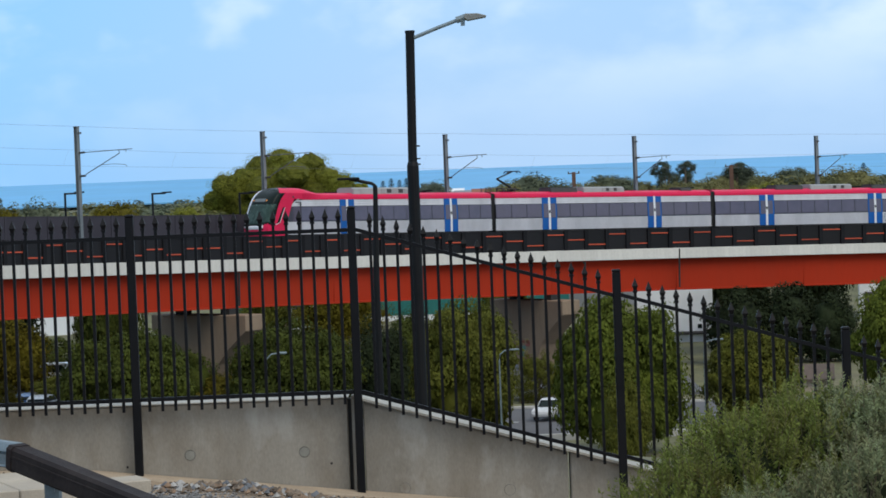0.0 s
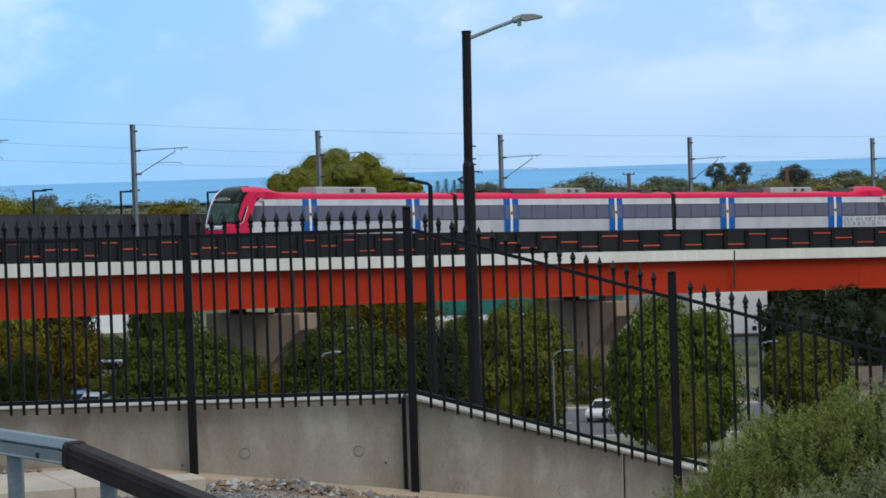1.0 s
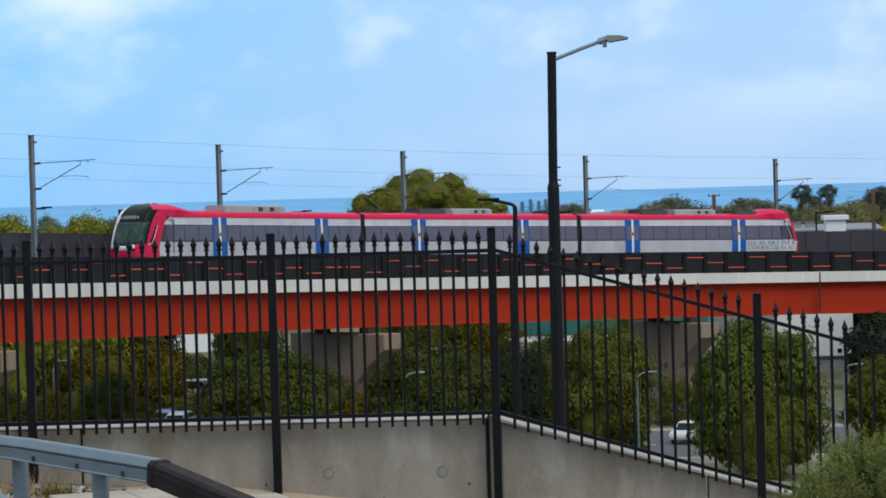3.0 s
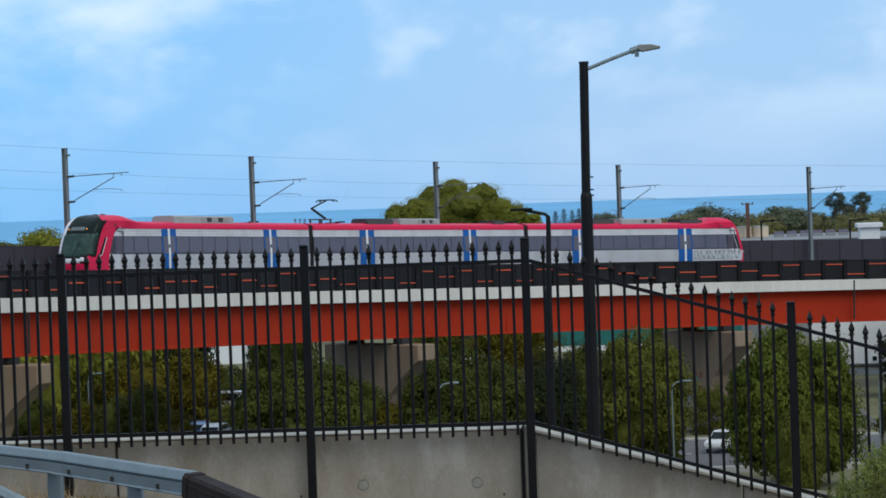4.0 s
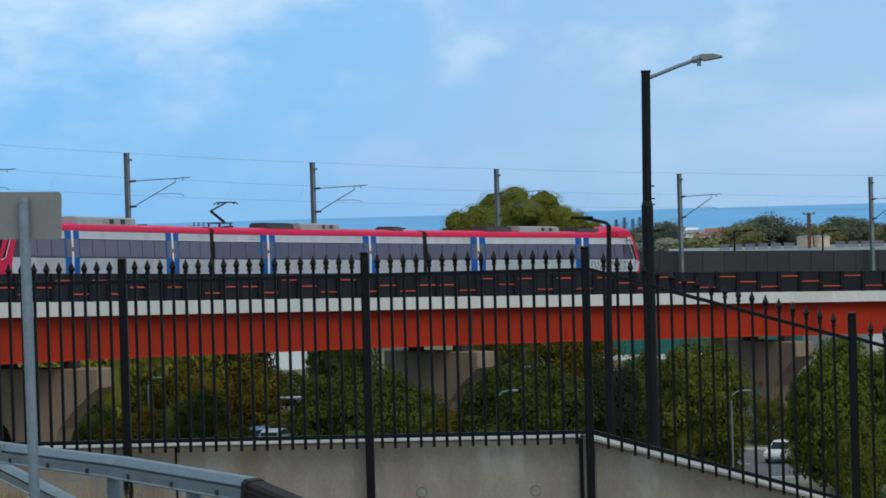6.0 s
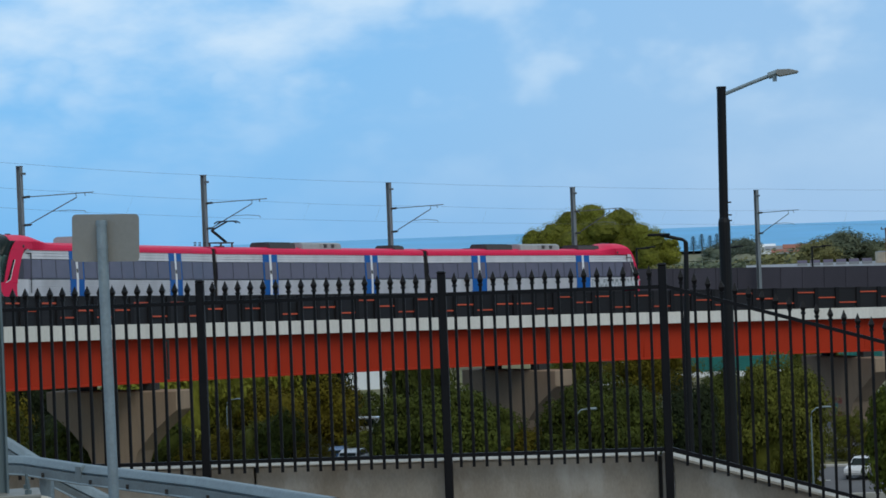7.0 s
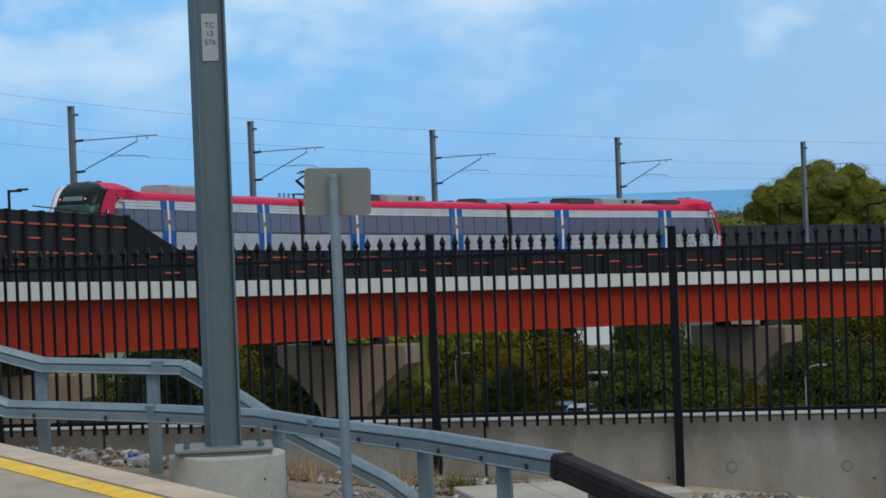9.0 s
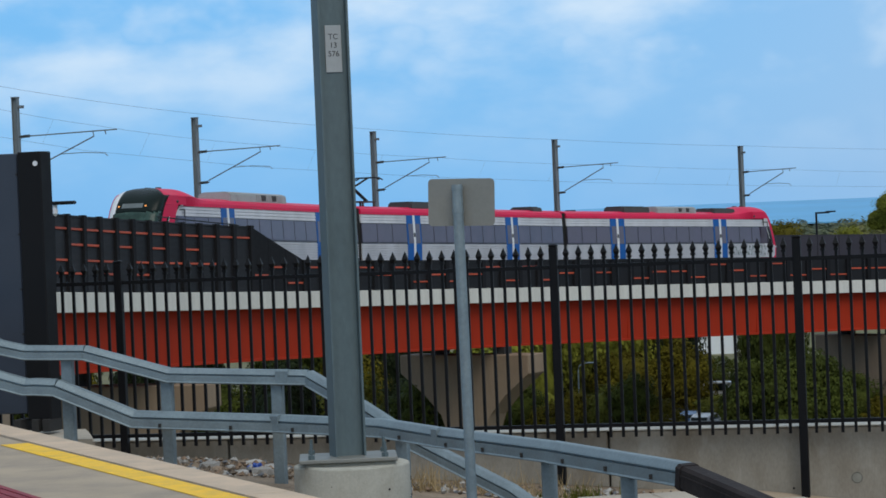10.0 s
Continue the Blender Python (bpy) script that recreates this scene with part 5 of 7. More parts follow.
def build_car(x0, x1, doors, cab, kit, pantograph, label):
    """x0, x1: the straight body's ends. cab: -1 or 1 for a cab at that end, 0 for none."""
    car = thing("train_car", Matrix(), label, "train car", "train")
    halfw = 0.80
    # stretches of side between the doors
    cuts = [x0] + [v for d in doors for v in (d - halfw, d + halfw)] + [x1]
    spans = [(cuts[i], cuts[i + 1]) for i in range(0, len(cuts), 2)]
    for side in (-1, 1):
        for a, b in spans:
            bm = fresh()
            sided(bm, ribbed(Z_SKIRT, Z_SILL, 7, HALF, 0.06, HALF), a, b, side)
            part("lower_side", bm, M_SILVER, car, "ribbed stainless lower side")
            bm = fresh()
            sided(bm, [(HALF - 0.14, Z_SILL), (HALF - 0.012, Z_SILL), (HALF - 0.09, Z_HEAD), (HALF - 0.14, Z_HEAD)], a, b, side)
            part("window_band", bm, M_BAND, car, "dark grey window band")
            bm = fresh()
            sided(bm, ribbed(Z_HEAD, Z_CANT, 3, HALF - 0.078, 0.03, HALF - 0.115), a, b, side)
            part("upper_side", bm, M_SILVER, car, "ribbed stainless upper side")
            n = max(1, round((b - a) / 1.5))
            for k in range(n):
                p, q = a + (b - a) * k / n + 0.05, a + (b - a) * (k + 1) / n - 0.05
                bm = fresh()
                sided(bm, [(HALF - 0.03, Z_SILL + 0.10), (HALF - 0.006, Z_SILL + 0.10), (HALF - 0.075, Z_HEAD - 0.06), (HALF - 0.10, Z_HEAD - 0.06)], p, q, side)
                part("window", bm, M_GLASS, car, "tinted window")
        for d in doors:
            for s in (-1, 1):
                a, b = sorted((d + s * 0.05, d + s * halfw))
                bm = fresh()
                sided(bm, [(HALF - 0.16, Z_SKIRT), (HALF + 0.008, Z_SKIRT), (HALF + 0.006, Z_SILL), (HALF - 0.10, Z_CANT), (HALF - 0.16, Z_CANT)], a, b, side)
                leaf = part("door_leaf", bm, M_BLUE, car, "blue sliding door leaf")
                bm = fresh()
                sided(bm, [(HALF - 0.05, Z_SILL + 0.02), (HALF + 0.018, Z_SILL + 0.02), (HALF - 0.055, Z_HEAD), (HALF - 0.10, Z_HEAD)], a + (0.03 if s > 0 else 0.14), b - (0.14 if s > 0 else 0.03), side)
                part("door_window", bm, M_GLASS, leaf, "dark door window")
            bm = fresh()
            sided(bm, [(HALF - 0.16, Z_SKIRT), (HALF + 0.024, Z_SKIRT), (HALF + 0.022, Z_SILL), (HALF - 0.082, Z_CANT), (HALF - 0.16, Z_CANT)], d - 0.115, d + 0.115, side)
            part("door_edge", bm, M_WHITE, car, "white meeting edge of the doors")
            bm = fresh()
            sided(bm, [(HALF - 0.06, 2.05), (HALF + 0.004, 2.05), (HALF - 0.012, 2.3), (HALF - 0.06, 2.3)], d - 0.09, d + 0.09, side)
            part("door_button", bm, M_DARKKIT, car)
        bm = fresh()
        sided(bm, [(HALF - 0.2, Z_CANT), (HALF - 0.09, Z_CANT), (HALF - 0.10, 3.58), (HALF - 0.17, 3.74), (HALF - 0.38, Z_ROOF), (HALF - 0.5, Z_ROOF - 0.02)], x0, x1, side)
        part("cant_rail", bm, M_PINK, car, "crimson cant rail")
        bm = fresh()
        sided(bm, [(HALF - 0.25, 0.30), (HALF - 0.06, 0.34), (HALF - 0.03, Z_SKIRT), (HALF - 0.25, Z_SKIRT)], x0 + 0.5, x1 - 0.5, side)
        part("underframe_skirt", bm, M_UNDER, car, "grimy underframe skirt")
    bm = fresh()
    prism(bm, [(-1.02, Z_ROOF - 0.06), (1.02, Z_ROOF - 0.06), (1.08, Z_ROOF - 0.01), (0.6, Z_ROOF + 0.10), (-0.6, Z_ROOF + 0.10), (-1.08, Z_ROOF - 0.01)], x0, x1, "x")
    part("roof", bm, M_PINK, car, "crimson roof")
    bm = fresh()
    box(bm, x0 + 0.03, x1 - 0.03, -1.30, 1.30, 0.75, 3.7)
    part("interior_core", bm, M_DARKKIT, car)
    for x in (x0, x1):
        if (cab < 0 and x == x0) or (cab > 0 and x == x1):
            continue
        bm = fresh()
        d = 0.32 if x == x1 else -0.32
        a, b = sorted((x, x + d))
        for k in range(4):
            p, q = a + (b - a) * k / 4, a + (b - a) * (k + 0.8) / 4
            box(bm, p, q, -1.25, 1.25, 0.7, 3.75)
        part("gangway", bm, M_BLACK, car, "black gangway bellows")
    if cab:
        tip = (x0 - 3.45) if cab < 0 else (x1 + 1.75)
        build_cab(car, tip, 1 if cab < 0 else -1, x0 if cab < 0 else x1)
        # black outline of the driver's door
        for side in (-1, 1):
            bm = fresh()
            e = x0 - 0.1 if cab < 0 else x1 - 0.05
            box(bm, e + 0.41, e + 0.49, side * HALF - 0.01, side * HALF + 0.014, Z_SKIRT + 0.2, 3.22)
            box(bm, e - 0.15, e + 0.45, side * HALF - 0.01, side * HALF + 0.014, 3.16, 3.23)
            part("cab_door_seal", bm, M_BLACK, car, "black cab door seal")
            bm = fresh()
            box(bm, e - 0.40, e + 0.40, side * HALF - 0.01, side * HALF + 0.008, Z_SILL, Z_HEAD)
            part("cab_door_window", bm, M_GLASS, car)
    for x, ln, hi, dark in kit:
        bm = fresh()
        if dark:
            prism(bm, [(-0.95, Z_ROOF - 0.05), (0.95, Z_ROOF - 0.05), (0.85, Z_ROOF + hi), (-0.85, Z_ROOF + hi)], x - ln / 2, x + ln / 2, "x")
            bmesh.ops.bevel(bm, geom=bm.edges[:], offset=0.06, segments=2, affect="EDGES")
            u = part("roof_unit", bm, M_DARKKIT, car, "dark roof equipment")
            for k in range(int(ln / 0.4)):
                bm = fresh()
                box(bm, x - ln / 2 + 0.4 * k + 0.05, x - ln / 2 + 0.4 * k + 0.2, -0.7, 0.7, Z_ROOF + hi - 0.01, Z_ROOF + hi + 0.05)
                part("rib", bm, M_DARKKIT, u)
        else:
            prism(bm, [(-1.05, Z_ROOF - 0.05), (1.05, Z_ROOF - 0.05), (1.0, Z_ROOF + hi * 0.8), (0.7, Z_ROOF + hi), (-0.7, Z_ROOF + hi), (-1.0, Z_ROOF + hi * 0.8)], x - ln / 2, x + ln / 2, "x")
            bmesh.ops.bevel(bm, geom=bm.edges[:], offset=0.05, segments=2, affect="EDGES")
            u = part("air_conditioner", bm, M_ROOFKIT, car, "grey roof air conditioner")
            for k in range(5):
                bm = fresh()
                q = x - ln * 0.05 + k * ln * 0.095
                box(bm, q, q + ln * 0.07, -1.06, 1.06, Z_ROOF + 0.1, Z_ROOF + hi * 0.75)
                part("grille", bm, M_DARKKIT if k % 2 else M_ROOFKIT, u)
    if pantograph is not None:
        p = new("pantograph")
        p.parent = car
        p.location = (pantograph, 0, Z_ROOF + 0.1)
        p["label"] = "raised dark pantograph"
        bm = fresh()
        for sy in (-0.5, 0.5):
            for sx in (-0.6, 0.6):
                tube(bm, [(sx, sy, 0), (sx, sy, 0.28)], 0.07, 8)
        box(bm, -0.75, 0.75, -0.55, 0.55, 0.26, 0.34)
        part("base", bm, M_DARKKIT, p)
        bm = fresh()
        tube(bm, [(0.55, 0, 0.36), (-0.95, 0, 1.15)], 0.10, 8)
        part("lower_arm", bm, M_BLACK, p)
        bm = fresh()
        tube(bm, [(-0.95, 0, 1.15), (0.7, 0, 1.78)], 0.065, 8)
        part("upper_arm", bm, M_BLACK, p)
        bm = fresh()
        for sx in (0.52, 0.88):
            tube(bm, [(sx, -1.0, 1.66), (sx, -0.7, 1.80), (sx, 0.7, 1.80), (sx, 1.0, 1.66)], 0.045, 6)
        tube(bm, [(0.52, 0, 1.78), (0.88, 0, 1.78)], 0.025, 6)
        part("collector_head", bm, M_BLACK, p)
        for dx in (-2.4, -1.9, -1.4):
            bm = fresh()
            for k in range(4):
                tube(bm, [(dx, 0.3, 0.1 * k - 0.02), (dx, 0.3, 0.1 * k + 0.04)], 0.09, 8)
            part("insulator", bm, M_DARKKIT, p)
    for x in (x0 + 3.6, x1 - 3.6):
        build_bogie(car, x)
    return car


CARS = [
    (build_car(-10.2, 12.15, (-4.73, 7.23), -1, [(-0.15, 7.0, 0.55, 0)], None,
               "leading stainless train car with crimson cab and blue doors"), -25.0),
    (build_car(-12.15, 12.15, (-6.35, 5.5), 0, [(-4.3, 3.0, 0.42, 1), (0.1, 4.6, 0.48, 0), (9.7, 1.3, 0.3, 1)], -10.0,
               "middle stainless train car with a raised pantograph"), 0.0),
    (build_car(-12.15, 10.7, (-6.65, 5.3), 1, [(-3.8, 3.0, 0.42, 1), (0.7, 4.6, 0.48, 0), (6.6, 2.6, 0.35, 1)], None,
               "trailing stainless train car with faded scrawl on its side"), 25.0),
]


def build_scrawl(car):
    rnd = random.Random(9)
    bm = fresh()
    x = 6.4
    while x < 11.9:
        m = Matrix.Translation((x, -HALF - 0.006, 1.12)) @ Matrix.Rotation(rnd.uniform(-0.7, 0.7), 4, "Y")
        box(bm, -0.10, 0.10, -0.004, 0.004, -0.36, 0.36, m)
        x += rnd.uniform(0.3, 0.5)
    part("scrawl_shade", bm, M_GRAFF_DARK, car, "dark unreadable scrawl")
    bm = fresh()
    x = 6.25
    while x < 12.0:
        h = 0.35 + 0.45 * rnd.random()
        m = Matrix.Translation((x, -HALF - 0.010, 1.08)) @ Matrix.Rotation(rnd.uniform(-0.5, 0.5), 4, "Y")
        box(bm, -0.055, 0.055, -0.006, 0.006, -h / 2, h / 2, m)
        m = Matrix.Translation((x + 0.08, -HALF - 0.010, 1.08 + rnd.uniform(-0.3, 0.3))) @ Matrix.Rotation(rnd.uniform(1.2, 1.9), 4, "Y")
        box(bm, -0.035, 0.035, -0.007, 0.005, -0.16, 0.16, m)
        x += rnd.uniform(0.16, 0.26)
    part("scrawl", bm, M_GRAFF, car, "pale unreadable scrawl")


build_scrawl(CARS[2][0])

# metres along the line of the middle car's centre
RUN = [(0.0, 38.40), (0.5, 32.93), (1.0, 27.72), (1.5, 22.44), (2.0, 17.36), (2.5, 12.19), (3.0, 7.24), (3.2, 5.26), (4.3, -5.58), (4.5, -7.45), (5.0, -12.08), (5.5, -16.85), (7.0, -30.33), (7.5, -34.80), (8.0, -39.08), (8.5, -43.38), (9.0, -47.49), (9.5, -51.59), (10.0, -55.50)]


def car_pose(s):
    """A car stands with both bogies on the line."""
    a, b = at_line(s - 8.6), at_line(s + 8.6)
    d = (b - a).normalized()
    far = Vector((-d.y, d.x, 0)).normalized()
    up = d.cross(far)
    m = Matrix((d, far, up)).transposed().to_4x4()
    m.translation = (a + b) / 2 + Vector((0, 0, RAIL))
    return m


def motions():
    for car, off in CARS:
        walk(car, [(t, car_pose(s + off)) for t, s in RUN])

# ---- plants ----
def quads_mesh(name, co):
    """A mesh of loose quads from an array of shape (n, 4, 3)."""
    n = len(co)
    me = bpy.data.meshes.new(name)
    me.vertices.add(4 * n)
    me.vertices.foreach_set("co", np.ascontiguousarray(co, dtype=np.float32).ravel())
    me.loops.add(4 * n)
    me.loops.foreach_set("vertex_index", np.arange(4 * n, dtype=np.int32))
    me.polygons.add(n)
    me.polygons.foreach_set("loop_start", np.arange(0, 4 * n, 4, dtype=np.int32))
    me.update(calc_edges=True)
    return me


def unit(v):
    return v / (np.linalg.norm(v, axis=-1, keepdims=True) + 1e-9)


def leaves(rng, centre, normal, length, width):
    """Diamond leaves at the centres, facing roughly along the normals."""
    n = len(centre)
    t = unit(np.cross(normal, rng.normal(size=(n, 3))))
    b = np.cross(normal, t)
    ln = (length * rng.uniform(0.7, 1.3, n))[:, None]
    wd = (width * rng.uniform(0.7, 1.3, n))[:, None]
    return np.stack([centre - t * ln / 2, centre + b * wd / 2 - t * ln * 0.08, centre + t * ln / 2, centre - b * wd / 2 - t * ln * 0.08], 1)


def crown_quads(seed, rx, ry, rz, clumps, per, size, clump_r=0.26, low=-0.75, lump=0.25, stray=0.16):
    """Leaves of a crown round the origin: clumps on and under an uneven dome."""
    rng = np.random.default_rng(seed)
    d = unit(rng.normal(size=(clumps * 3, 3)))
    d = d[d[:, 2] > low][:clumps]
    bump = np.array([1 + lump * noise.noise(Vector(v) * 1.9 + Vector((seed, 0, 0))) for v in d])
    shell = rng.uniform(0.45, 1.0, len(d)) ** 0.45 * bump
    c = d * shell[:, None] * (1 - clump_r * 0.55)
    if low < -0.8:
        c[:, :2] *= (1 + 0.4 * np.clip(-c[:, 2:3], 0, 1))
    out = []
    for k, p in enumerate(c):
        r = clump_r * rng.uniform(0.65, 1.25)
        q = unit(rng.normal(size=(per, 3)))
        rad = rng.uniform(0.5, 1.0, per) ** 0.4
        pos = (p + q * rad[:, None] * r * np.array([1.1, 1.1, 0.8])) * np.array([rx, ry, rz])
        nrm = unit(q * 1.0 + d[k] * 0.35 + np.array([0, 0, 0.35]) + rng.normal(size=(per, 3)) * stray)
        out.append(leaves(rng, pos, nrm, size, size * 0.62))
    return np.concatenate(out)


def lobed_quads(seed, lobes, clumps, per, size, low=-0.55):
    """Leaves of a crown built up from rounded masses (x, y, z, rx, ry, rz)."""
    out = []
    for i, (x, y, z, rx, ry, rz) in enumerate(lobes):
        mean = (rx * ry * rz) ** (1 / 3)
        q = crown_quads(seed + 7 * i, rx, ry, rz, clumps, per, size / mean, clump_r=0.38, low=low, lump=0.3, stray=0.42)
        # leaves keep one size whatever the mass
        mid = q.mean(1, keepdims=True)
        q = mid + (q - mid) * mean / np.array([rx, ry, rz])
        out.append(q * 1.0 + np.array([x, y, z]))
    return np.concatenate(out)


def dome_lobes(seed, n, low, r, reach):
    """Rounded masses spread over a dome of radius one."""
    rng = np.random.default_rng(seed)
    out = []
    for i in range(n):
        z = 1 - (i + 0.5) / n * (1 - low)
        a = i * 2.39996 + rng.uniform(-0.35, 0.35)
        h = math.sqrt(max(0.0, 1 - z * z))
        k = reach * rng.uniform(0.88, 1.12)
        q = r * rng.uniform(0.8, 1.25)
        out.append((k * h * math.cos(a), k * h * math.sin(a), k * z, q * 1.12, q * 1.12, q * 0.9))
    return out


def wood(bm, h, r, spread, seed, crown_z):
    rnd = random.Random(seed)
    lean = Vector((rnd.uniform(-0.06, 0.06), rnd.uniform(-0.06, 0.06), 0)) * h
    tube(bm, [(0, 0, -0.3), (0, 0, 0.25), lean * 0.4 + Vector((0, 0, h * 0.4)), lean + Vector((0, 0, h * 0.85))], [r * 1.5, r * 1.1, r * 0.8, r * 0.25], 9)
    for k in range(7):
        a = k * 2.4 + rnd.uniform(-0.4, 0.4)
        z = h * rnd.uniform(0.22, 0.6)
        b = lean * (z / h) + Vector((0, 0, z))
        e = Vector((math.cos(a), math.sin(a), 0)) * spread * rnd.uniform(0.5, 0.8)
        tube(bm, [b, b + e * 0.5 + Vector((0, 0, h * 0.12)), b + e + Vector((0, 0, h * 0.27))], [r * 0.45, r * 0.28, r * 0.08], 6)


CROWNS = {}


def crown_mesh(key, *args, **kw):
    if key not in CROWNS:
        me = quads_mesh("crown", args[0]() if callable(args[0]) else crown_quads(*args, **kw))
        me.materials.append(M_LEAF_GREEN)
        CROWNS[key] = me
    return CROWNS[key]


def tree(x, y, ztop, width, mat, label, kind="round", seed=0, turn=0.0, depth=None, z0=None, squat=None):
    """A tree whose crown reaches ztop and is so wide; it stands on the land."""
    base = ground_z(x, y) if z0 is None else z0
    h = ztop - base
    t = thing("tree", Matrix.Translation((x, y, base)) @ Matrix.Rotation(turn, 4, "Z"), label, "tree", "street trees")
    if kind == "round":
        me = crown_mesh(("round", seed % 4), lambda: lobed_quads(11 + seed % 4, dome_lobes(3 + seed % 4, 30, -0.8, 0.34, 0.66), 42, 48, 0.022))
        frac = 0.57
    elif kind == "loose":
        me = crown_mesh(("loose", seed % 3), 51 + seed % 3, 1, 1, 1, 150, 130, 0.060, clump_r=0.24, low=-0.9, lump=0.5)
        frac = 0.55
    elif kind == "back":
        me = crown_mesh(("back", seed % 3), 81 + seed % 3, 1, 1, 1, 95, 80, 0.085, clump_r=0.27, low=-0.9, lump=0.4)
        frac = 0.57
    elif kind == "canopy":
        me = crown_mesh(("canopy", seed % 4), 91 + seed % 4, 1, 1, 1, 75, 70, 0.085, clump_r=0.26, low=-0.25, lump=0.35)
        frac = 0.2
    rz = h * frac if squat is None else squat
    c = link("crown", me, None, t, "")
    c.material_slots[0].link = "OBJECT"
    c.material_slots[0].material = mat
    c.location = (0, 0, h - rz * 0.98)
    c.scale = (width / 2, (depth or width) / 2, rz)
    if rz > 2.5:
        # a lumpy core added inside the crown, in the tree's own leaf colour
        low, lump, fill = {"round": (-0.85, 0.3, 0.69), "back": (-0.9, 0.4, 0.64), "canopy": (-0.25, 0.35, 0.68)}.get(kind, (-0.9, 0.5, 0.56))
        bm = fresh()
        bmesh.ops.create_icosphere(bm, subdivisions=3, radius=1)
        own = {"round": 11 + seed % 3, "back": 81 + seed % 3, "canopy": 91 + seed % 4}.get(kind, 51 + seed % 3)
        for v in bm.verts:
            v.co *= fill * (1 + lump * noise.noise(v.co * 1.9 + Vector((own, 0, 0)))) * (1 + 0.10 * noise.noise(v.co * 6))
            v.co.z = max(v.co.z, low * 0.8)
            if low < -0.8:
                v.co.x, v.co.y = (q * (1 + 0.4 * max(0, -v.co.z)) for q in v.co.xy)
        core = part("inner_growth", bm, mat, t, smooth=True)
        core["kind"] = "stuff"
        core.location, core.scale = c.location, c.scale
    bm = fresh()
    wood(bm, h * (1.1 if squat and squat < 3 else 0.8), max(0.12, h * 0.018), width * 0.42, seed, h - rz)
    part("trunk", bm, M_BARK, t, smooth=True)
    return t


def ahead(az, dist):
    """The plan place at a bearing to the right of the first view and a distance."""
    return dist * math.sin(radians(az)), dist * math.cos(radians(az))


# street trees this side of the viaduct
for az, dist, ztop, w, mat, lab, kind, seed in (
    (-6.45, 178, -7.9, 8.8, M_LEAF_GREEN, "rounded green street tree beside the car park", "round", 0),
    (-3.1, 182, -8.6, 8.9, M_LEAF_GREEN, "broad green street tree before the viaduct pier", "round", 1),
    (0.45, 188, -8.0, 7.4, M_LEAF_OLIVE, "olive green street tree beside the road", "round", 1),
    (3.55, 176, -7.3, 8.4, M_LEAF_FRESH, "dense rounded green tree at the roadside", "round", 2),
    (3.65, 160, -10.8, 3.0, M_LEAF_OLIVE, "small bushy olive tree below a larger one", "loose", 1),
    (6.25, 192, -10.4, 6.6, M_LEAF_OLIVE, "olive street tree on the verge", "round", 4),
    (9.45, 205, -7.6, 8.2, M_LEAF_FRESH, "bright green tree near the viaduct", "round", 5),
    (-1.35, 200, -9.6, 5.0, M_LEAF_DARK, "dark bushy tree between the piers", "loose", 4),
    (-0.8, 212, -9.9, 4.6, M_LEAF_GREEN, "leafy green tree beyond the street", "loose", 5),
    (1.9, 215, -13.5, 3.6, M_LEAF_OLIVE, "low scrubby tree by the street", "loose", 7),
    (-18.6, 175, -13.2, 4.5, M_LEAF_GREEN, "low green tree below the viaduct", "loose", 8),
):
    tree(*ahead(az, dist), ztop, w, mat, lab, kind, seed, seed * 1.3)
# trees beyond the viaduct, seen under it
for az, dist, ztop, w, mat, lab, kind, seed in (
    (-9.05, 250, -3.6, 8.0, M_LEAF_DARK, "dark tree beyond the viaduct", "loose", 1),
    (-10.2, 246, -4.0, 9.0, M_LEAF_PINE, "brownish olive tree beyond the viaduct", "back", 0),
    (-12.0, 240, -4.0, 9.0, M_LEAF_PINE, "yellowish olive tree beyond the viaduct", "back", 2),
    (-6.9, 244, -4.2, 6.6, M_LEAF_GREEN, "narrow dark tree beside a gap under the viaduct", "back", 1),
    (-16.6, 236, -4.5, 9.0, M_LEAF_GREEN, "green tree in the shade beyond the viaduct", "loose", 1),
    (-19.0, 232, -4.0, 8.5, M_LEAF_DARK, "dark tree beyond the viaduct", "round", 0),
    (-21.6, 230, -4.0, 8.5, M_LEAF_GREEN, "green tree beyond the viaduct", "loose", 2),
    (-14.4, 248, -5.0, 8.0, M_LEAF_DARK, "dark tree beyond the viaduct", "round", 2),
    (-2.1, 285, -8.0, 8.5, M_LEAF_BROWN, "brownish tree before a low building", "loose", 0),
    (-3.6, 290, -8.0, 6.5, M_LEAF_OLIVE, "olive tree beyond the viaduct", "loose", 1),
    (6.0, 284, -6.5, 8.6, M_LEAF_DARK, "large dark pine beyond the viaduct", "back", 0),
    (7.55, 288, -6.6, 8.2, M_LEAF_DARK, "dark pine beyond the viaduct", "back", 2),
    (6.05, 246, -10.5, 6.6, M_LEAF_DARK, "dark leafy tree under the viaduct", "back", 1),
    (7.0, 247, -10.3, 6.6, M_LEAF_DARK, "dark leafy tree under the viaduct", "back", 2),
    (7.85, 246, -11.0, 5.4, M_LEAF_DARK, "dark leafy tree under the viaduct", "back", 0),
    (-7.95, 236, -15.3, 4.4, M_LEAF_OLIVE, "olive tree before a white building", "back", 1),
    (-8.0, 268, -13.9, 5.0, M_LEAF_GREEN, "green tree below a white wall", "back", 2),
    (1.2, 275, -9.5, 6.0, M_LEAF_OLIVE, "olive tree near a pale building", "loose", 2),
):
    tree(*ahead(az, dist), ztop, w, mat, lab, kind, seed, seed * 0.9)
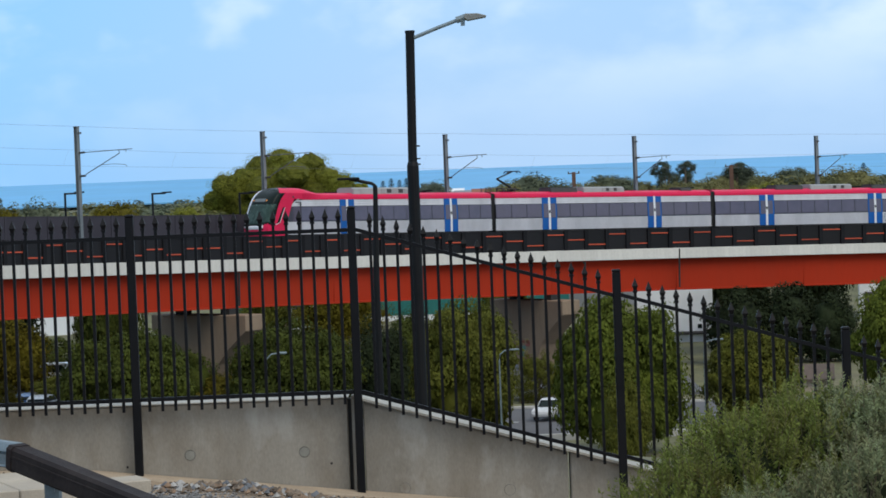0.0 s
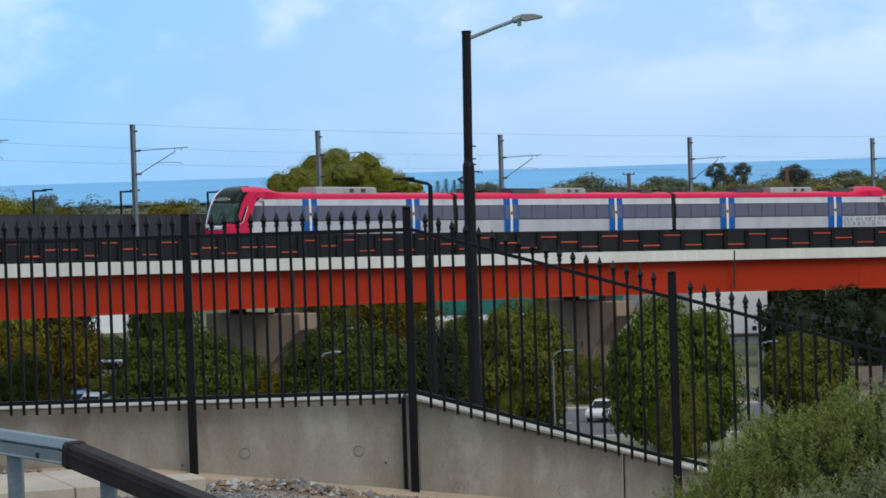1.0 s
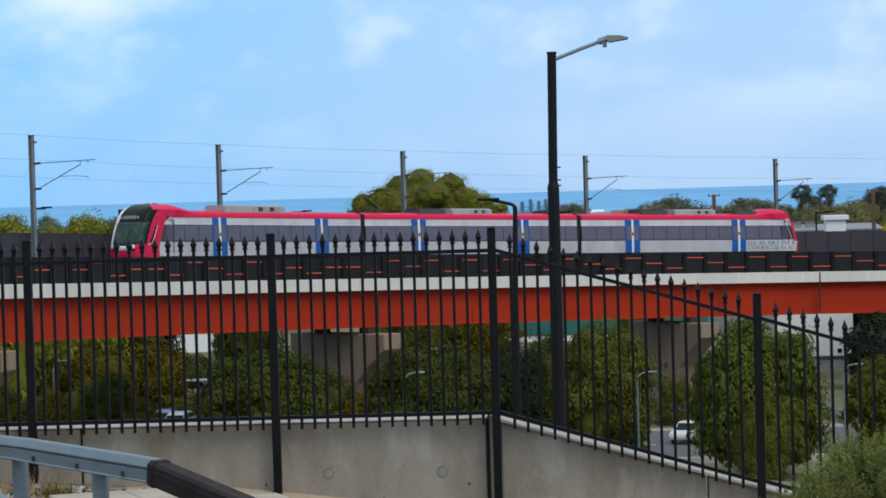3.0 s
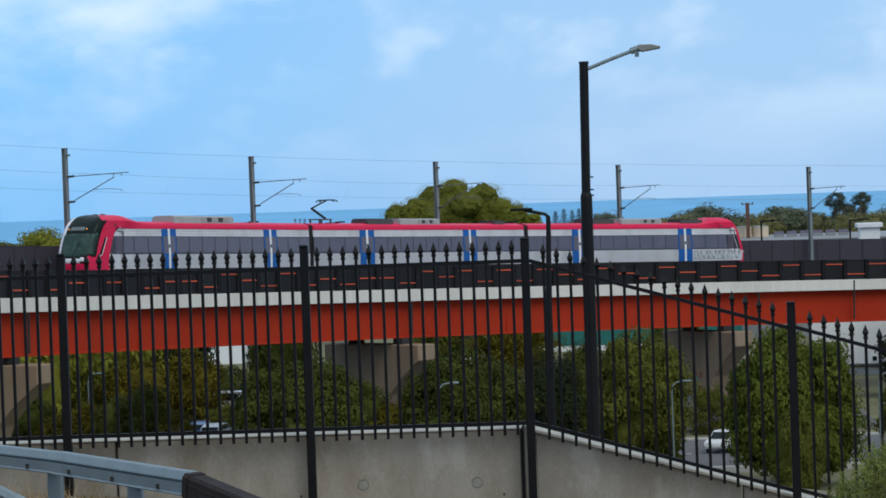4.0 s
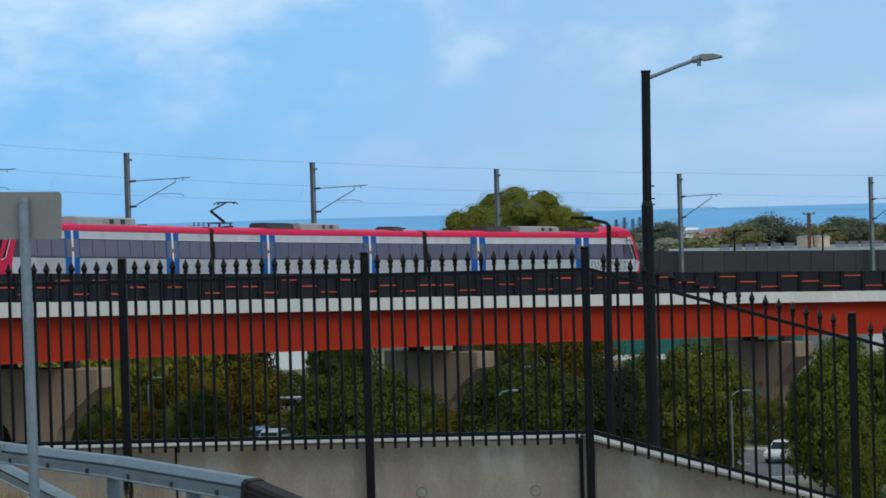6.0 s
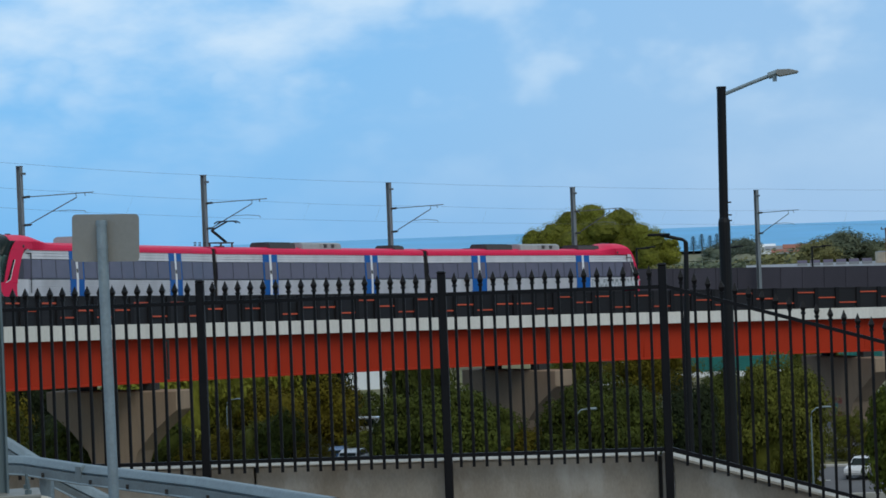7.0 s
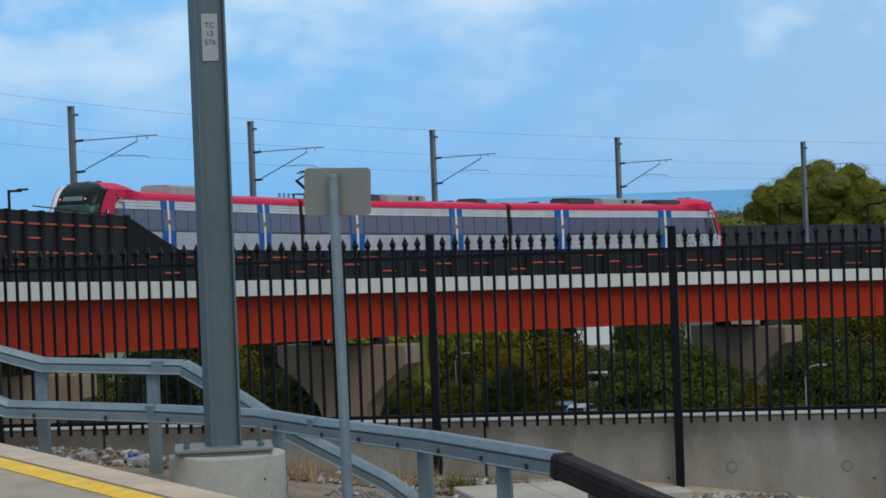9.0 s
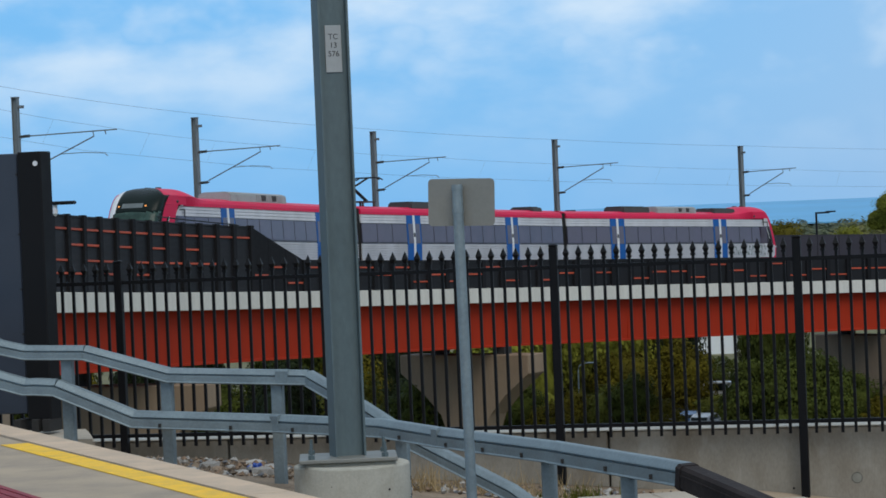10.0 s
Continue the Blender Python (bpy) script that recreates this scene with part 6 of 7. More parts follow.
for k in range(11):
    tree(*ahead(-24.0 + 1.42 * k, 224 + (k * 7) % 11 + (14 if k > 8 else 0)), -9.2 - (k * 5) % 3, 6.4, ((M_LEAF_PINE, M_LEAF_OLIVE, M_LEAF_BROWN, M_LEAF_GREEN) if k > 7 else (M_LEAF_GREEN, M_LEAF_DARK, M_LEAF_BROWN, M_LEAF_DARK))[(k * 3) % 4],
         "bushy tree at the edge of the car park", "back", k, k * 1.7)
for k in range(6, 9):
    tree(*ahead(-25.0 + 1.35 * k, 178 + (k * 5) % 9 * 2), -8.6 - (k * 4) % 3 * 0.7, 6.2, (M_LEAF_DARK, M_LEAF_GREEN, M_LEAF_OLIVE)[(k * 2) % 3],
         "dense tree in the shade of the viaduct", "back", k, k * 1.1)
for k in range(5):
    tree(*ahead(-12.9 + 1.05 * k, 244 + (k * 3) % 5), -9.0 - (k * 2) % 3 * 0.8, 6.0, (M_LEAF_PINE, M_LEAF_BROWN, M_LEAF_OLIVE)[k % 3],
         "leafy tree filling the gap under the viaduct", "back", k + 1, k * 1.4)
# undergrowth along the edge of the car park, down to the ground
for k in range(19):
    bearing = -13.6 + 0.56 * k
    if -8.9 < bearing < -7.7:
        continue
    tree(*ahead(bearing, (210.5 + (k * 7) % 4) / math.cos(radians(bearing))), -13.9 + 0.7 * ((k * 5) % 4), 4.4, (M_LEAF_BROWN, M_LEAF_GREEN, M_LEAF_OLIVE, M_LEAF_BROWN)[(k * 3) % 4],
         "low bushy tree with leaves down to the ground", "back", k, k * 1.1)
# tall trees that stand above the train
GREAT = [(0.3, 2.2, 1.21), (-2.0, 1.3, 1.58), (3.5, 1.4, 1.52), (1.6, 0.5, 1.82), (-5.4, -0.4, 1.33), (-3.7, 0.1, 1.33), (-6.6, -2.0, 1.33), (-4.5, -2.4, 1.7), (-1.5, -1.0, 1.82), (5.3, -0.1, 1.33), (6.9, -0.8, 1.21), (8.5, -1.6, 0.79), (4.0, -1.8, 1.82), (0.6, -1.7, 1.82), (-2.8, -3.4, 1.7), (2.1, -3.6, 1.7), (6.2, -2.5, 1.33), (8.5, -2.6, 0.85)]


def build_great_tree():
    """The spreading tree behind the railway, its crown piled up from rounded masses."""
    x, y = -17.1, 300.0
    base = ground_z(x, y)
    t = thing("tree", Matrix.Translation((x, y, base)), "great spreading olive-green tree behind the railway", "tree", "street trees")
    rnd = random.Random(6)
    masses = [(dx, rnd.uniform(-2.5, 2.5) + (1.5 if z > 1 else -1.5), z - base, r * 1.5, r * 1.6, r * 1.18) for dx, z, r in GREAT]
    low = [(rnd.uniform(-7.5, 8.5), rnd.uniform(-4, 4), -5.2 - base + rnd.uniform(-2, 1), 2.4, 2.4, 1.9) for k in range(12)]
    inner = [(rnd.uniform(-5.5, 6.5), rnd.uniform(0.0, 2.5), -base + rnd.uniform(-3.2, -0.6), 2.3, 2.3, 1.5) for k in range(16)]
    inner += [(dx, 1.0, z - base, 2.2, 2.2, 1.6) for dx, z in ((-2.2, -0.2), (0.2, 0.4), (2.2, 0.2), (4.2, -0.6), (-4.2, -1.6))]
    link("crown", quads_mesh("crown", lobed_quads(31, masses + low + inner, 36, 130, 0.20, -0.95)), M_LEAF_PINE, t, "olive crown of rounded masses")
    # solid cores in a darker olive: the crown's inner shade, put into colour
    bm = fresh()
    for mx, my, mz, rx, ry, rz in masses + low + inner:
        bmesh.ops.create_icosphere(bm, subdivisions=3, radius=1, matrix=Matrix.Translation((mx, my, mz)) @ Matrix.Diagonal((rx * 0.66, ry * 0.66, rz * 0.66, 1)))
    for v in bm.verts:
        v.co += Vector((noise.noise(v.co * 1.6), noise.noise(v.co * 1.6 + Vector((9, 0, 0))), noise.noise(v.co * 1.6 + Vector((0, 9, 0))))) * 0.5
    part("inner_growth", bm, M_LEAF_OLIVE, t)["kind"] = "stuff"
    bm = fresh()
    wood(bm, 15.0, 0.45, 7.0, 3, 8.0)
    part("trunk", bm, M_BARK, t, smooth=True)


build_great_tree()
for az, dist, ztop, w, seed, sq in ((4.55, 440, -0.05, 3.4, 0, 1.4), (4.68, 444, -1.7, 3.6, 2, 1.6), (5.08, 440, -0.2, 3.2, 1, 1.1), (5.0, 446, -1.5, 3.4, 0, 1.6), (6.12, 440, -0.7, 5.0, 1, 1.6)):
    tree(*ahead(az, dist), ztop, w, M_LEAF_HAZE_GUM, "tall dark gum with a flat crown on the skyline", "back", seed, seed * 2.0, squat=sq)
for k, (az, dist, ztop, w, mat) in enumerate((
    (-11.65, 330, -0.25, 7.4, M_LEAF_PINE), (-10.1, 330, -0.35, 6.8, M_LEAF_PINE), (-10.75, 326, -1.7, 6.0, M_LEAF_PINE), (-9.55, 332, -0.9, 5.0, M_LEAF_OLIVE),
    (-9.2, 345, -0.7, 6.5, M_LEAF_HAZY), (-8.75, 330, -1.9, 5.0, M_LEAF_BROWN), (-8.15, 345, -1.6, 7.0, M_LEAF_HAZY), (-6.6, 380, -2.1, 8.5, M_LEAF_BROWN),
    (-5.2, 360, -3.0, 5.5, M_LEAF_PINE), (-10.8, 600, -2.4, 6.0, M_LEAF_HAZE_FAR), (-12.6, 335, -1.2, 7.0, M_LEAF_OLIVE),
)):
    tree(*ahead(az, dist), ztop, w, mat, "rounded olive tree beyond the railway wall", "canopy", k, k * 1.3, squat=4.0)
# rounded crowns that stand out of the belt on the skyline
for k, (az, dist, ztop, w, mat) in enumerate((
    (1.32, 430, -2.5, 8.0, M_LEAF_HAZE_OLIVE), (1.82, 436, -1.2, 10.0, M_LEAF_HAZY), (2.42, 440, -2.6, 8.0, M_LEAF_HAZY), (3.05, 428, -2.6, 7.5, M_LEAF_HAZE_OLIVE),
    (3.5, 432, -1.7, 9.5, M_LEAF_HAZY), (4.05, 445, -2.9, 8.0, M_LEAF_HAZE_OLIVE), (4.85, 405, -2.7, 7.0, M_LEAF_HAZE_OLIVE), (5.32, 402, -2.7, 8.0, M_LEAF_HAZE_OLIVE),
    (6.15, 446, -1.4, 8.0, M_LEAF_HAZY), (5.72, 436, -2.4, 7.0, M_LEAF_HAZE_OLIVE), (6.65, 430, -2.6, 8.0, M_LEAF_HAZE_OLIVE), (6.6, 380, -3.0, 5.5, M_LEAF_PINE), (7.22, 430, -1.6, 8.0, M_LEAF_HAZY),
    (7.72, 428, -2.5, 8.0, M_LEAF_HAZE_OLIVE), (8.3, 400, -1.7, 10.0, M_LEAF_HAZE_OLIVE), (8.9, 405, -3.0, 8.0, M_LEAF_HAZY), (9.6, 410, -2.8, 9.0, M_LEAF_HAZE_OLIVE),
    (-0.15, 600, -3.1, 9.0, M_LEAF_HAZE_FAR), (-0.6, 620, -4.2, 9.0, M_LEAF_HAZE_FAR),
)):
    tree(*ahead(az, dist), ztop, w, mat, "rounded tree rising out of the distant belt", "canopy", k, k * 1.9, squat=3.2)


for az, dist, ztop, w in ((6.46, 330, -3.5, 4.2), (6.85, 334, -4.2, 3.4)):
    tree(*ahead(az, dist), ztop, w, M_LEAF_WATTLE, "yellow flowering wattle beyond the railway wall", "canopy", 2, az, squat=2.6)


def build_woods():
    """The distant tree belt, past counting, with haze in its leaf colours."""
    rng = np.random.default_rng(5)
    for mat, name, keep in ((M_LEAF_HAZE_FAR, "far_woods", 0), (M_LEAF_HAZE_OLIVE, "far_woods", 1), (M_LEAF_HAZY, "far_woods", 2)):
        quads = []
        for k in range(170):
            az = -27 + 40 * (k + rng.uniform(0, 1)) / 170
            dist = rng.uniform(450, 760) if keep == 0 else rng.uniform(390, 560)
            if keep and rng.uniform() < 0.45:
                continue
            x, y = ahead(az, dist)
            # the belt's height against the sea
            rise = -0.61 + 0.05 * math.sin(az * 0.9) + rng.uniform(-0.16, 0.0)
            if -1.8 < az < 1.1:
                rise -= 0.16
            peak = 1.6 + dist * math.tan(radians(rise))
            w = rng.uniform(10, 17)
            hgt = peak + 17.6
            q = crown_quads(int(rng.integers(1e6)), w / 2, w / 2, hgt * 0.5, 22, 32, 1.1, clump_r=0.36, low=-0.3, lump=0.3)
            q[:, :, 2] += peak - hgt * 0.5
            q[:, :, 0] += x
            q[:, :, 1] += y
            quads.append(q)
        me = quads_mesh(name, np.concatenate(quads))
        tagged(link(name, me, mat), "distant belt of olive and grey-green trees with painted haze", "woods", kind="stuff")


build_woods()


def build_far_pines():
    first = None
    for az, dist, top in ((-1.14, 1400, -8.2), (-0.97, 1410, -7.2), (-0.80, 1390, -8.0), (-0.66, 1420, -7.4), (8.64, 1200, -6.7)):
        x, y = ahead(az, dist)
        m = Matrix.Translation((x, y, -17.5))
        h = top + 17.5
        if first:
            copy_thing(first, m).scale = (0.8, 0.8, h / 20)
            continue
        scale0 = h / 20
        first = thing("tree", m, "tall conical Norfolk pine on the skyline", "tree", "skyline pines")
        bm = fresh()
        tube(bm, [(0, 0, -0.4), (0, 0, 19.5)], [0.4, 0.08], 7)
        part("trunk", bm, M_BARK, first)
        rng = np.random.default_rng(8)
        pos, nrm = [], []
        for tier in range(14):
            z = 5 + tier * 1.05
            r = 3.6 * (1 - tier / 15) + 0.3
            for k in range(60):
                a, rr = rng.uniform(0, 6.283), r * rng.uniform(0.1, 1)
                pos.append((rr * math.cos(a), rr * math.sin(a), z + rr * 0.12 + rng.normal() * 0.12))
                nrm.append((rng.normal() * 0.5, rng.normal() * 0.5 - 0.5, 1))
        me = quads_mesh("crown", leaves(rng, np.array(pos), unit(np.array(nrm)), 0.9, 0.5))
        link("crown", me, M_LEAF_DARK, first)
    first.scale = (0.8, 0.8, scale0)


build_far_pines()


# ---- the shrubs on the bank ----
def shrub(name, x, y, blobs, shoots, mat, label, seed, leaf=0.046):
    """blobs: mounds of (dx, dy, z, rx, ry, rz). Shoots of narrow leaves stand out from the mounds."""
    rng = np.random.default_rng(seed)
    base = ground_z(x, y)
    t = thing(name, Matrix.Translation((x, y, base)), label, "shrub", "bank shrubs")
    vol = np.array([b[3] * b[5] for b in blobs])
    pick = rng.choice(len(blobs), shoots, p=vol / vol.sum())
    b = np.array(blobs)[pick]
    d = unit(rng.normal(size=(shoots, 3)) + np.array([0, -0.25, 0.45]))
    d[:, 2] = np.abs(d[:, 2]) * np.where(rng.uniform(size=shoots) < 0.85, 1, -0.5)
    lump = np.array([1 + 0.36 * noise.noise(Vector(v) * 2.6 + Vector((seed + i, 0, 0))) for v, i in zip(d, pick)])
    root = b[:, :3] + d * b[:, 3:6] * (lump * rng.uniform(0.72, 1.0, shoots))[:, None]
    root -= np.array([x, y, base])
    up = unit(d * 0.55 + np.array([0.05, 0, 0.9]) + rng.normal(size=(shoots, 3)) * 0.22)
    length = rng.uniform(0.10, 0.27, shoots)
    per = 30
    f = np.tile(np.linspace(0.05, 1, per), (shoots, 1))
    ax = np.repeat(up, per, 0)
    side = unit(np.cross(ax, rng.normal(size=(shoots * per, 3))))
    cen = np.repeat(root, per, 0) + ax * (f * length[:, None]).reshape(-1, 1)
    way = unit(side * 0.9 + ax * 0.75)
    nrm = unit(np.cross(way, rng.normal(size=way.shape)))
    bb = np.cross(nrm, way)
    ln = (leaf * rng.uniform(0.7, 1.3, len(cen)) * (1.15 - 0.6 * f.ravel()))[:, None]
    wd = ln * 0.15
    q = np.stack([cen, cen + way * ln * 0.5 + bb * wd, cen + way * ln, cen + way * ln * 0.5 - bb * wd], 1)
    link("foliage", quads_mesh("foliage", q), mat, t, "dense narrow leaves")["kind"] = "stuff"
    st = np.stack([root - up * 0.25, root - up * 0.25 + np.array([0.004, 0, 0]), root + up * length[:, None] + np.array([0.002, 0, 0]), root + up * length[:, None]], 1)
    link("stem", quads_mesh("stem", st), M_TWIG, t, "thin brown stems")["kind"] = "stuff"
    # dark mounds added inside the shrub; their colour stands for the inner shade
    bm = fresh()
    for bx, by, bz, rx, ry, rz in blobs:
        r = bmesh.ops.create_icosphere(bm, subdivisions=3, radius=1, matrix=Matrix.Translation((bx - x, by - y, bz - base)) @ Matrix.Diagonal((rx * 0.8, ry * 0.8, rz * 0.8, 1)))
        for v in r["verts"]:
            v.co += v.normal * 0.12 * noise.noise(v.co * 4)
    part("inner_growth", bm, M_LEAF_DARK, t, "dark inner filler, shade put into its colour", smooth=True)["kind"] = "stuff"
    for k in range(6):
        bm = fresh()
        a = k * 1.05
        tube(bm, [(0.1 * math.cos(a), 0.1 * math.sin(a), -0.15), (0.3 * math.cos(a), 0.3 * math.sin(a), 0.3), (0.5 * math.cos(a), 0.5 * math.sin(a), 0.7)], [0.03, 0.02, 0.01], 6)
        part("branch", bm, M_TWIG, t)


shrub("shrub", 2.3, 20.4, [(1.72, 20.0, -1.30, 0.55, 0.7, 0.60), (2.2, 20.3, -1.05, 0.58, 0.7, 0.64), (2.7, 20.5, -0.92, 0.60, 0.7, 0.64), (1.35, 19.6, -1.60, 0.50, 0.6, 0.55)],
      2300, M_LEAF_SILVER, "silvery green bushy shrub on the bank", 21)
shrub("shrub", 3.2, 19.5, [(3.15, 20.3, -0.82, 0.55, 0.6, 0.60), (3.7, 20.2, -0.85, 0.6, 0.6, 0.7), (2.35, 18.9, -1.22, 0.55, 0.6, 0.42), (2.9, 18.8, -1.05, 0.55, 0.6, 0.5), (1.85, 18.6, -1.50, 0.45, 0.5, 0.4)],
      2300, M_LEAF_GREY, "greyish green shrub with woolly leaves", 22)

# ---- buildings beyond the viaduct ----
def building(x, y, w, d, h, turn, wall, roof, label, rows=0, cols=0, pitch=0.0, z0=None, category="building"):
    base = LOW if z0 is None else z0
    t = thing("building", Matrix.Translation((x, y, base)) @ Matrix.Rotation(radians(turn), 4, "Z"), label, category)
    bm = fresh()
    box(bm, -w / 2, w / 2, 0, d, -0.4, h)
    part("wall", bm, wall, t)
    bm = fresh()
    if pitch:
        prism(bm, [(-0.4, h), (d / 2, h + pitch), (d + 0.4, h), (d + 0.4, h - 0.15), (-0.4, h - 0.15)], -w / 2 - 0.4, w / 2 + 0.4, "x")
    else:
        box(bm, -w / 2 - 0.3, w / 2 + 0.3, -0.3, d + 0.3, h, h + 0.5, bevel=0.05)
    part("roof", bm, roof, t)
    for r in range(rows):
        for c in range(cols):
            cw, rh = w / cols, h / (rows + 0.5)
            cx, cz = -w / 2 + (c + 0.5) * cw, (r + 0.6) * rh
            win = new("window")
            win.parent = t
            win.location = (cx, -0.02, cz)
            bm = fresh()
            box(bm, -cw * 0.36, cw * 0.36, -0.06, 0.03, -rh * 0.30, rh * 0.30)
            part("window_frame", bm, M_WHITE, win)
            bm = fresh()
            box(bm, -cw * 0.33, cw * 0.33, -0.075, 0.0, -rh * 0.26, rh * 0.26)
            part("pane", bm, M_GLASS, win)
    return t


M_TEAL = material("teal cladding", (0.02, 0.17, 0.155), 0.5, vary=0.1, scale=0.4)
M_RENDER = material("white rendered wall", (0.80, 0.82, 0.83), 0.8, vary=0.06, scale=0.2, stain=(0.5, 0.5, 0.5), stain_scale=0.3, stain_amount=0.3)
M_BROWNROOF = material("brown tiled roof", (0.13, 0.095, 0.075), 0.85, vary=0.2, scale=1.5)
M_BEIGE = material("cream rendered wall", (0.62, 0.50, 0.37), 0.85, vary=0.12, scale=0.5, grain=0.1, grain_scale=5)
M_GREYROOF = material("grey metal roof", (0.22, 0.225, 0.235), 0.5, vary=0.1, scale=0.3)
M_REDROOF = material("red tiled roof", (0.28, 0.11, 0.07), 0.8, vary=0.15, scale=0.8)

for az, dist, w, d, h, turn, wall, roof, lab, rows, cols, pitch in (
    (10.2, 300, 18.0, 14, 9.0, -8, M_RENDER, M_GREYROOF, "white rendered building behind dark pines", 2, 6, 0.0),
    (-2.9, 320, 8.0, 10, 6.2, 0, M_RENDER, M_GREYROOF, "low white building beyond the viaduct", 1, 3, 0.0),
    (7.3, 210, 3.8, 3, 1.5, -8, M_BEIGE, M_BROWNROOF, "low cream hut with a brown pitched roof", 0, 0, 1.0),
    (-8.05, 330, 5.0, 10, 9.6, 0, M_RENDER, M_GREYROOF, "white building seen between trees", 0, 0, 0.0),
    (3.05, 345, 37.0, 20, 12.0, 0, M_GREYROOF, M_GREYROOF, "long building with a grey metal roof behind the railway", 0, 0, 0.5),
    (5.22, 300, 2.1, 2.4, 13.9, 0, M_WHITE, M_WHITE, "small white plant cabin on a tall base", 0, 0, 0.0),
    (0.93, 1290, 11.0, 9, 2.6, 0, M_RENDER, M_REDROOF, "far white house with a red roof", 0, 0, 1.7),
    (0.50, 1300, 8.0, 10, 2.2, 0, M_RENDER, M_GREYROOF, "far white house near the sea", 0, 0, 1.5),
    (0.36, 1330, 7.0, 10, 3.2, 0, M_RENDER, M_RENDER, "far white house near the sea", 0, 0, 1.2),
    (1.40, 1280, 9.0, 10, 1.4, 0, M_RENDER, M_GREYROOF, "far white house among trees", 0, 0, 1.4),
    (0.72, 1270, 12.0, 10, 1.2, 0, M_RENDER, M_REDROOF, "far low house with a red roof", 0, 0, 1.3),
):
    building(*ahead(az, dist), w, d, h, turn, wall, roof, lab, rows, cols, pitch)


def build_white_hall():
    """The plain white hall beyond the viaduct, with a dark awning and one small window."""
    t = building(*ahead(4.72, 276), 7.6, 10, 9.0, -4, M_RENDER, M_GREYROOF, "white rendered hall with a plain wall and a dark awning")
    bm = fresh()
    prism(bm, [(-0.6, 0.75), (-0.02, 0.85), (-0.02, 1.05), (-0.6, 0.9)], -3.8, 3.8, "x")
    part("awning", bm, M_UNDER, t, "dark sloping awning")
    bm = fresh()
    box(bm, 2.2, 2.75, -0.05, 0.02, 1.25, 1.8)
    win = part("window", bm, M_WHITE, t)
    bm = fresh()
    box(bm, 2.26, 2.69, -0.06, 0.0, 1.31, 1.74)
    part("pane", bm, M_SCREENGLASS, win)


build_white_hall()


def build_teal_building():
    """A long ribbed teal hall over a white base, under a pale roof edge."""
    x, y = ahead(-0.9, 330)
    t = thing("building", Matrix.Translation((x, y, LOW)), "long ribbed teal building on a white base", "building")
    bm = fresh()
    box(bm, -20, 20, 0, 18, -0.4, 0.62)
    part("base", bm, M_RENDER, t, "white rendered base")
    bm = fresh()
    box(bm, -20, 20, 0.05, 18, 0.62, 3.6)
    part("wall", bm, M_TEAL, t)
    bm = fresh()
    for k in range(81):
        box(bm, -20 + 0.5 * k - 0.07, -20 + 0.5 * k + 0.07, -0.08, 0.05, 0.66, 3.55)
    part("wall_rib", bm, M_TEAL, t)["kind"] = "stuff"
    bm = fresh()
    box(bm, -20.3, 20.3, -0.4, 18.3, 3.6, 4.1, bevel=0.05)
    part("roof", bm, M_RENDER, t, "pale roof edge")


build_teal_building()


def build_roof_tanks():
    """Two squat tanks and a row of skylights on the long grey roof."""
    first = None
    for az in (2.68, 3.02):
        x, y = ahead(az, 352)
        m = Matrix.Translation((x, y, LOW + 11.9))
        if first:
            copy_thing(first, m)
            continue
        first = thing("roof_tank", m, "squat beige tank on a grey metal roof", "tank", "roof tanks")
        bm = fresh()
        tube(bm, [(0, 0, -0.3), (0, 0, 1.75)], 1.0, 18)
        part("drum", bm, M_BEIGE, first)
        bm = fresh()
        tube(bm, [(0, 0, 1.75), (0, 0, 1.85)], [1.06, 0.6], 18)
        part("lid", bm, M_GREYROOF, first, "shallow grey lid")
    first = None
    for k in range(15):
        x, y = ahead(1.05 + 0.26 * k, 350.5)
        m = Matrix.Translation((x, y, LOW + 12.1))
        if 2.5 < 1.05 + 0.26 * k < 3.2:
            continue
        if first:
            copy_thing(first, m)
            continue
        first = thing("roof_skylight", m, "low pale skylight on a metal roof", "skylight", "roof skylights")
        bm = fresh()
        box(bm, -0.62, 0.62, -0.3, 0.5, -0.2, 0.5)
        part("kerb", bm, M_GREYROOF, first)
        bm = fresh()
        prism(bm, [(-0.3, 0.5), (0.1, 0.86), (0.5, 0.5)], -0.6, 0.6, "x")
        part("glazing", bm, M_GLASS, first, "grey glazing")


build_roof_tanks()


def build_utility_poles():
    first = None
    for az, dist, top in ((2.77, 350, -0.76), (5.98, 340, -0.55)):
        x, y = ahead(az, dist)
        m = Matrix.Translation((x, y, LOW))
        if first:
            copy_thing(first, m).scale = (1, 1, (top - LOW) / 18.0)
            continue
        first = thing("utility_pole", m, "brown steel and concrete utility pole", "utility pole", "utility poles")
        bm = fresh()
        box(bm, -0.23, 0.23, -0.16, 0.16, -0.4, 18.0)
        part("pole", bm, material("rusty pole", (0.11, 0.055, 0.035), 0.8, vary=0.2), first)
        bm = fresh()
        box(bm, -0.75, 0.75, -0.06, 0.06, 17.75, 17.87)
        for x_ in (-0.65, 0.65):
            box(bm, x_ - 0.07, x_ + 0.07, -0.07, 0.07, 17.87, 18.1)
        part("crossarm", bm, M_BARK, first)
    first.scale = (1, 1, (-0.76 - LOW) / 18.0)


build_utility_poles()


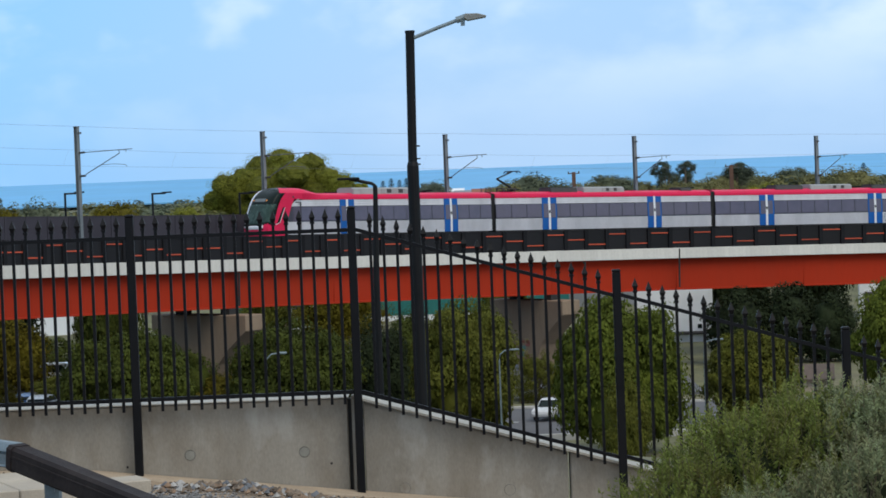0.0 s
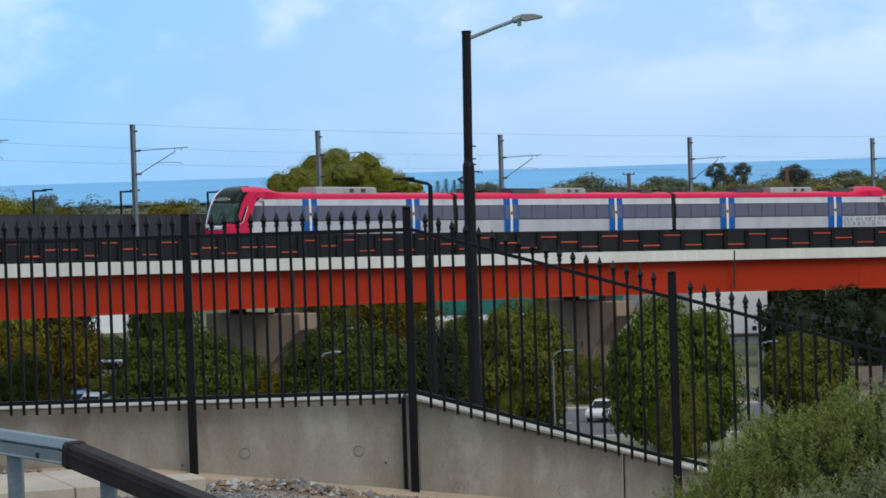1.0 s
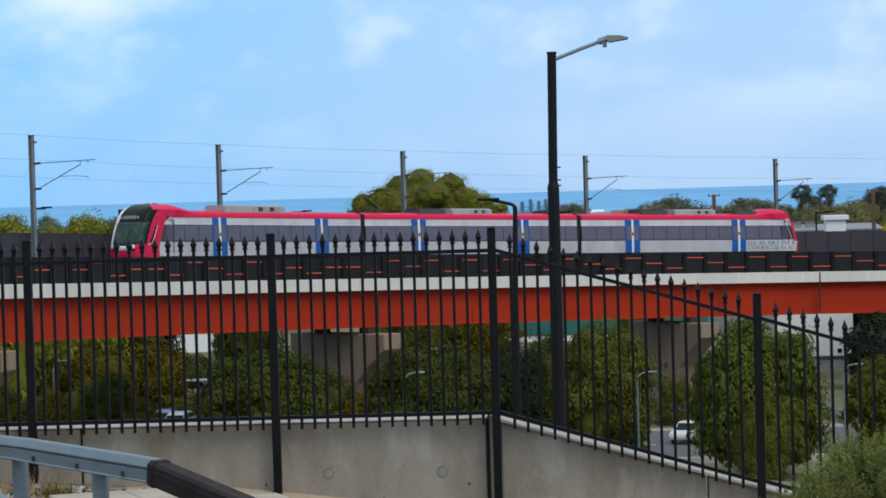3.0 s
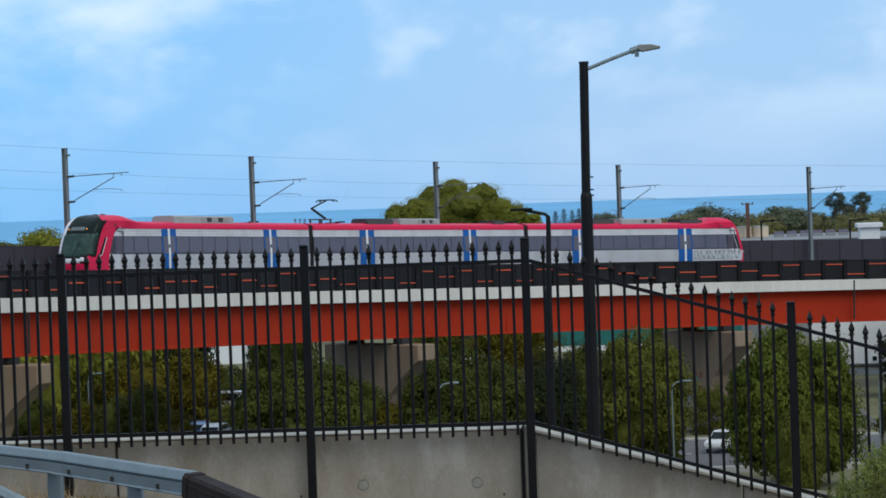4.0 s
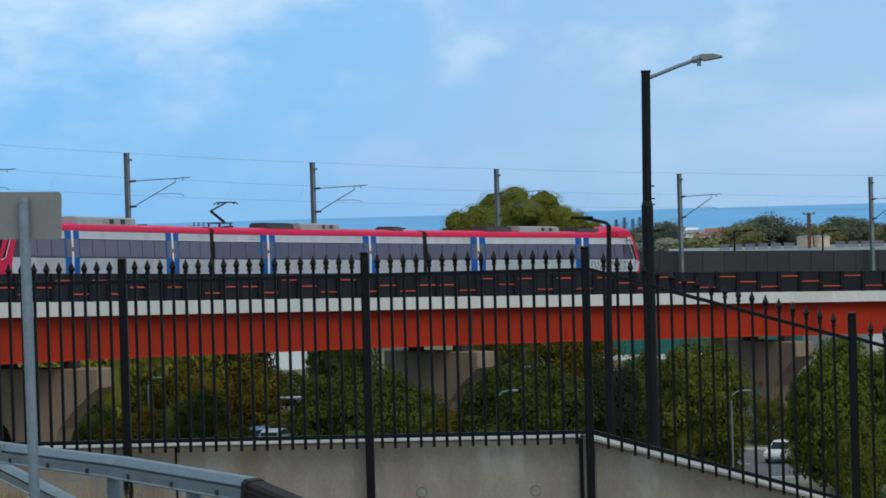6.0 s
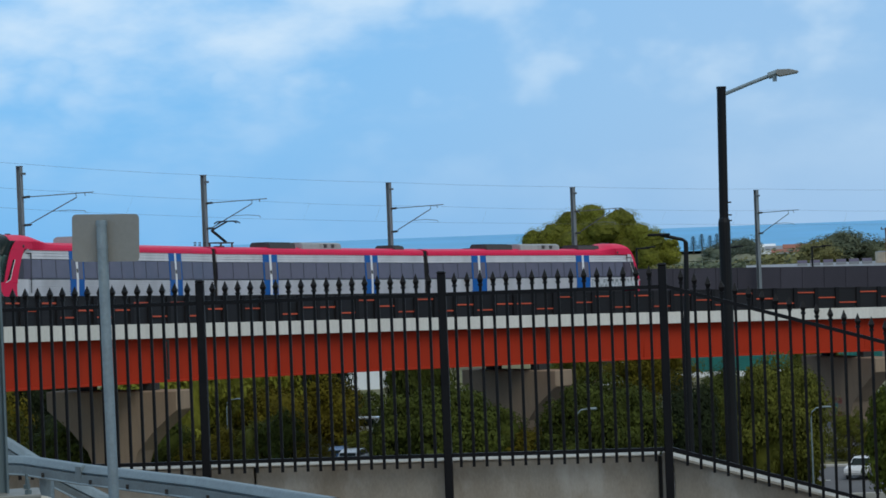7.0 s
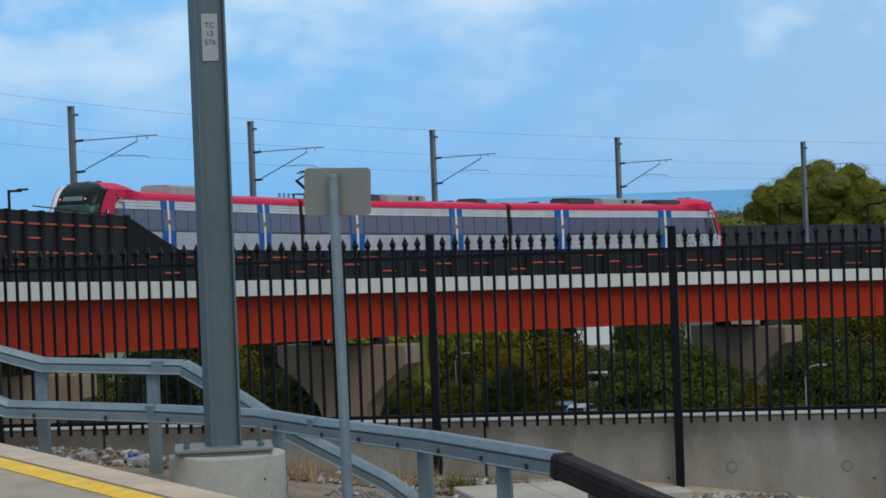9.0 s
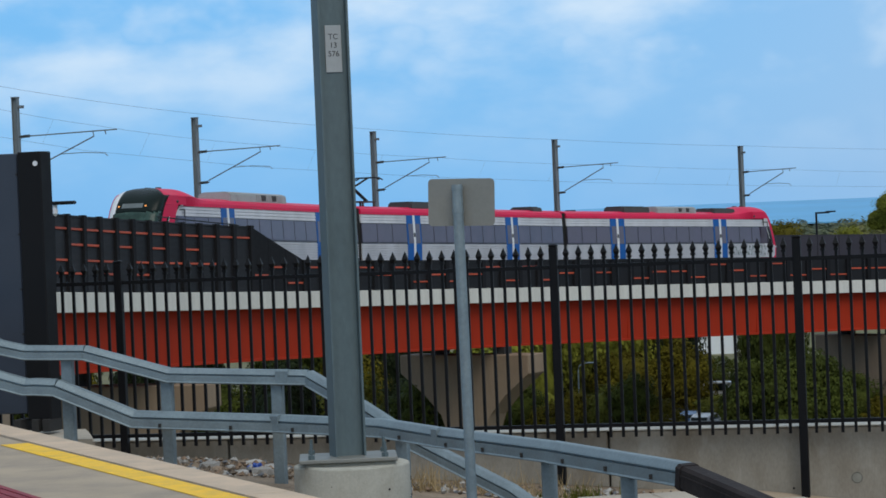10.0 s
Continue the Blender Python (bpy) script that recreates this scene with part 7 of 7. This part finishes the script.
# ---- white street lights by the road ----
def build_road_lights():
    first = None
    for az, dist, h in ((1.11, 180, 7.2), (5.30, 186, 6.4), (-3.68, 168, 7.8), (-10.80, 219, 6.2)):
        x, y = ahead(az, dist)
        m = Matrix.Translation((x, y, LOW + (0.2 if 186 < y < 207 else 0.0)))
        if first:
            copy_thing(first, m).scale = (1, 1, h / 6.6)
            continue
        first = thing("street_light", m, "slim pale grey street light at the roadside", "street light", "road lights")
        bm = fresh()
        tube(bm, [(0, 0, -0.2), (0, 0, 5.8), (0.06, 0, 6.2), (0.35, 0, 6.45), (0.8, 0, 6.5)], [0.07, 0.048, 0.042, 0.038, 0.035], 8)
        part("pole", bm, M_GALV, first)
        bm = fresh()
        box(bm, 0.7, 1.3, -0.12, 0.12, 6.44, 6.56, bevel=0.04)
        part("lamp_head", bm, M_GALV, first)


build_road_lights()


# ---- parked and passing cars ----
PAINT = {}


def paint(col):
    if col not in PAINT:
        PAINT[col] = material("car paint", col, 0.3, 0.1, vary=0.04, scale=2, clear=0.6)
    return PAINT[col]


CARPROTO = {}


def vehicle(x, y, turn, col, label, van=False, z=None):
    m = Matrix.Translation((x, y, LOW + 0.22 if z is None else z)) @ Matrix.Rotation(radians(turn), 4, "Z")
    key = (col, van)
    if key in CARPROTO:
        o = copy_thing(CARPROTO[key], m)
        o["label"] = label
        return
    c = thing("car", m, label, "car", "parked cars")
    CARPROTO[key] = c
    H = 1.95 if van else 1.48
    bm = fresh()
    side = [(-2.15, 0.35), (2.1, 0.35), (2.18, 0.62), (2.05, 0.86), (1.25, 0.98), (-2.1, 1.0), (-2.2, 0.7)]
    if van:
        side = [(-2.3, 0.35), (2.2, 0.35), (2.3, 0.7), (2.1, 1.05), (1.5, 1.15), (-2.3, 1.2)]
    prism(bm, side, -0.88, 0.88, "y")
    bmesh.ops.bevel(bm, geom=bm.edges[:], offset=0.06, segments=2, affect="EDGES")
    part("body", bm, paint(col), c, smooth=False)
    bm = fresh()
    top = [(-1.95, 0.98), (1.2, 0.96), (0.45, H - 0.06), (0.0, H), (-1.1, H - 0.02), (-1.75, H - 0.2)]
    if van:
        top = [(-2.25, 1.15), (1.5, 1.1), (0.9, H - 0.05), (0.6, H), (-2.1, H), (-2.25, H - 0.1)]
    prism(bm, top, -0.76, 0.76, "y")
    bmesh.ops.bevel(bm, geom=bm.edges[:], offset=0.05, segments=2, affect="EDGES")
    cab_ = part("cabin", bm, paint(col), c)
    for s in (-1, 1):
        bm = fresh()
        prism(bm, [(-1.6, 1.02), (0.95, 1.0), (0.35, H - 0.12), (-1.4, H - 0.14)], s * 0.765, s * 0.775, "y")
        part("side_window", bm, M_SCREENGLASS, cab_)
        for wx in (-1.35, 1.35):
            bm = fresh()
            tube(bm, [(wx, s * 0.66, 0.32), (wx, s * 0.89, 0.32)], 0.32, 14)
            w = part("wheel", bm, M_BLACK, c)
            bm = fresh()
            tube(bm, [(wx, s * 0.885, 0.32), (wx, s * 0.90, 0.32)], 0.19, 10)
            part("rim", bm, M_GALV, w)
        bm = fresh()
        box(bm, 2.06, 2.14, s * 0.62 - 0.16, s * 0.62 + 0.16, 0.66, 0.80, bevel=0.02)
        part("headlight", bm, M_WHITE, c)
        bm = fresh()
        box(bm, -2.21, -2.12, s * 0.66 - 0.12, s * 0.66 + 0.12, 0.72, 0.92, bevel=0.02)
        part("tail_light", bm, M_PINK, c)
    for a, b, nm in (((1.235, 0.98), (0.53, H - 0.09), "windscreen"), ((-1.96, 1.02), (-1.77, H - 0.24), "rear_window")):
        bm = fresh()
        e = 0.03 if nm == "windscreen" else -0.03
        prism(bm, [a, b, (b[0] + e, b[1] + 0.02), (a[0] + e, a[1] + 0.02)], -0.66, 0.66, "y")
        part(nm, bm, M_SCREENGLASS, cab_)


WHITE_, GREY_, DARK_, BLUE_ = (0.75, 0.75, 0.75), (0.32, 0.33, 0.35), (0.03, 0.03, 0.035), (0.06, 0.16, 0.35)
for az, dist, turn, col, lab, van in (
    (2.16, 198, 250, WHITE_, "white hatchback driving on the street", False),
    (-8.22, 221, 80, WHITE_, "white car parked facing the viaduct", False),
    (-8.62, 224, 100, BLUE_, "blue car parked below the viaduct", False),
    (-7.87, 250, 0, WHITE_, "white van parked between trees", True),
    (-3.0, 215, 10, WHITE_, "white car behind a street tree", False),
    (-16.2, 240, 90, WHITE_, "white car in the car park", False),
    (-15.6, 242, 90, GREY_, "grey car in the car park", False),
    (-11.9, 224, 84, WHITE_, "white van parked beside a pier", True),
    (-13.9, 222, 75, BLUE_, "blue hatchback parked beside a pier", False),
    (-9.6, 226, 90, DARK_, "dark car in the car park", False),
    (-0.35, 225, 0, WHITE_, "white van beyond the street trees", True),
    (0.1, 246, 0, GREY_, "grey van in the car park", True),
    (-3.0, 250, 0, DARK_, "dark car below the trees", False),
    (2.25, 262, 0, GREY_, "grey car behind a pier", False),
):
    x, y = ahead(az, dist)
    on_tar = (186 < y < 207) or (216 < y < 262 and -140 < x < 20)
    vehicle(x, y, turn, col, lab, van, LOW + (0.22 if on_tar else 0.02))


# ---- loose stones and path slabs at the foot of the wall ----
def build_stones():
    rnd = random.Random(12)
    protos = []
    for k in range(6):
        bm = fresh()
        bmesh.ops.create_icosphere(bm, subdivisions=1, radius=1)
        for v in bm.verts:
            v.co *= 0.7 + 0.5 * rnd.random()
            v.co.z *= 0.65
        me = bpy.data.meshes.new("stone")
        bm.to_mesh(me)
        bm.free()
        me.materials.append(M_STONES[(0, 1, 0, 2, 3, 1)[k]])
        protos.append(me)
    bed = thing("stone_bed", Matrix.Translation((-6.0, 25.5, ground_z(-6, 25.5))), "scattered brown and grey stones along the wall", "stones", kind="stuff")
    at = bed.location.copy()
    for k in range(285):
        x, y = rnd.uniform(-9.6, -3.0), rnd.uniform(24.8, 28.6)
        if k > 60:
            x = rnd.uniform(-2.95, 0.9)
            y = 28.62 - 1.9 * rnd.random() ** 1.6
        r = rnd.choice((0.03, 0.035, 0.04, 0.05, 0.06, 0.07)) * rnd.uniform(0.8, 1.2)
        o = link("stone", rnd.choice(protos), None, bed)
        o.matrix_basis = Matrix.Translation(Vector((x, y, ground_z(x, y) + r * 0.2)) - at) @ Matrix.Rotation(rnd.uniform(0, 6), 4, "Z") @ Matrix.Scale(r, 4)
    for k in range(22):
        x, y = rnd.uniform(-10.6, -8.6), rnd.uniform(27.6, 28.8)
        r = rnd.uniform(0.07, 0.13)
        o = link("stone", protos[1], None, bed)
        o.matrix_basis = Matrix.Translation(Vector((x, y, ground_z(x, y) + r * 0.2)) - at) @ Matrix.Rotation(rnd.uniform(0, 6), 4, "Z") @ Matrix.Scale(r, 4)
    # the rest, too many to count
    for mat, count, lo, hi in ((M_STONE, 3600, 0.014, 0.05), (M_STONES[1], 1700, 0.014, 0.05), (M_STONES[2], 1200, 0.014, 0.045), (M_STONES[3], 1300, 0.014, 0.05)):
        co, fs = [], []
        for k in range(count):
            x, y = rnd.uniform(-10.4, 1.6), rnd.uniform(25.8, 28.9)
            if k % 2:
                x, y = rnd.uniform(-2.6, 1.5), 28.68 - 3.6 * rnd.random() ** 1.25
            r = rnd.uniform(lo, hi)
            z = ground_z(x, y) + r * 0.3 + (0.05 * rnd.random() if y > 28.2 else 0)
            i = len(co)
            for dx, dy, dz in ((1, 0, 0), (0, 1, 0), (-1, 0, 0), (0, -1, 0), (0.2, 0.1, 0.75), (0, 0, -0.6)):
                q = rnd.uniform(0.75, 1.25) * r
                co.append((x + dx * q + rnd.uniform(-0.25, 0.25) * r, y + dy * q + rnd.uniform(-0.25, 0.25) * r, z + dz * q + rnd.uniform(-0.2, 0.2) * r))
            for e in range(4):
                fs += [(i + e, i + (e + 1) % 4, i + 4), (i + (e + 1) % 4, i + e, i + 5)]
        me = bpy.data.meshes.new("gravel")
        me.from_pydata(co, [], fs)
        tagged(link("gravel", me, mat), "coarse loose gravel along the wall", "gravel", kind="stuff")


def build_fine_gravel():
    """Fine grey gravel spread round the path slabs."""
    rng = np.random.default_rng(21)
    n = 9500
    x = rng.uniform(-6.0, 0.6, n)
    y = rng.uniform(22.4, 25.4, n) - np.clip(x + 2.6, 0, 1) * rng.uniform(0.6, 1.0, n)
    r = rng.uniform(0.007, 0.019, n)
    base = np.array([ground_z(a, b) for a, b in zip(x, y)]) + r * 0.3
    shape = np.array(((1, 0, 0), (0, 1, 0), (-1, 0, 0), (0, -1, 0), (0.2, 0.1, 0.75), (0, 0, -0.6)))
    co = np.stack([x, y, base], 1)[:, None] + shape * r[:, None, None] * rng.uniform(0.7, 1.3, (n, 6, 1)) + rng.uniform(-0.25, 0.25, (n, 6, 3)) * r[:, None, None]
    tri = np.array([t for e in range(4) for t in ((e, (e + 1) % 4, 4), ((e + 1) % 4, e, 5))])
    fs = (tri[None] + 6 * np.arange(n)[:, None, None]).reshape(-1, 3)
    me = bpy.data.meshes.new("gravel")
    me.from_pydata(co.reshape(-1, 3).tolist(), [], fs.tolist())
    tagged(link("gravel", me, M_FINE), "fine grey gravel round the path slabs", "gravel", kind="stuff")


def build_slabs():
    p = thing("path", Matrix.Translation((-3.6, 24.2, -1.35)), "pale concrete path slabs beside the guard rail", "path", kind="structure")
    at = p.location.copy()
    turn = Matrix.Translation((-4.40, 24.44, 0)) @ Matrix.Rotation(radians(22), 4, "Z")
    for i in range(3):
        for j in range(2):
            bm = fresh()
            x0, y0 = (-0.05, 0.66, 1.22)[i], 0.75 * j
            if i == 2 and j == 1:
                bm.free()
                continue
            box(bm, x0, (0.65, 1.21, 1.86)[i], y0, y0 + (0.45 if i == 2 else 0.74), -1.6, -1.20, turn, bevel=0.01)
            part("slab", bm, M_SLAB, p, away=at)


def build_litter():
    for x, y, s, col, lab in ((-8.93, 28.3, 0.085, (0.015, 0.065, 0.32), "crumpled blue plastic scrap on the stones"), (-0.75, 26.6, 0.05, (0.25, 0.40, 0.55), "small pale blue scrap on the gravel")):
        t = thing("litter", Matrix.Translation((x, y, ground_z(x, y))), lab, "litter")
        bm = fresh()
        bmesh.ops.create_icosphere(bm, subdivisions=3, radius=s)
        for v in bm.verts:
            v.co += v.normal * s * 0.6 * noise.noise(v.co * 22)
            v.co.z = max(-0.01, v.co.z * 0.6 + 0.02)
        part("scrap", bm, material("plastic scrap", col, 0.4, vary=0.1), t)


def build_weeds():
    rng = np.random.default_rng(3)
    for x, y, n, s in ((-5.05, 26.3, 160, 0.22), (-4.9, 25.9, 60, 0.12), (-2.6, 28.2, 60, 0.16), (-5.6, 26.5, 60, 0.12), (-0.2, 28.0, 50, 0.12)):
        t = thing("weed", Matrix.Translation((x, y, ground_z(x, y))), "small green weed growing in the stones", "weed", "weeds")
        r = rng.normal(size=(n, 3)) * np.array([s * 0.5, s * 0.5, 0])
        up = unit(rng.normal(size=(n, 3)) * 0.5 + np.array([0, 0, 1]))
        side = unit(np.cross(up, rng.normal(size=(n, 3)))) * 0.008
        ln = (s * rng.uniform(0.4, 1.0, n))[:, None]
        q = np.stack([r - side, r + side, r + up * ln + side * 0.2, r + up * ln - side * 0.2], 1)
        link("leaf_tuft", quads_mesh("leaf_tuft", q), M_LEAF_OLIVE, t)["kind"] = "stuff"


def build_dry_grass():
    """Dead grass standing in the gravel behind the guard rail."""
    rng = np.random.default_rng(14)
    for x, y, n, s in ((-6.45, 25.9, 120, 0.30), (-6.0, 26.6, 140, 0.34), (-5.75, 26.1, 110, 0.26), (-5.5, 27.2, 120, 0.30), (-6.9, 26.8, 120, 0.30), (-7.3, 27.6, 110, 0.28)):
        t = thing("dry_grass", Matrix.Translation((x, y, ground_z(x, y))), "dry tan grass tuft in the gravel", "grass", "dry grass tufts")
        r = rng.normal(size=(n, 3)) * np.array([s * 0.55, s * 0.4, 0])
        up = unit(rng.normal(size=(n, 3)) * 0.38 + np.array([0, 0, 1]))
        side = unit(np.cross(up, rng.normal(size=(n, 3)))) * 0.004
        ln = (s * rng.uniform(0.4, 1.1, n))[:, None]
        q = np.stack([r - side, r + side, r + up * ln + side * 0.3, r + up * ln - side * 0.3], 1)
        link("grass_tuft", quads_mesh("grass_tuft", q), M_DRY, t)["kind"] = "stuff"


build_dry_grass()
build_stones()
build_fine_gravel()
build_slabs()
build_litter()
build_weeds()


motions()
